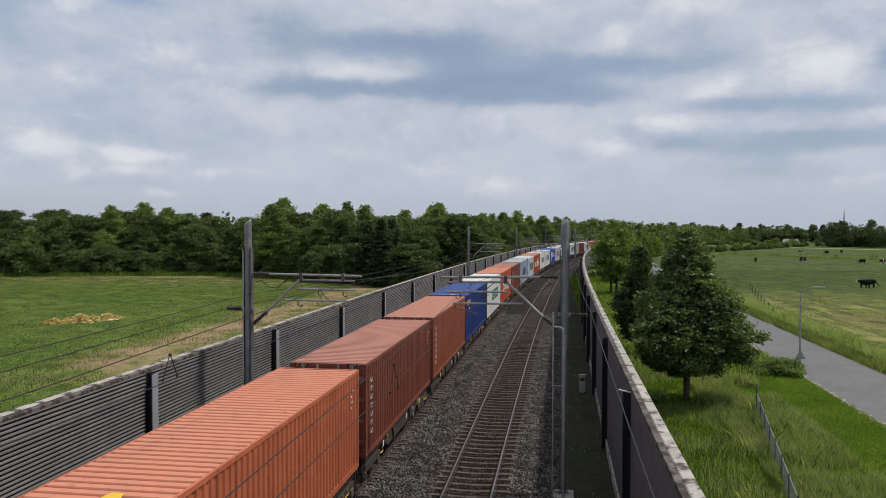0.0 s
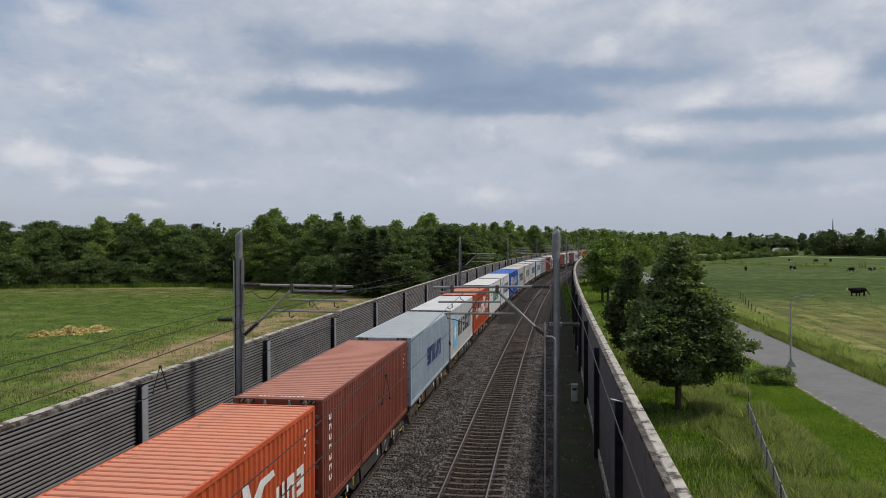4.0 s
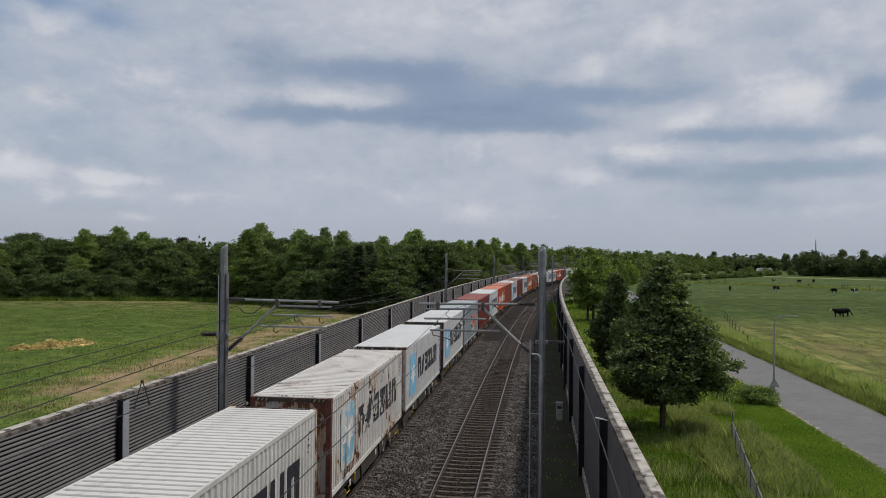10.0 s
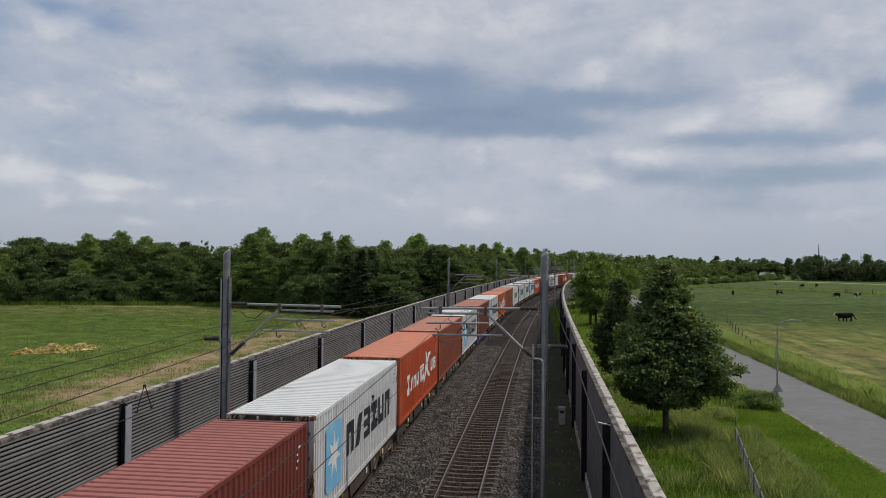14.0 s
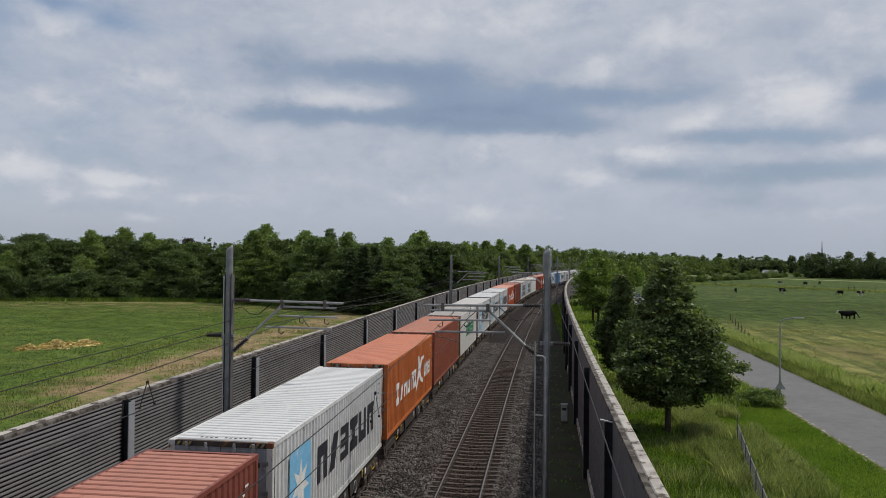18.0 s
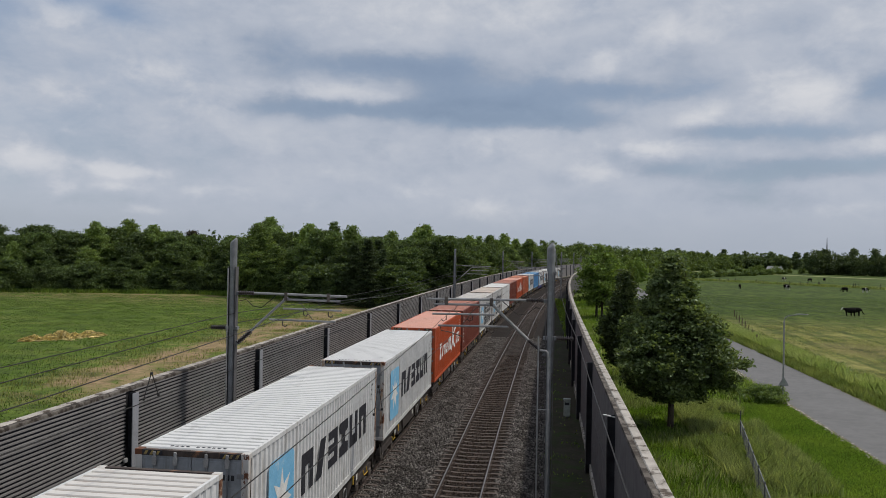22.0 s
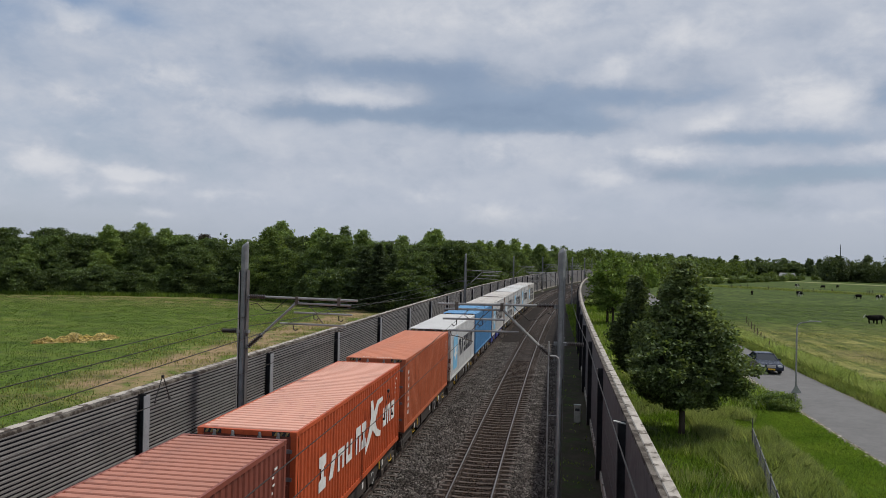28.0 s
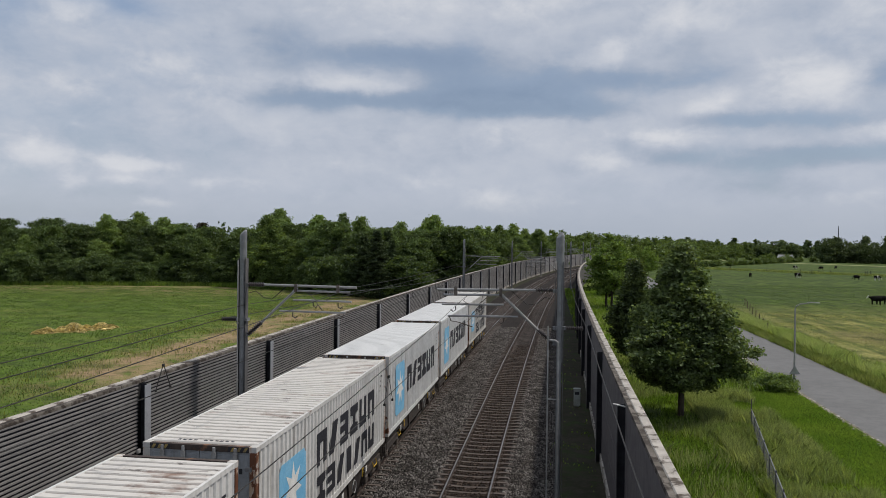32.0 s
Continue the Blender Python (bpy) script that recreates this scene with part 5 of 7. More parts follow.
W, B = "white shipping container with corrugated sides", "brown shipping container with a column of white marks"
STYLES = {
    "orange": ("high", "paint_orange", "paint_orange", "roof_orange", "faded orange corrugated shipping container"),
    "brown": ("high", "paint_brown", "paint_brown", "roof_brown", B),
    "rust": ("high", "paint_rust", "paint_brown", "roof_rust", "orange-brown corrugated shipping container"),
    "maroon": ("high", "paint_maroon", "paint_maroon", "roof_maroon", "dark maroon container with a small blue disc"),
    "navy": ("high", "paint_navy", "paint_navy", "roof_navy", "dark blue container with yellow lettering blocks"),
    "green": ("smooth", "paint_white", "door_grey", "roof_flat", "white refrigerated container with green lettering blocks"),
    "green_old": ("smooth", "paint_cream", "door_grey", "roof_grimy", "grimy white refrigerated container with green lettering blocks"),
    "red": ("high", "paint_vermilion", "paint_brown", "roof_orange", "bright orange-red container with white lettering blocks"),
    "red_pink_roof": ("high", "paint_vermilion", "paint_brown", "roof_faded", "orange-red container with sun-faded pinkish roof"),
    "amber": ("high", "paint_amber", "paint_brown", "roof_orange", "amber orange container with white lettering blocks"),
    "grey": ("high", "paint_bluegrey", "paint_bluegrey", "roof_grey", "pale blue-grey shipping container"),
    "low": ("high", "paint_grey", "paint_grey", "roof_grey", "weathered grey container with orange and blue panels"),
    "star": ("high", "paint_white", "door_grey", "roof_white", "white container with pale blue star emblem and black blocks"),
    "star_smooth": ("smooth", "paint_white", "door_grey", "roof_white", "smooth white container with star emblem and black blocks"),
    "star_cream": ("high", "paint_cream", "door_grey", "roof_cream", "dull cream container with star emblem and black blocks"),
    "star_rust": ("high", "paint_worn", "door_grey", "roof_worn", "rust-streaked white container with star emblem"),
    "star_streak": ("high", "paint_worn", "door_grey", "roof_streaked", "rust-streaked white container with orange-brown stained roof"),
    "star_scab": ("high", "paint_scab", "door_worn", "roof_worn", "rust-scabbed white container with worn star emblem", True),
    "star_soft": ("high", "paint_white", "door_grey", "roof_soft", "white corrugated container with lightly stained roof"),
    "star_blank": ("high", "paint_white", "end_slate", "roof_white", "white corrugated container with blue-grey end wall", True),
    "plain": ("smooth", "paint_white", "door_grey", "roof_flat", "plain white shipping container"),
    "blue": ("high", "paint_blue", "paint_blue", "roof_blue", "bright blue container with white brush strokes"),
    "sky": ("high", "paint_sky", "paint_sky", "roof_sky", "light blue scuffed shipping container"),
}
# style, mark, and the place of the near end along the line at the start
TRAIN = [
    ("orange", "plain", 10.1), ("brown", "upright", 22.62), ("rust", "upright", 35.17), ("navy", "yellow", 47.4), ("green", "green", 59.98), ("red", "runner", 72.26),
    ("brown", "upright", 84.59), ("grey", "navy", 97.1), ("star", "star", 109.53), ("red", "runner", 121.99), ("green", "green", 134.52), ("star_smooth", "star", 146.71),
    ("blue", "script", 159.61), ("star_cream", "star", 172.31), ("star_scab", "star", 185.38), ("star", "star", 197.9), ("star_blank", "star", 211.22), ("low", "pair", 224.04),
    ("maroon", "round", 236.79), ("star", "star", 249.08), ("red", "runner", 261.46), ("rust", "plain", 273.87), ("star", "star", 286.35), ("brown", "upright", 298.83),
    ("star", "star", 311.36), ("amber", "runner", 323.98), ("rust", "plain", 336.65), ("green_old", "green", 349.1), ("star_soft", "star", 362.48), ("star", "star", 375.38),
    ("star", "star", 388.36), ("red_pink_roof", "runner", 401.19), ("brown", "upright", 414.02), ("star_rust", "star_two", 426.42), ("star_streak", "star_two", 439.04), ("plain", "plain", 451.37),
    ("brown", "plain", 463.71), ("red_pink_roof", "runner", 476.04), ("orange", "upright", 488.83), ("star", "star", 501.59), ("sky", "plain", 514.28), ("star_rust", "star", 526.61),
    ("star_rust", "star_two", 539.16), ("star", "star", 551.41), ("star", "star", 563.82), ("star_cream", "star_two", 576.2),
]
MOVING = []
dark_wagon = wagon()
rusty_wagon = wagon("steel_rust", "rusty brown container wagon with grimy underframe")
blue_wagon = wagon("blue_frame", "container wagon with dark blue painted underframe")
WAGONS = [rusty_wagon if n in (7, 12, 19, 28, 33, 40) else blue_wagon if n in (23, 41) else dark_wagon for n in range(len(TRAIN))]
for n, (style, mark, start) in enumerate(TRAIN):
    box, h = container(STYLES[style], n)
    decorate(box, h, mark, n, style == "star_scab")
    under = WAGONS[n] if WAGONS.index(WAGONS[n]) == n else copy_thing(WAGONS[n], Matrix())
    MOVING.append((box, start, FLOOR))
    MOVING.append((under, start, 0.0))

# ---- overhead line ----
MAST_R, MAST_L = 0.22, -10.3


def mast(name, s, off, arm, label):
    """A steel H-mast with a hinged tube cantilever that reaches over its track. arm: +1 to the right, -1 to the left, 0 for none."""
    m = thing(name, label, "mast", "overhead line masts", at=stand(s, off))
    ring = [(-0.085, -0.09), (-0.05, -0.125), (0.05, -0.125), (0.085, -0.09), (0.085, 0.10), (-0.085, 0.10)]
    part("mast_column", Shape().rings([[(x, y, z) for x, y in ring] for z in (GROUND, 7.9)]), "galvanised", m)
    for x in (-0.135, 0.115):
        part("mast_flange", Shape().box(x, -0.12, GROUND, x + 0.02, 0.12, 7.55), "mast_plate", m, "dark side plate")
    oval = [(math.cos(k * math.pi / 8), math.sin(k * math.pi / 8)) for k in range(16)]
    cap = Shape().rings([[(0.118 * c * q, 0.125 * n * q, z + (0.06 * c + 0.05 * n) * (z > 8)) for c, n in oval] for q, z in ((1.0, 7.6), (1.0, 8.36), (0.93, 8.42), (0.7, 8.45))])
    part("mast_cap", cap, "galvanised", m, "pale grey sheet-metal cap")
    if arm:
        part("footing", Shape().bevelled(-0.35, -0.35, GROUND - 0.2, 0.35, 0.35, GROUND + 0.12, 0.04), "coping", m, "concrete footing")
    if not arm:
        return m
    q = arm

    def ribs(a, b, n, r):
        pts, rad = [], []
        for i in range(n):
            for f, k in ((0.15, 0.45), (0.35, 1.0), (0.6, 1.0), (0.8, 0.45)):
                pts.append(Vector(a).lerp(Vector(b), (i + f) / n))
                rad.append(r * k)
        return Shape().tube([Vector(a)] + pts + [Vector(b)], [r * 0.45] + rad + [r * 0.45], 10)
    part("bracket", Shape().box(min(0, q * 0.2), -0.06, 6.6, max(0, q * 0.2), 0.06, 6.72), "galvanised", m)
    part("bracket", Shape().box(min(0, q * 0.22), -0.06, 4.95, max(0, q * 0.22), 0.06, 5.08), "galvanised", m)
    top = part("top_tube", Shape().tube([(q * 0.75, 0, 6.68), (q * 3.92, 0, 6.64)], 0.042, 10), "tube_grey", m, "galvanised tube")
    for x in (3.3, 1.85):
        part("clamp", Shape().box(q * x - 0.05, -0.05, 6.46, q * x + 0.05, 0.05, 6.72), "steel_worn", top)
    part("insulator", ribs((q * 0.2, 0, 6.68), (q * 0.75, 0, 6.68), 7, 0.075), "insulator", m, "dark ribbed insulator")
    part("stay_tube", Shape().tube([(q * 1.75, 0, 6.50), (q * 3.7, 0, 6.48)], 0.036, 10), "tube_grey", m)
    part("strut", Shape().tube([(q * 0.66, 0, 5.42), (q * 1.9, 0, 6.58)], 0.042, 10), "tube_grey", m)
    part("insulator", ribs((q * 0.18, 0, 5.0), (q * 0.66, 0, 5.42), 8, 0.085), "insulator", m, "dark ribbed insulator")
    part("register_tube", Shape().tube([(q * 1.75, 0.02, 6.19), (q * 3.75, 0.02, 6.17)], 0.034, 10), "tube_grey", m)
    part("register_tube", Shape().tube([(q * 1.3, -0.02, 5.82), (q * 3.55, -0.02, 5.80)], 0.034, 10), "tube_grey", m)
    part("steady_arm", Shape().tube([(q * 3.5, 0, 5.80), (q * 3.45, 0, 5.64), (q * 3.2, 0, 5.60), (q * 2.75, 0, 5.46)], 0.016, 6), "steel_worn", m)
    part("drop_rod", Shape().tube([(q * 2.2, 0, 6.5), (q * 2.55, 0, 6.19)], 0.014, 6), "steel_worn", m)
    part("drop_rod", Shape().tube([(q * 2.9, 0, 6.5), (q * 3.05, 0, 6.30), (q * 2.9, 0, 6.19)], 0.014, 6), "steel_worn", m)
    part("drop_rod", Shape().tube([(q * 2.5, 0, 6.19), (q * 2.8, 0, 5.82)], 0.014, 6), "steel_worn", m)
    for x, z in ((3.55, 6.60), (2.45, 6.15), (3.3, 6.13), (1.75, 5.78)):
        part("hook", Shape().tube([(q * x, 0, z), (q * x, 0, z - 0.14), (q * (x + 0.09), 0, z - 0.19), (q * (x + 0.16), 0, z - 0.12)], 0.018, 6), "insulator", m, "dark hanging hook")
    part("jumper_cable", Shape().tube([(q * 0.22, 0.03, 6.4), (q * 0.45, 0.03, 6.46), (q * 0.7, 0.03, 6.25), (q * 1.0, 0.03, 6.2), (q * 1.3, 0.03, 6.45), (q * 1.5, 0.03, 6.63)], 0.014, 6), "wire", m)
    part("feeder_insulator", ribs((-q * 0.18, 0, 5.5), (-q * 0.75, 0, 5.5), 9, 0.075), "insulator", m, "dark ribbed insulator")
    part("feeder_bracket", Shape().box(-0.2, -0.1, 5.45, 0.2, 0.1, 5.55), "galvanised", m)
    return m


first_l = mast("catenary_mast", 24.3, MAST_L, 1, "grey steel catenary mast with tube cantilever beside the track")
first_r = mast("catenary_mast", 24.25, MAST_R, -1, "grey steel catenary mast with tube cantilever beside the noise wall")
for s in (-33.0, 82.0, 138.0, 194.0, 250.0, 306.0, 362.0, 418.0, 474.0):
    copy_thing(first_l, stand(s, MAST_L))
    copy_thing(first_r, stand(s, MAST_R))
mast("anchor_mast", 54.5, 0.50, 0, "plain grey steel anchor mast behind the track")
# conduits at the nearest right-hand mast
con = thing("cable_conduit", "pale vertical cable conduits beside the mast", "conduit", at=stand(24.05, 0.22))
part("pipe", Shape().tube([(-0.02, -0.18, GROUND), (-0.02, -0.18, 4.9), (-0.04, -0.18, 5.08), (-0.12, -0.18, 5.15), (-0.30, -0.18, 5.15)], 0.032, 10), "tube_grey", con)
part("pipe", Shape().tube([(-0.34, -0.18, GROUND), (-0.34, -0.18, 5.6)], 0.022, 8), "tube_grey", con)
part("clamp", Shape().box(-0.36, -0.2, 3.3, 0.02, -0.17, 3.33), "tube_grey", con)
con2 = thing("cable_conduit", "pale vertical cable conduit on the mast", "conduit", at=stand(24.1, MAST_L))
part("pipe", Shape().tube([(-0.03, -0.16, GROUND), (-0.03, -0.16, 7.5)], 0.02, 8), "tube_grey", con2)
for z in (1.5, 3.5, 5.4):
    part("clamp", Shape().box(-0.06, -0.18, z, 0.0, -0.12, z + 0.03), "tube_grey", con2)

MAST_S = [-33.0, 24.3, 82.0, 138.0, 194.0, 250.0, 306.0, 362.0, 418.0, 474.0]


def wire_run(name, off, low, sag, label, radius=0.008, zig=0.0):
    sh, pts = Shape(), []
    for n, (a, b) in enumerate(zip(MAST_S, MAST_S[1:])):
        for i in range(8):
            f = i / 8
            z = low - sag * 4 * f * (1 - f)
            d = zig * ((1 - 2 * f) if n % 2 else (2 * f - 1))
            pts.append(spot(a + (b - a) * f, off + d, z))
    sh.tube(pts, radius, 5, False)
    return solid(name, sh, "wire", label, "wire", "overhead wires")


for track, zig in ((TRACK_L, 0.2), (TRACK_R, -0.2)):
    wire_run("contact_wire", track, 5.44, 0.0, "thin dark contact wire over the track", 0.009 if track == TRACK_L else 0.0065, zig)
    wire_run("messenger_wire", track, 6.46, 0.62, "sagging dark messenger wire over the track", 0.010 if track == TRACK_L else 0.0065)
    for n, (a, b) in list(enumerate(zip(MAST_S[:5], MAST_S[1:6])))[1:]:
        for f in (0.1, 0.22, 0.35, 0.5, 0.65, 0.78, 0.9):
            d = zig * ((1 - 2 * f) if n % 2 else (2 * f - 1))
            z = 6.46 - 0.62 * 4 * f * (1 - f)
            solid("dropper", Shape().tube([spot(a + (b - a) * f, track, z), spot(a + (b - a) * f, track + d, 5.44)], 0.006, 4), "wire", "thin dropper between the overhead wires", "dropper", "droppers")
for track in (TRACK_L, TRACK_R):
    vee = thing("jumper_dropper", "dark forked dropper hanging between the overhead wires", "dropper", "forked droppers")
    s0 = 13.0 if track == TRACK_L else 12.65
    part("clamp", Shape().bevelled(-0.018, -0.03, -0.02, 0.018, 0.03, 0.03, 0.006), "wire", vee).matrix_basis = stand(s0, track, 5.865)
    for d in (-0.22, 0.22):
        part("rod", Shape().tube([spot(s0 + 0.1 * d, track, 5.86), spot(s0 + d, track + 0.1 * d, 5.45)], 0.009 if track == TRACK_L else 0.005, 5), "wire", vee)
        part("knob", Shape().bevelled(-0.016, -0.02, -0.02, 0.016, 0.02, 0.02, 0.005), "wire", vee).matrix_basis = stand(s0 + d, track + 0.1 * d, 5.44)
wire_run("feeder_wire", MAST_L - 0.75, 5.5, 0.35, "dark feeder wire beside the masts", 0.014)
wire_run("feeder_wire", MAST_R + 0.86, 5.5, 0.35, "dark feeder wire above the noise wall", 0.012)
wire_run("earth_wire", MAST_L + 0.1, 6.0, 0.3, "thin earth wire along the masts", 0.012)

# track-side cabinet
cab = thing("trackside_cabinet", "small grey lineside cabinet in the mossy strip", "cabinet", at=pose(1.42, 39.9, 0, 0, 0, -1))
part("post", Shape().box(-0.10, -0.08, GROUND, 0.10, 0.08, 0.05), "box_grey", cab)
part("housing", Shape().bevelled(-0.17, -0.13, -0.22, 0.17, 0.13, 0.62, 0.03), "box_grey", cab)
part("lid", Shape().bevelled(-0.19, -0.15, 0.62, 0.19, 0.15, 0.68, 0.02), "box_grey", cab)
part("plate", Shape().box(-0.11, -0.136, 0.36, 0.11, -0.132, 0.5), "ink_black", cab)
# wall-top bracket on the nearest right-hand post
bracket = thing("wall_bracket", "short white bracket on the noise wall post", "bracket", at=stand(20.25, WALL_R - 0.3))
part("arm", Shape().tube([(0.3, 0, 3.93), (-0.05, 0, 4.0)], 0.02, 6), "ink_white", bracket)

# ---- plants ----
RNG = np.random.default_rng(11)


def leaf_mesh(centres, size, material, flat=0.0, aspect=1.6):
    """One small pointed leaf (two triangles) for each centre, turned at random; flat lays them nearer to level."""
    n = len(centres)
    a = RNG.normal(size=(n, 3))
    a[:, 2] *= 1 - flat
    a /= np.linalg.norm(a, axis=1, keepdims=True)
    b = RNG.normal(size=(n, 3))
    b[:, 2] *= 1 - flat
    b -= a * (a * b).sum(1, keepdims=True)
    b /= np.linalg.norm(b, axis=1, keepdims=True)
    s = size * RNG.uniform(0.6, 1.4, (n, 1))
    v = np.stack([centres - a * s * aspect / 2, centres + b * s / 2, centres + a * s * aspect / 2, centres - b * s / 2], 1).reshape(-1, 3)
    me = bpy.data.meshes.new("leaves")
    me.vertices.add(4 * n)
    me.vertices.foreach_set("co", v.ravel())
    me.loops.add(4 * n)
    me.loops.foreach_set("vertex_index", np.arange(4 * n))
    me.polygons.add(n)
    me.polygons.foreach_set("loop_start", np.arange(0, 4 * n, 4))
    me.polygons.foreach_set("loop_total", np.full(n, 4))
    me.update()
    me.validate()
    me.materials.append(MATS[material])
    return me


def clumps(tips, radius, count, squash=0.7):
    """Leaf centres gathered round branch tips."""
    c = np.repeat(np.asarray(tips), count, axis=0)
    d = np.clip(RNG.normal(size=c.shape), -2.2, 2.2) * radius * 0.55
    d[:, 2] *= squash
    return c + d


def crown_tips(n, outline, height, base, wide, lump=0.25):
    """Branch tips that fill a crown; outline gives the relative radius from its foot (0) to its top (1)."""
    tips = []
    phase = RNG.uniform(0, 6.28, 6)
    while len(tips) < n:
        h, t = RNG.uniform(0, 1), RNG.uniform(0, 2 * math.pi)
        edge = outline(h) * (1 + lump * math.sin(3 * t + phase[0] + 5 * h) + lump * 0.7 * math.sin(5 * t + phase[1] - 9 * h) + lump * 0.5 * math.sin(11 * h + phase[2]))
        if RNG.uniform(0, 1) > outline(h) + 0.06:
            continue
        r = edge * wide * math.sqrt(RNG.uniform(0.12, 1.0))
        tips.append((r * math.cos(t), r * math.sin(t), base + (height - base) * h))
    return np.array(tips)


def limbs(height, base, wide, thick, tips, every=8, stems=1):
    """A tapered trunk and limbs that lead to some of the branch tips."""
    sh = Shape()
    for k in range(stems):
        ox = (k - (stems - 1) / 2) * 0.7
        bend = RNG.normal(0, 0.12, 2)
        pts = [(ox + bend[0] * f * f * 2, bend[1] * f * f * 2, height * 0.9 * f) for f in (0, 0.03, 0.15, 0.35, 0.6, 0.85, 1.0)]
        sh.tube(pts, [thick * 1.5, thick * 1.1, thick, thick * 0.8, thick * 0.5, thick * 0.25, thick * 0.08], 10)
    for x, y, z in tips[::every]:
        z0 = max(base * 0.75, z - 0.55 * math.hypot(x, y) - 0.4)
        m = ((x * 0.5), (y * 0.5), (z0 + z) / 2 + 0.12 * math.hypot(x, y))
        sh.tube([(0, 0, z0), m, (x, y, z)], [thick * 0.30, thick * 0.18, thick * 0.05], 5, False)
    return sh


def tree(name, label, height, base, wide, outline, tips, leaves, size, material, thick, clump=0.55, flat=0.3, lump=0.22, every=8, stems=1, squash=0.6, group=""):
    t = thing(name, label, "tree", group)
    pts = crown_tips(tips, outline, height, base, wide, lump)
    part("trunk", limbs(height, base, wide, thick, pts, every, stems), "bark", t, "brown-grey trunk and limbs")
    part("crown", leaf_mesh(clumps(pts, clump, leaves, squash), size, material, flat), material, t)
    return t


def ovate(h):
    return math.sin(math.pi * min(1.0, (0.16 + 0.84 * h)) ** 0.8) ** 0.8 * (1.0 if h < 0.5 else 1.06 - 0.12 * h)


def egg(h):
    return float(np.interp(h, (0, 0.07, 0.25, 0.47, 0.69, 0.83, 0.94, 1.0), (0.45, 0.80, 0.97, 0.72, 0.42, 0.22, 0.06, 0.01)))


def spruce(h):
    """A spire whose whorls of branches stand out in steps."""
    return ((1 - h) ** 0.85 * 0.95 + 0.03) * (0.72 + 0.28 * abs(math.sin(13 * h + 0.4)))


def dome(h):
    return math.sqrt(max(0.0, 1 - (1.25 * h - 0.35) ** 2 / 0.9))


# the broad dark tree beside the noise wall, its smaller neighbour, and the pair of paler trees beyond
big_tree = tree("broadleaf_tree", "dense dark green conical tree in rough grass", 8.5, 1.5, 2.75, egg, 760, 150, 0.105, "leaf_dark", 0.14, 0.44, 0.45, 0.19, 18, squash=0.42)
big_tree.matrix_world = pose(6.38, 38.4, GROUND)
second = tree("broadleaf_tree", "dark green conical tree behind a larger one", 7.5, 1.2, 1.45, egg, 320, 110, 0.12, "leaf_dark", 0.12, 0.44, 0.45, 0.2, 16, squash=0.42)
second.matrix_world = pose(5.62, 52.5, GROUND)
pale = tree("broadleaf_tree", "airy light green tree with twin stems beside the wall", 9.9, 1.9, 3.0, ovate, 300, 46, 0.17, "leaf_airy", 0.16, 0.52, 0.3, 0.26, 5, 2)
pale.matrix_world = pose(7.6, 101.8, GROUND)
for x, y, sc, r in ((11.0, 128, 0.9, 140), (13.0, 152, 0.8, 40), (19, 178, 0.85, 90), (25, 205, 0.8, 200)):
    copy_thing(pale, pose(x, y, GROUND, 0, 0, r) @ Matrix.Scale(sc, 4))

# woodland: a few kinds, each set out many times
W1 = tree("woodland_tree", "mid green broadleaf tree at the wood's edge", 12.0, 0.4, 4.6, ovate, 430, 76, 0.205, "leaf_mid", 0.20, 0.85, 0.25, 0.2, 10, group="woodland trees", squash=0.42)
W2 = tree("woodland_tree", "dark green broadleaf tree at the wood's edge", 11.4, 0.4, 4.9, dome, 430, 76, 0.205, "leaf_shade", 0.20, 0.85, 0.25, 0.2, 10, group="woodland trees", squash=0.42)
W3 = tree("woodland_tree", "light green broadleaf tree at the wood's edge", 12.6, 0.6, 4.2, ovate, 380, 76, 0.205, "leaf_light", 0.18, 0.82, 0.25, 0.24, 10, group="woodland trees", squash=0.42)
W4 = tree("conifer_tree", "dark narrow spruce with drooping branches", 12.5, 0.3, 3.2, spruce, 420, 70, 0.18, "leaf_conifer", 0.17, 0.62, 0.65, 0.24, 10, group="woodland trees", squash=0.25)
W5 = tree("woodland_shrub", "low dark hazel shrub under the trees", 4.8, 0.1, 3.0, dome, 220, 60, 0.18, "leaf_shade", 0.07, 0.65, 0.45, 0.2, 10, group="woodland shrubs", squash=0.45)
W6 = tree("woodland_tree", "pale grey-green willow above the wood", 11.6, 2.0, 3.0, ovate, 190, 60, 0.22, "leaf_pale", 0.18, 0.7, 0.3, 0.3, 8, group="woodland trees")
W7 = tree("woodland_tree", "sparse dark poplar rising above the wood", 13.4, 1.0, 2.2, ovate, 150, 60, 0.20, "leaf_shade", 0.16, 0.55, 0.3, 0.38, 4, group="woodland trees")
W8 = tree("woodland_tree", "dark copper-leaved tree behind the wood's edge", 11.8, 0.8, 4.0, ovate, 300, 60, 0.22, "leaf_copper", 0.18, 0.9, 0.4, 0.22, 8, group="woodland trees", squash=0.45)
USED = set()


def plant(kind, x, y, scale, turn=None):
    m = pose(x, y, GROUND, 0, 0, RNG.uniform(0, 360) if turn is None else turn) @ Matrix.Diagonal((scale * RNG.uniform(0.9, 1.12), scale * RNG.uniform(0.9, 1.12), scale, 1))
    if kind.name not in USED:
        USED.add(kind.name)
        kind.matrix_world = m
        return kind
    return copy_thing(kind, m)


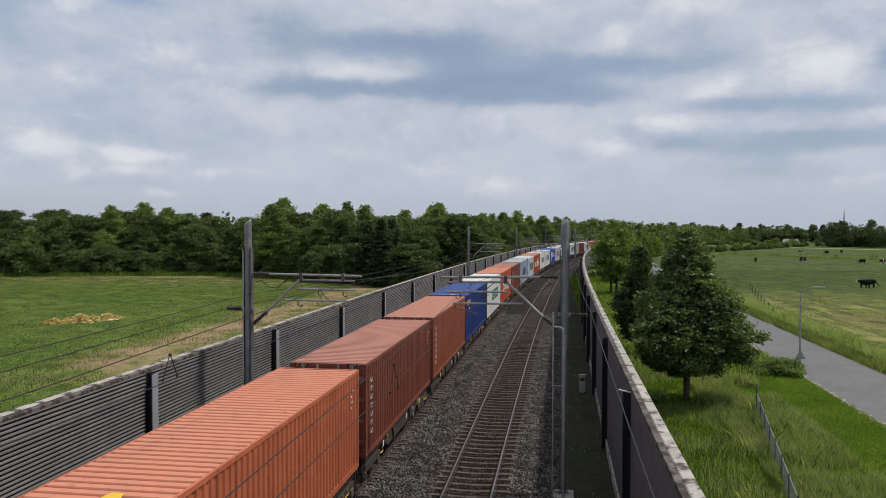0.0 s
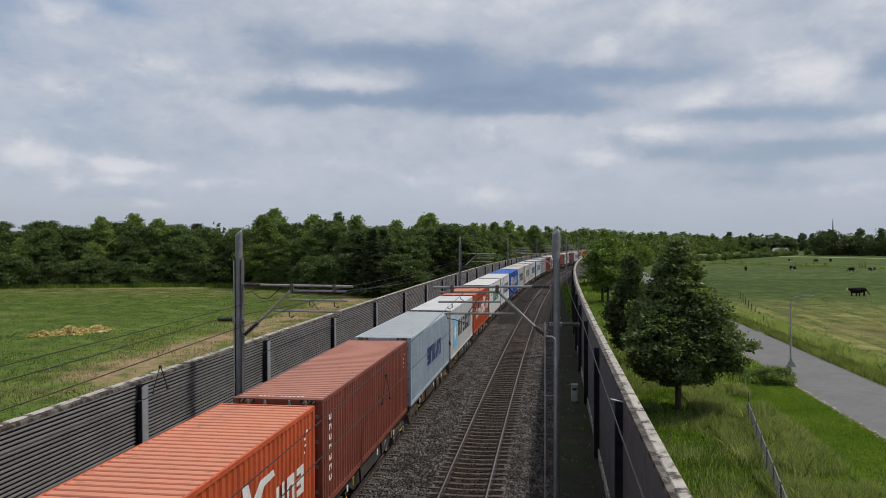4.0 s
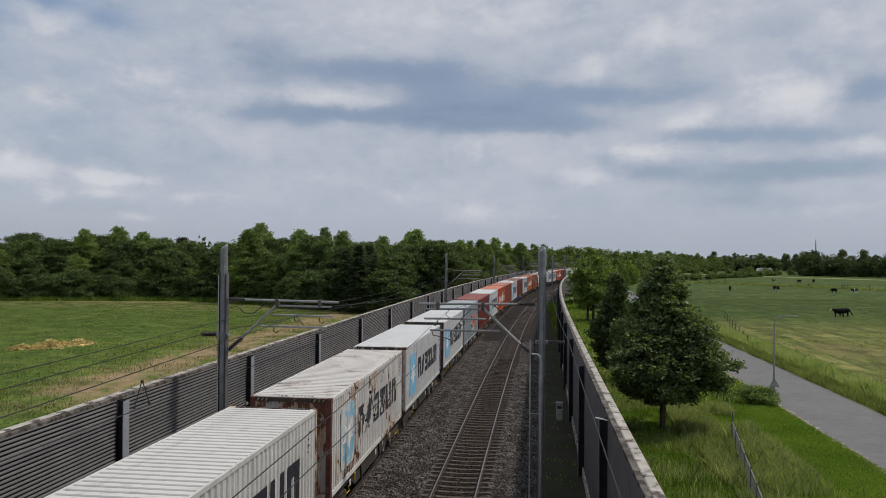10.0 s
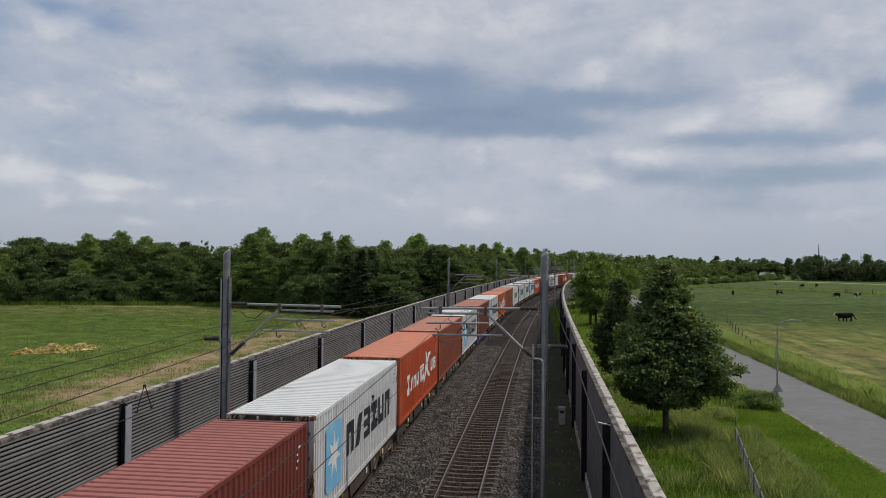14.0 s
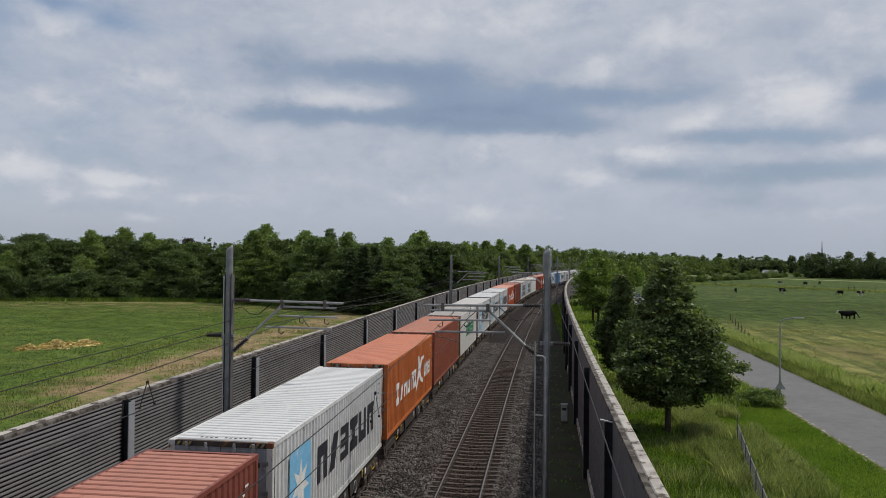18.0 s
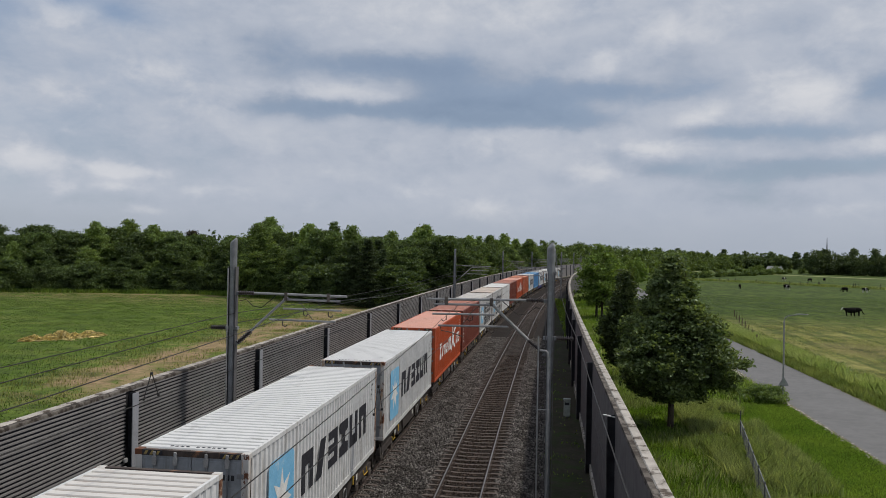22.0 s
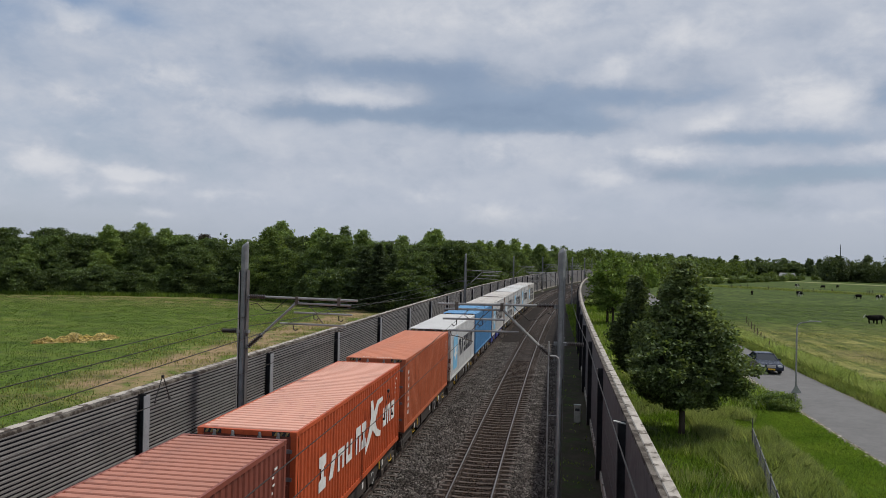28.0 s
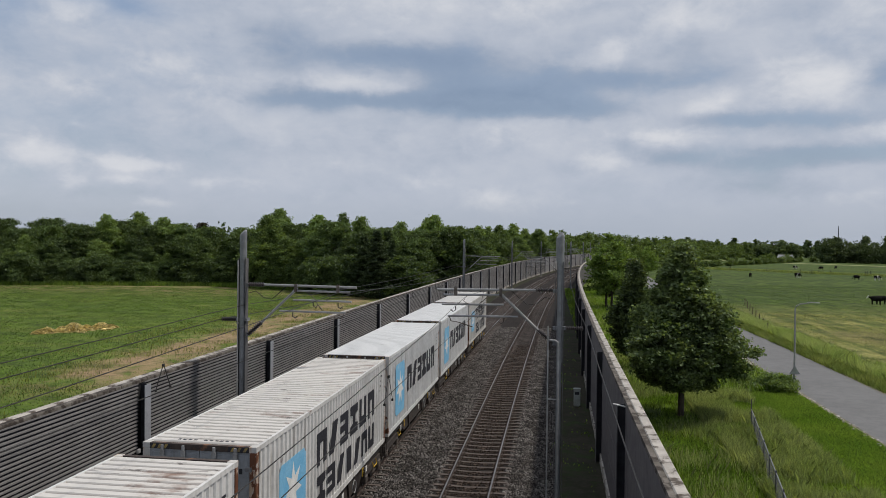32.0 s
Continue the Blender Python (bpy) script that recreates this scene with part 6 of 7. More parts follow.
# left wood: its front runs from the far left to the corner by the line; several rows deep
FRONT = [(-215, 84), (-150, 106), (-92, 127), (-62, 135), (-42, 128)]
for a, b in zip(FRONT, FRONT[1:]):
    d = math.hypot(b[0] - a[0], b[1] - a[1])
    nx, ny = -(b[1] - a[1]) / d, (b[0] - a[0]) / d
    for row, (gap, back, sc) in enumerate(((3.0, 0.5, 0.0), (3.0, 3.6, 0.96), (3.6, 8.5, 1.12), (4.0, 14, 1.18))):
        for i in range(max(1, int(d / gap))):
            f = (i + RNG.uniform(-0.3, 0.3) + 0.5) * gap / d
            x, y = a[0] + (b[0] - a[0]) * f + nx * (back + RNG.uniform(-1.2, 1.2)), a[1] + (b[1] - a[1]) * f + ny * (back + RNG.uniform(-1.2, 1.2))
            if row == 0:
                plant(W5, x, y, RNG.uniform(0.75, 1.3))
            else:
                kind = (W1, W1, W2, W2, W3, (W6 if i % 2 else W8) if row == 3 else W1, W2)[int(RNG.integers(0, 7))]
                low = 0.55 if row == 1 else 0.92
                plant(kind, x, y, sc * RNG.uniform(low, 1.06) * (0.86 if kind is W8 else 1.0))
# the corner of the wood by the line, with the conifers, then the belt along the left of the railway
for x, y, kind, sc in ((-46, 128, W1, 1.14), (-41, 131, W3, 1.08), (-37, 127, W2, 1.20), (-33, 130, W3, 1.06), (-30, 122, W2, 1.02), (-35, 119, W5, 1.2), (-31, 117, W5, 1.3), (-38, 121, W5, 1.2),
                       (-25.5, 110, W4, 0.80), (-28.5, 114, W4, 0.92), (-24.5, 116, W4, 0.86), (-22, 113, W5, 1.3), (-27, 124, W4, 1.02), (-21, 121, W2, 0.92), (-50, 130, W3, 1.08), (-37.5, 134, W7, 1.02), (-66, 143, W1, 1.08), (-71, 141, W2, 1.1), (-61, 145, W2, 1.1), (-76, 140, W1, 1.06)):
    plant(kind, x, y, sc)
for i in range(30):
    s = 122 + 5.6 * i
    for j, back in enumerate((17.5, 23, 30)):
        p = spot(s + RNG.uniform(-2, 2), -back - RNG.uniform(0, 3.5))
        kind = (W5, W1, W2, W3, W1, W2)[int(RNG.integers(0 if j == 0 else 1, 6))]
        plant(kind, p.x, p.y, RNG.uniform(0.98, 1.16))

# far woods, too distant to tell tree from tree
SHAPES = [crown_tips(60, f, h, 0.4, w, 0.3) for f, h, w in ((ovate, 11.0, 4.2), (dome, 10.0, 4.8), (ovate, 12.0, 3.8), (dome, 4.0, 3.0))]


def far_wood(name, places, size, count, material, label):
    """Many crowns as one mass of leaves; each place is x, y, scale and which outline."""
    out = []
    for x, y, sc, k in places:
        t = RNG.uniform(0, 2 * math.pi)
        p = clumps(SHAPES[k] * sc, 1.3 * sc, count, 0.6)
        c, n = math.cos(t), math.sin(t)
        out.append(np.column_stack([p[:, 0] * c - p[:, 1] * n + x, p[:, 0] * n + p[:, 1] * c + y, p[:, 2] + GROUND]))
    me = leaf_mesh(np.concatenate(out), size, material, 0.4, 1.3)
    return tagged(new(name, me), label, "wood", kind="stuff")


belt = []
for i in range(58):
    s = 292 + 5.8 * i
    for back in (17, 23, 30):
        p = spot(s + RNG.uniform(-2, 2), -back - RNG.uniform(0, 4))
        belt.append((p.x, p.y, RNG.uniform(0.88, 1.12), int(RNG.integers(0, 3))))
for i in range(70):
    s = 296 + 5.0 * i
    for back in (6.5, 12):
        p = spot(s + RNG.uniform(-2, 2), back + RNG.uniform(0, 4))
        belt.append((p.x, p.y, RNG.uniform(0.6, 0.9), int(RNG.integers(0, 3))))
far_wood("far_wood", belt, 0.62, 12, "leaf_mid", "mixed green trees along the far curve of the line")
far_wood("far_wood", [(40 + 4.0 * i + RNG.uniform(-2, 2), 585 - 1.0 * i + RNG.uniform(-12, 12), RNG.uniform(0.72, 0.95), int(RNG.integers(0, 3))) for i in range(150)], 0.75, 26, "leaf_far",
         "line of green trees beyond the cow meadow")
far_wood("far_wood", [(138 + 2.4 * i + RNG.uniform(-2, 2), 412 - 0.6 * i + RNG.uniform(-9, 9), RNG.uniform(0.98, 1.15), int(RNG.integers(0, 3))) for i in range(130)], 0.55, 32, "leaf_far",
         "dark wood at the far side of the meadow")
far_wood("far_wood", [(-60 + 9 * i + RNG.uniform(-4, 4), 760 + RNG.uniform(-20, 20), RNG.uniform(1.0, 1.3), int(RNG.integers(0, 3))) for i in range(110)], 1.2, 20, "leaf_far", "hazy woods on the horizon")
far_wood("far_wood", [(-560 + 8 * i + RNG.uniform(-3, 3), 250 + RNG.uniform(-10, 10), RNG.uniform(1.0, 1.3), int(RNG.integers(0, 3))) for i in range(66)], 0.9, 9, "leaf_shade", "woods behind the left meadow")
far_wood("far_hedge", [(48 + 6 * i, 455 - 1.6 * i + RNG.uniform(-5, 5), RNG.uniform(0.4, 0.95), 3) for i in range(60)], 0.5, 10, "leaf_mid", "low hedge beyond the cow meadow")
far_wood("far_hedge", [(20 + 3.2 * i + RNG.uniform(-1, 1), 235 + 5.5 * i + RNG.uniform(-4, 4), RNG.uniform(0.3, 0.75), 3) for i in range(34)], 0.35, 14, "leaf_mid", "bushes beside the far road")

# shrub by the lamp post
shrub = tree("roadside_shrub", "low green shrub at the foot of the lamp post", 0.85, 0.03, 1.15, dome, 170, 60, 0.06, "leaf_mid", 0.02, 0.24, 0.2, 0.25, 10)
shrub.matrix_world = pose(13.2, 47.0, GROUND)
shrub2 = copy_thing(shrub, pose(11.6, 48.2, GROUND, 0, 0, 70) @ Matrix.Scale(0.7, 4))


def blades(name, spots, tall, wide, material, label):
    """Grass: one bent blade (two triangles) for each spot."""
    n = len(spots)
    t = RNG.uniform(0, 2 * math.pi, n)
    h = tall * RNG.uniform(0.5, 1.3, n) if np.isscalar(tall) else tall
    side = np.stack([np.cos(t), np.sin(t), np.zeros(n)], 1) * wide * 0.5
    lean = np.stack([RNG.normal(0, 0.30, n) * h, RNG.normal(0, 0.30, n) * h, h], 1)
    foot = np.column_stack([spots, np.full(n, GROUND + 0.002)])
    mid = foot + lean * np.array([0.35, 0.35, 0.6])
    v = np.stack([foot - side, foot + side, mid + side * 0.7, foot + lean, mid - side * 0.7], 1).reshape(-1, 3)
    me = bpy.data.meshes.new(name)
    me.vertices.add(5 * n)
    me.vertices.foreach_set("co", v.ravel())
    me.loops.add(5 * n)
    me.loops.foreach_set("vertex_index", np.arange(5 * n))
    me.polygons.add(n)
    me.polygons.foreach_set("loop_start", np.arange(0, 5 * n, 5))
    me.polygons.foreach_set("loop_total", np.full(n, 5))
    me.update()
    me.validate()
    me.materials.append(MATS[material])
    return tagged(new(name, me), label, "grass", kind="stuff")


def off_strip(p):
    """Leave the dry strip along the left wall mostly bare."""
    keep = (p[:, 0] < -32 + RNG.normal(0, 1.2, len(p))) | (p[:, 0] > -22 + RNG.normal(0, 1.2, len(p))) | (p[:, 1] < 40) | (RNG.uniform(0, 1, len(p)) < 0.3)
    bare = (np.abs(p[:, 0] + 28 + RNG.normal(0, 0.5, len(p))) < 2.0) & (p[:, 1] > 42) & (RNG.uniform(0, 1, len(p)) < 0.85)
    return p[keep & ~bare]


def scatter(n, x0, x1, y0, y1, patch=0.0, scale=0.3):
    p = np.column_stack([RNG.uniform(x0, x1, n), RNG.uniform(y0, y1, n)])
    if patch:
        keep = [noise.noise(Vector((x * scale, y * scale, 3.0))) + RNG.uniform(-0.3, 0.3) > patch - 0.5 for x, y in p]
        p = p[np.array(keep)]
    return p


blades("rough_grass", scatter(170000, 2.35, 9.0, 12, 46, 0.25), 0.16, 0.024, "grass_blade", "rough green grass beside the noise wall")
blades("rough_grass", scatter(40000, 2.35, 9.0, 12, 46, 0.5, 0.8), 0.16, 0.03, "grass_dark", "dark tufts in the rough grass")
blades("seeding_grass", scatter(60000, 3.6, 9.2, 17, 62, 0.62, 0.30), 0.46, 0.017, "grass_seed", "tall seeding grass in pale clumps")
blades("short_grass", scatter(130000, 8.8, 14.1, 18, 46), 0.085, 0.020, "grass_blade", "short mown green grass by the road")
blades("short_grass", scatter(30000, 8.8, 14.1, 18, 46, 0.5, 0.9), 0.06, 0.028, "grass_dark", "darker tufts in the mown grass")
blades("seeding_grass", scatter(120000, 7.2, 10.8, 22, 44, 0.45, 0.45), 0.5, 0.017, "grass_seed", "tall seeding grass in pale clumps")
blades("rough_grass", scatter(60000, 2.4, 14.0, 46, 140, 0.4), 0.42, 0.04, "grass_blade", "long rough green grass beside the noise wall")
blades("seeding_grass", scatter(24000, 4.0, 14.0, 46, 120, 0.5, 0.2), 0.5, 0.03, "grass_seed", "tall seeding grass in pale clumps")
blades("verge_grass", scatter(90000, 20.3, 22.4, 28, 130, 0.3), 0.66, 0.024, "grass_seed", "tall pale grass on the road verge")
blades("verge_grass", scatter(80000, 19.12, 21.2, 28, 130, 0.2), 0.40, 0.026, "grass_verge", "tall green grass on the road verge")
blades("meadow_tufts", off_strip(scatter(240000, -150, -12.5, 24, 124, 0.25, 0.4)), 0.08, 0.06, "grass_dark", "dark grass tufts in the left meadow")
blades("meadow_tufts", off_strip(scatter(160000, -150, -12.5, 24, 124, 0.3, 0.3)), 0.07, 0.05, "grass_blade", "green grass tufts in the left meadow")
blades("cow_meadow_tufts", scatter(90000, 22.3, 75, 42, 170, 0.30, 0.22), 0.055, 0.05, "grass_dark", "dark grass tufts in the cow meadow")
blades("dry_swath", scatter(60000, 22.3, 60, 42, 100, 0.5, 0.14), 0.05, 0.045, "grass_straw", "dry mown grass in the cow meadow")
band = RNG.uniform(0, 1, 16000)
blades("tall_grass_band", np.column_stack([48 + 70 * band + RNG.normal(0, 0.8, 16000), 284 - 82 * band + RNG.normal(0, 1.3, 16000)]), 0.65, 0.13, "grass_seed", "band of tall pale grass across the cow meadow")
for i in range(26):
    f = RNG.uniform(0.15, 1.0)
    solid("meadow_post", Shape().tube([(49 + 70 * f, 281 - 82 * f, GROUND), (49 + 70 * f, 281 - 82 * f, GROUND + RNG.uniform(1.0, 1.5))], 0.09, 6), "bark", "weathered post in the band of tall grass", "fence post", "meadow posts")
blades("dry_tufts", scatter(34000, -36, -22, 24, 118, 0.6, 0.25), 0.20, 0.04, "grass_straw", "dry grass along the noise wall")
blades("wood_edge_grass", np.array([(x, y) for x, y in ((a[0] + (b[0] - a[0]) * f + RNG.normal(0, 1.0), a[1] + (b[1] - a[1]) * f - 3.0 + RNG.normal(0, 1.0))
                                    for a, b in zip(FRONT, FRONT[1:]) for f in RNG.uniform(0, 1, 5000))]), 0.7, 0.09, "grass_blade", "tall grass along the foot of the wood")
weeds = scatter(5000, -0.3, 1.8, 15, 70, 0.85, 0.8)
blades("track_weeds", weeds, 0.10, 0.04, "grass_blade", "small weeds in the shaded soil strip")

# heap of cut hay in the left meadow
heap = thing("hay_heap", "flat straw-coloured heap of cut hay in the meadow", "hay heap")
pts = []
for _ in range(9000):
    f = RNG.uniform(0, 1)
    w = math.sin(math.pi * f) ** 0.5 * (1 + 0.35 * math.sin(17 * f) + 0.2 * math.sin(41 * f + 1))
    u = RNG.normal(0, 0.45)
    pts.append((-44.9 + 4.2 * f - u * 0.85 * w, 60.8 + 6.3 * f + u * 0.55 * w, GROUND + max(0.02, 0.46 * w * math.exp(-u * u * 1.5) * RNG.uniform(0.3, 1.1))))
part("hay", leaf_mesh(np.array(pts), 0.14, "hay", 0.6, 2.6), "hay", heap)
body = Shape()
ring = []
for f in (0.0, 0.12, 0.35, 0.65, 0.88, 1.0):
    w = max(0.05, math.sin(math.pi * min(0.99, max(0.01, f))) ** 0.5)
    cx, cy = -44.9 + 4.2 * f, 60.8 + 6.3 * f
    ring.append([(cx + 0.75 * w * k * 0.83, cy - 0.75 * w * k * 0.55, GROUND - 0.05 + 0.34 * w * zz) for k, zz in ((-1, 0), (-0.6, 0.7), (0, 1), (0.6, 0.7), (1, 0))])
part("mound", body.rings(ring), "hay", heap)

# ---- roadside ----
lamp = thing("street_lamp", "slim grey street lamp with curved arm and warning sign", "street lamp", at=pose(14.15, 46.8, GROUND))
part("pole", Shape().tube([(0, 0, 0), (0, 0, 1.0), (0, 0, 4.75), (0.05, -0.01, 4.95), (0.25, -0.05, 5.08), (0.7, -0.2, 5.16)], [0.06, 0.055, 0.042, 0.038, 0.034, 0.03], 10), "tube_grey", lamp)
part("lamp_head", Shape().rings([[(0.62 + a * 0.62 * 0.95 + y * 0.3 * w, -0.18 - a * 0.2 + y * w, 5.17 + 0.05 * z) for y, z in ((-0.1, 0), (0.1, 0), (0.08, 1), (-0.08, 1))] for a, w in ((0, 0.5), (0.2, 1.0), (0.8, 1.0), (1.0, 0.5))]),
     "tube_grey", lamp, "flat grey lantern")
sign = part("warning_sign", Shape().prism([(-0.30, 0.98), (0.30, 0.98), (0.0, 1.50)], "y", -0.075, -0.060), "galvanised", lamp, "grey back of a triangular sign")
part("sign_rim", Shape().prism([(-0.27, 1.0), (0.27, 1.0), (0.0, 1.46)], "y", -0.082, -0.076), "box_grey", sign)

fence = thing("wire_fence", "low chain-link fence with slim grey posts in tall grass", "fence")
a, b = Vector((6.72, 22.2, 0)), Vector((9.12, 36.2, 0))
for i in range(8):
    p = a + (b - a) * (i / 7)
    tall = 1.45 if i == 7 else 1.08
    part("fence_post", Shape().tube([(p.x, p.y, GROUND), (p.x, p.y, GROUND + tall), (p.x, p.y, GROUND + tall + 0.02)], [0.028, 0.028, 0.012], 8), "fence_steel", fence)
    if i in (0, 3, 6):
        part("brace", Shape().tube([(p.x + 0.42, p.y + 0.1, GROUND), (p.x + 0.03, p.y + 0.01, GROUND + 0.92)], 0.018, 6), "fence_steel", fence)
part("fence_rail", Shape().tube([(a.x, a.y, GROUND + 1.0), (b.x, b.y, GROUND + 1.0)], 0.022, 8), "galvanised", fence, "pale top tube")
link, run = Shape(), (b - a).length
for i in range(int(run / 0.12)):
    for k in (-1, 1):
        f0 = (0.12 * i + 0.06) / run
        f1 = f0 + k * 0.96 / run
        if 0 <= f1 <= 1:
            p, q = a + (b - a) * f0, a + (b - a) * f1
            link.tube([(p.x, p.y, GROUND + 0.02), (q.x, q.y, GROUND + 0.98)], 0.0035, 3, False)
tagged(part("chain_link", link, "fence_steel", fence, "thin grey wire mesh"), kind="stuff")

surface("post_wood", (0.16, 0.12, 0.085), (0.10, 0.08, 0.06), 5.0, 0.9, bump=0.5)
for i in range(8):
    y = 78 + 4.9 * i
    x = 19.6 + max(0, (y - 70)) * 0.18
    solid("pasture_post", Shape().tube([(x, y, GROUND), (x + 0.02, y, GROUND + 0.85), (x + 0.02, y, GROUND + 0.95)], [0.06, 0.055, 0.03], 7), "post_wood",
          "weathered wooden pasture post in tall grass", "fence post", "pasture posts")

# ---- cows ----
surface("cow_black", (0.012, 0.011, 0.010), None, 4.0, 0.9, gloss=0.08)
surface("cow_white", (0.62, 0.60, 0.55), None, 4.0, 0.7)


def cow(label, x, y, turn, lying, patch, pale_head=False, raised=False, group="cows in the meadow"):
    """A dairy cow of rounded parts, standing to graze or lying."""
    c = thing("cow", label, "cow", group, at=pose(x, y, GROUND, 0, 0, turn))
    d = -0.62 if lying else 0.0
    def barrel(stations, sides=12):
        return Shape().rings([[(px, cy + ry * math.cos(t), cz + rz * math.sin(t)) for t in (2 * math.pi * k / sides for k in range(sides))] for px, cy, cz, ry, rz in stations])
    part("body", barrel([(-0.85, 0, 1.08 + d, 0.10, 0.14), (-0.78, 0, 1.05 + d, 0.26, 0.32), (-0.5, 0, 1.0 + d, 0.36, 0.42), (0.0, 0, 0.97 + d, 0.40, 0.46), (0.45, 0, 1.02 + d, 0.34, 0.42),
                         (0.75, 0, 1.05 + d, 0.24, 0.33), (0.86, 0, 1.08 + d, 0.12, 0.2)]), "cow_black", c, smooth=True)
    low = 0.5 if not lying else 0.1
    hz = 1.28 if raised else 0.50 if not lying else 0.85
    part("neck", barrel([(0.70, 0, 1.12 + d, 0.16, 0.22), (0.98, 0, 0.98 + d + (0.12 if lying else 0.2 if raised else 0), 0.13, 0.18), (1.2, 0, hz + 0.08, 0.10, 0.12)]), "cow_black", c, smooth=True)
    head = part("head", barrel([(1.12, 0, hz + 0.14, 0.09, 0.11), (1.26, 0, hz + 0.02, 0.11, 0.13), (1.42, 0, hz - 0.18, 0.08, 0.09), (1.5, 0, hz - 0.26, 0.06, 0.06)]), "cow_white" if patch or pale_head else "cow_black", c, smooth=True)
    for s in (-1, 1):
        part("ear", Shape().rings([[(1.16, s * 0.09, hz + 0.14), (1.2, s * 0.09, hz + 0.08), (1.18, s * 0.10, hz + 0.17)], [(1.14, s * 0.24, hz + 0.16), (1.15, s * 0.24, hz + 0.14), (1.15, s * 0.24, hz + 0.17)]]), "cow_black", head)
    for px in (-0.62, 0.58):
        for s in (-0.2, 0.2):
            if lying:
                part("leg", Shape().tube([(px, s * 1.5, 0.18), (px + 0.35, s * 2.0, 0.08)], [0.11, 0.05], 8), "cow_white", c)
            else:
                part("leg", Shape().tube([(px, s, 0.85), (px + 0.02, s, 0.42), (px - 0.02, s, 0.0)], [0.13, 0.07, 0.06], 8), "cow_white" if patch else "cow_black", c)
    part("tail", Shape().tube([(-0.84, 0, 1.2 + d), (-0.95, 0, 1.05 + d), (-0.94, 0, 0.55 + max(d, -0.4))], [0.04, 0.03, 0.05], 6), "cow_black", c)
    if patch:
        part("white_patch", barrel([(-0.12, 0, 0.97 + d, 0.402, 0.463), (0.0, 0, 0.97 + d, 0.409, 0.470), (0.14, 0, 0.98 + d, 0.396, 0.458)]), "cow_white", c, "white belt", smooth=True)
    c.scale = (0.86, 0.86, 0.86)
    return c


walking_cow = cow("black cow with white head standing in the meadow", 44.0, 119.2, 172, False, False, True, True)
grazing_cow = cow("black cow grazing close behind another one", 46.0, 119.6, -6, False, False)
cow("black cow grazing in the meadow", 52.4, 211.0, 260, False, False)
cow("black cow grazing in the meadow", 66.0, 217.0, 10, False, False)
cow("black and white cow grazing in the meadow", 64.2, 210.0, 100, False, True)
cow("black cow grazing in the meadow", 76.4, 204.5, 190, False, False)
cow("black and white cow grazing in the meadow", 81.0, 204.0, 10, False, True)
for x, y, t, w in ((88, 292, 20, True), (95, 286, 200, False), (103, 295, 90, False)):
    cow("small distant cow grazing in the meadow", x, y, t, False, w)

# ---- far buildings ----
surface("far_slate", (0.16, 0.165, 0.18), None, 1.0, 0.8)
surface("far_brick", (0.22, 0.11, 0.075), (0.17, 0.09, 0.06), 1.0, 0.9)
surface("far_roof", (0.26, 0.26, 0.27), None, 1.0, 0.7)
church = thing("church_spire", "thin dark church spire above far woods", "church", at=pose(493, 1402, GROUND))
part("tower", Shape().box(-1.8, -1.8, 0, 1.8, 1.8, 19), "far_slate", church)
part("spire", Shape().rings([[(-1.8, -1.8, 19), (1.8, -1.8, 19), (1.8, 1.8, 19), (-1.8, 1.8, 19)], [(-0.8, -0.8, 25), (0.8, -0.8, 25), (0.8, 0.8, 25), (-0.8, 0.8, 25)], [(-0.3, -0.3, 44), (0.3, -0.3, 44), (0.3, 0.3, 44), (-0.3, 0.3, 44)]]), "far_slate", church)
barn = thing("farm_shed", "low farm shed with pale pitched roof", "shed", at=pose(131.2, 452.7, GROUND, 0, 0, 60))
part("wall", Shape().box(-2.6, -3.5, 0, 2.6, 3.5, 1.7), "far_brick", barn)
part("roof", Shape().prism([(-3.0, 1.65), (3.0, 1.65), (0, 3.4)], "y", -3.8, 3.8), "far_roof", barn)
part("door", Shape().box(-1.0, -3.58, 0, 1.0, -3.5, 1.6), "far_slate", barn)
lane = [(40, 505), (91.7, 425.3), (113.1, 387.7), (148.9, 339.7), (210, 275), (330, 170)]
far_path = Shape().add([(x + d * 0.8, y + d, GROUND + 0.02) for x, y in lane for d in (-4.0, 4.0)], [(2 * i, 2 * i + 2, 2 * i + 3, 2 * i + 1) for i in range(len(lane) - 1)])
solid("far_track", far_path, "dry_hay", "pale dry mown strip across the far meadow", "grass strip", kind="structure")

# ---- the car ----
surface("car_paint", (0.016, 0.024, 0.045), None, 3.0, 0.22, metal=0.4, gloss=0.6)
surface("car_glass", (0.02, 0.024, 0.028), None, 3.0, 0.06, gloss=0.9)
surface("car_rubber", (0.02, 0.02, 0.02), None, 3.0, 0.9)
surface("car_chrome", (0.6, 0.6, 0.62), None, 3.0, 0.2, metal=1.0)
surface("car_lens", (0.62, 0.64, 0.66), None, 3.0, 0.15, gloss=0.8)


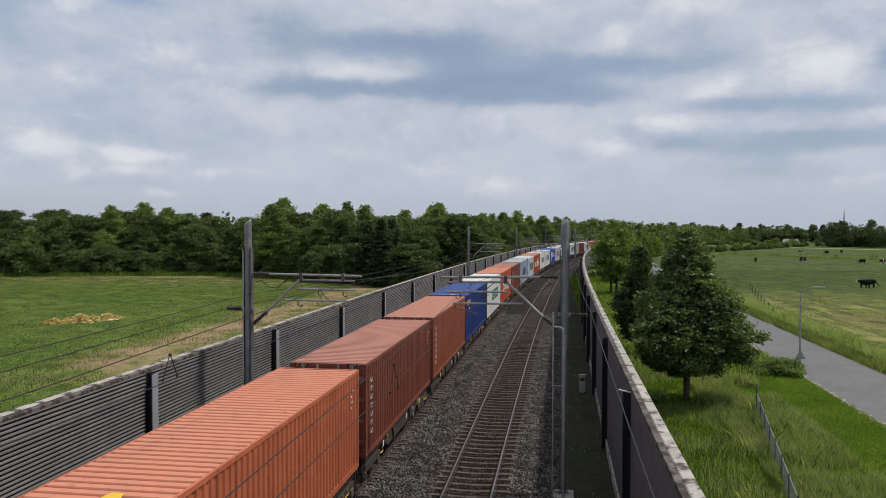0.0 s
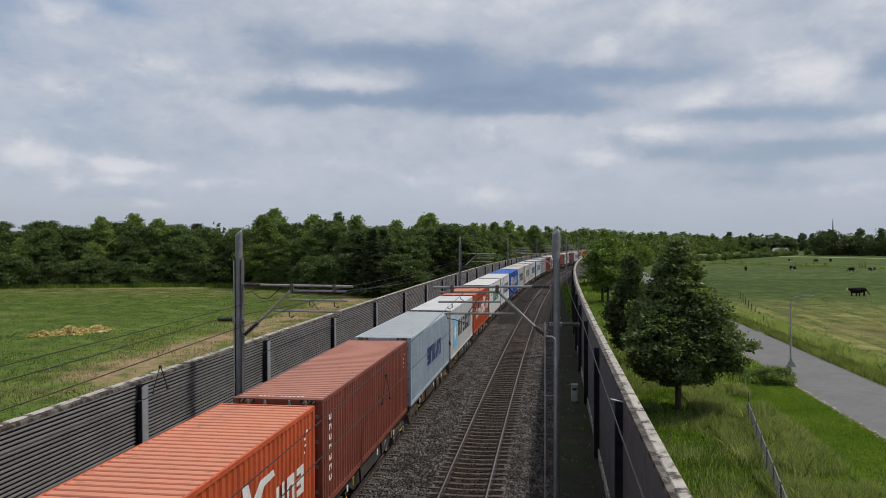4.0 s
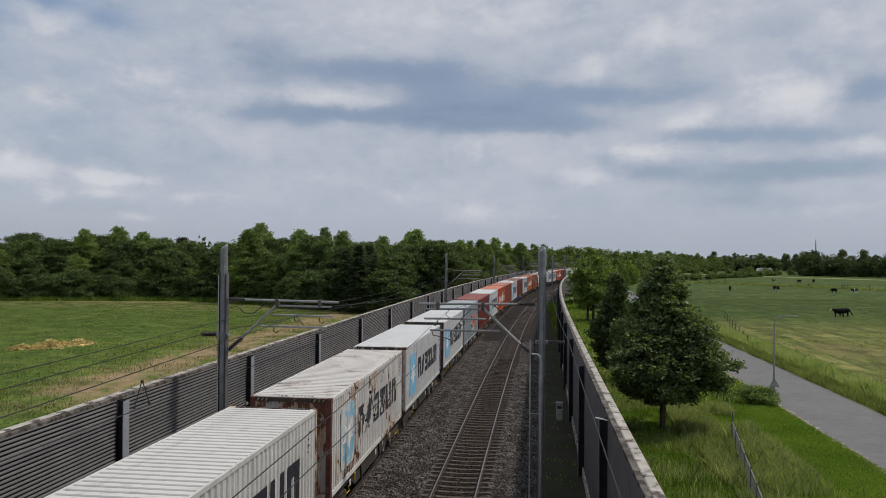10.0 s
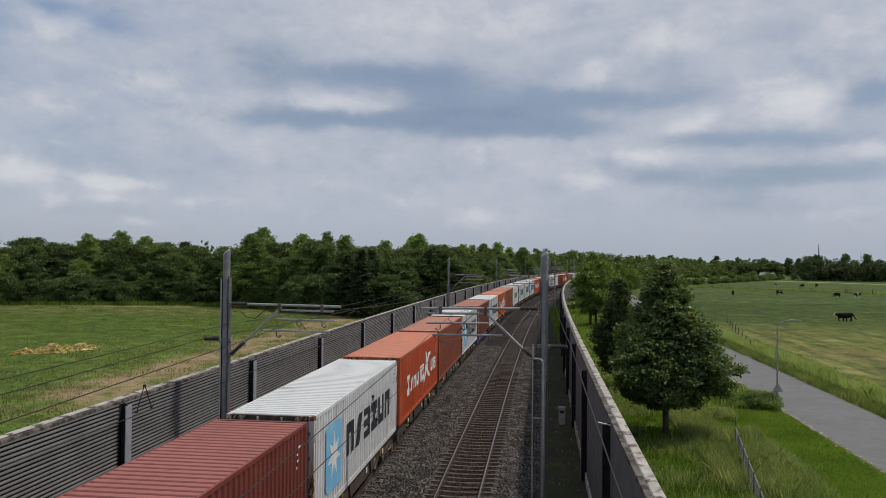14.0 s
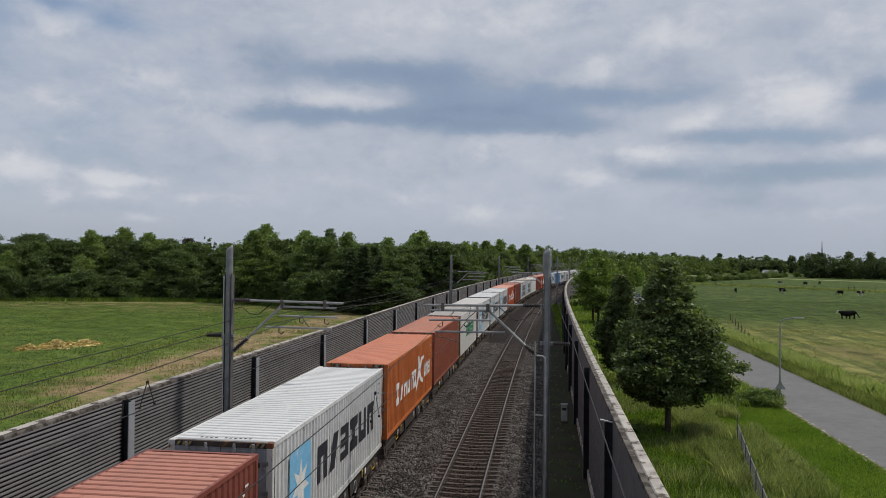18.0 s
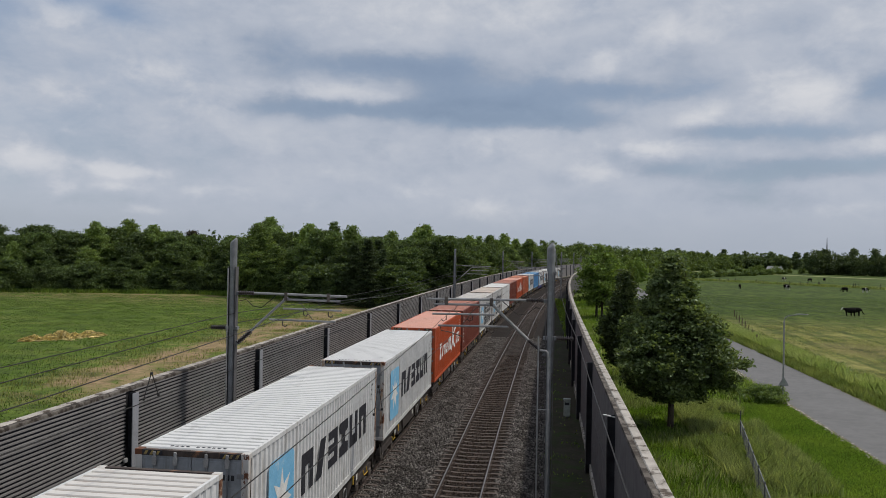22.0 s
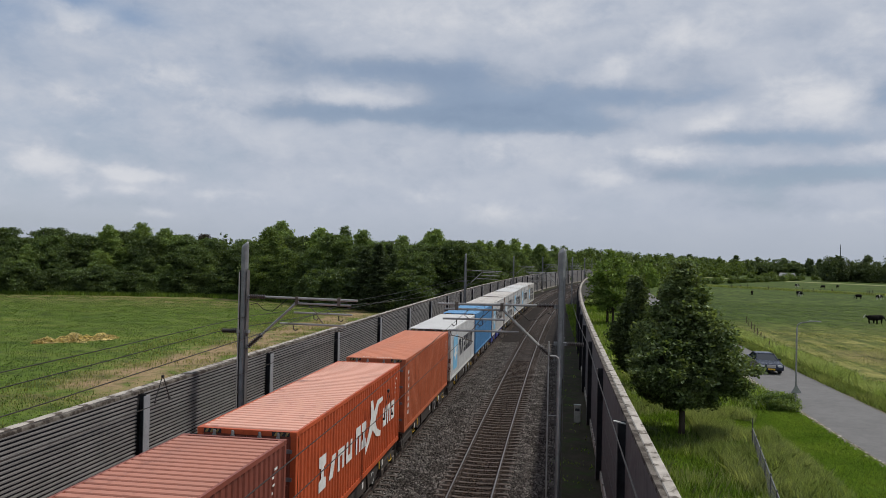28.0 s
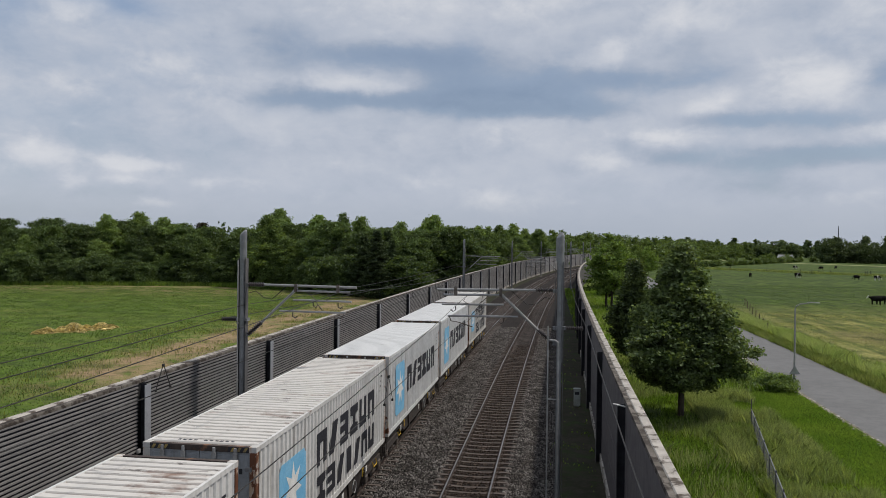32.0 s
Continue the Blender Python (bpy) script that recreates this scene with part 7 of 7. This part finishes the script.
def sedan():
    """A dark saloon that faces -y, its base on the road at its middle."""
    c = thing("car", "dark blue-grey saloon car driving on the road", "car")
    prof = [(-2.22, 0.32), (-2.24, 0.58), (-2.12, 0.74), (-1.05, 0.92), (2.05, 0.98), (2.24, 0.90), (2.26, 0.45), (2.16, 0.28), (1.75, 0.25), (-1.75, 0.25)]
    rings = []
    for x, k, dz in ((-0.86, 0.94, 0.03), (-0.885, 1.0, 0.0), (-0.80, 1.0, -0.03), (0.80, 1.0, -0.03), (0.885, 1.0, 0.0), (0.86, 0.94, 0.03)):
        rings.append([(x, y * k, z - (dz if z > 0.6 else -dz)) for y, z in prof])
    body = part("body", Shape().rings(rings), "car_paint", c)
    def cabin(w0, w1, inset, zt):
        low = [(-w0, -1.05 + inset, 0.90), (w0, -1.05 + inset, 0.90), (w0, 1.55 - inset, 0.94), (-w0, 1.55 - inset, 0.94)]
        top = [(-w1, -0.30 + inset, zt), (w1, -0.30 + inset, zt), (w1, 0.85 - inset, zt), (-w1, 0.85 - inset, zt)]
        return Shape().rings([low, top])
    part("windscreen_and_windows", cabin(0.80, 0.61, 0.0, 1.36), "car_glass", c, "dark glass")
    part("roof", Shape().rings([[(-0.63, -0.34, 1.355), (0.63, -0.34, 1.355), (0.63, 0.90, 1.355), (-0.63, 0.90, 1.355)], [(-0.52, -0.2, 1.42), (0.52, -0.2, 1.42), (0.52, 0.75, 1.42), (-0.52, 0.75, 1.42)]]), "car_paint", c)
    for s in (-1, 1):
        for pts in ([(s * 0.82, -1.08, 0.90), (s * 0.62, -0.32, 1.37)], [(s * 0.82, 0.25, 0.92), (s * 0.63, 0.25, 1.37)], [(s * 0.82, 1.56, 0.95), (s * 0.62, 0.88, 1.37)]):
            part("pillar", Shape().tube(pts, 0.035, 6), "car_paint", c)
        part("headlight", Shape().bevelled(s * 0.62 - 0.17, -2.235, 0.56, s * 0.62 + 0.17, -2.13, 0.72, 0.02), "car_lens", c, "clear headlight")
        part("mirror", Shape().bevelled(s * 0.97 - 0.10, -0.78, 0.92, s * 0.97 + 0.10, -0.66, 1.05, 0.025), "car_paint", c)
        part("tail_light", Shape().bevelled(s * 0.66 - 0.16, 2.2, 0.62, s * 0.66 + 0.16, 2.27, 0.82, 0.015), "red_box", c)
        for y in (-1.38, 1.38):
            w = part("wheel", Shape().tube([(s * 0.70, y, 0.31), (s * 0.895, y, 0.31)], 0.31, 20), "car_rubber", c, "black tyre")
            part("rim", Shape().tube([(s * 0.88, y, 0.31), (s * 0.905, y, 0.31)], 0.2, 14), "car_chrome", w)
    part("grille", Shape().bevelled(-0.33, -2.25, 0.50, 0.33, -2.16, 0.74, 0.02), "car_chrome", c, "chrome grille")
    part("bumper", Shape().bevelled(-0.86, -2.30, 0.32, 0.86, -2.08, 0.50, 0.04), "car_paint", c)
    part("number_plate", Shape().box(-0.26, -2.315, 0.36, 0.26, -2.303, 0.47), "ink_yellow", c, "plain yellow plate")
    return c


car = sedan()


def carriage(s, z):
    """The pose of a vehicle whose near end is at s, its far end on the line too."""
    a, b = spot(s, TRACK_L, z), spot(s + LENGTH, TRACK_L, z)
    d = b - a
    return pose(a.x, a.y, a.z, 0, 0, math.degrees(math.atan2(-d.x, d.y)))


def road_x(y):
    for (y0, x0, _), (y1, x1, _) in zip(ROAD, ROAD[1:]):
        if y <= y1:
            return x0 + (x1 - x0) * (y - y0) / (y1 - y0)
    return ROAD[-1][1]


def motions():
    rows = []
    for t in [2.0 * i for i in range(17)]:
        y = 68.0 - 9.9 * (t - 27.5)
        dx = road_x(y + 4) - road_x(y - 4)
        rows.append((t, pose(road_x(y) - 0.25, y, GROUND + 0.032, 0, 0, -math.degrees(math.atan2(dx, 8)))))
    walk(car, rows)
    for ob, dx, y, turn in ((walking_cow, 0.25, 119.2, 172), (grazing_cow, 1.35, 120.3, -6)):
        walk(ob, [(t, pose(x + dx, y, GROUND, 0, 0, turn)) for t, x in ((0, 44.7), (9, 45.0), (23, 45.1), (28, 46.3), (32, 47.0))])
    for ob, start, z in MOVING:
        walk(ob, [(t, carriage(start - SPEED * t, z)) for t in [0.0] + [2.0 * i for i in range(1, 16)] + [32.0]])


motions()
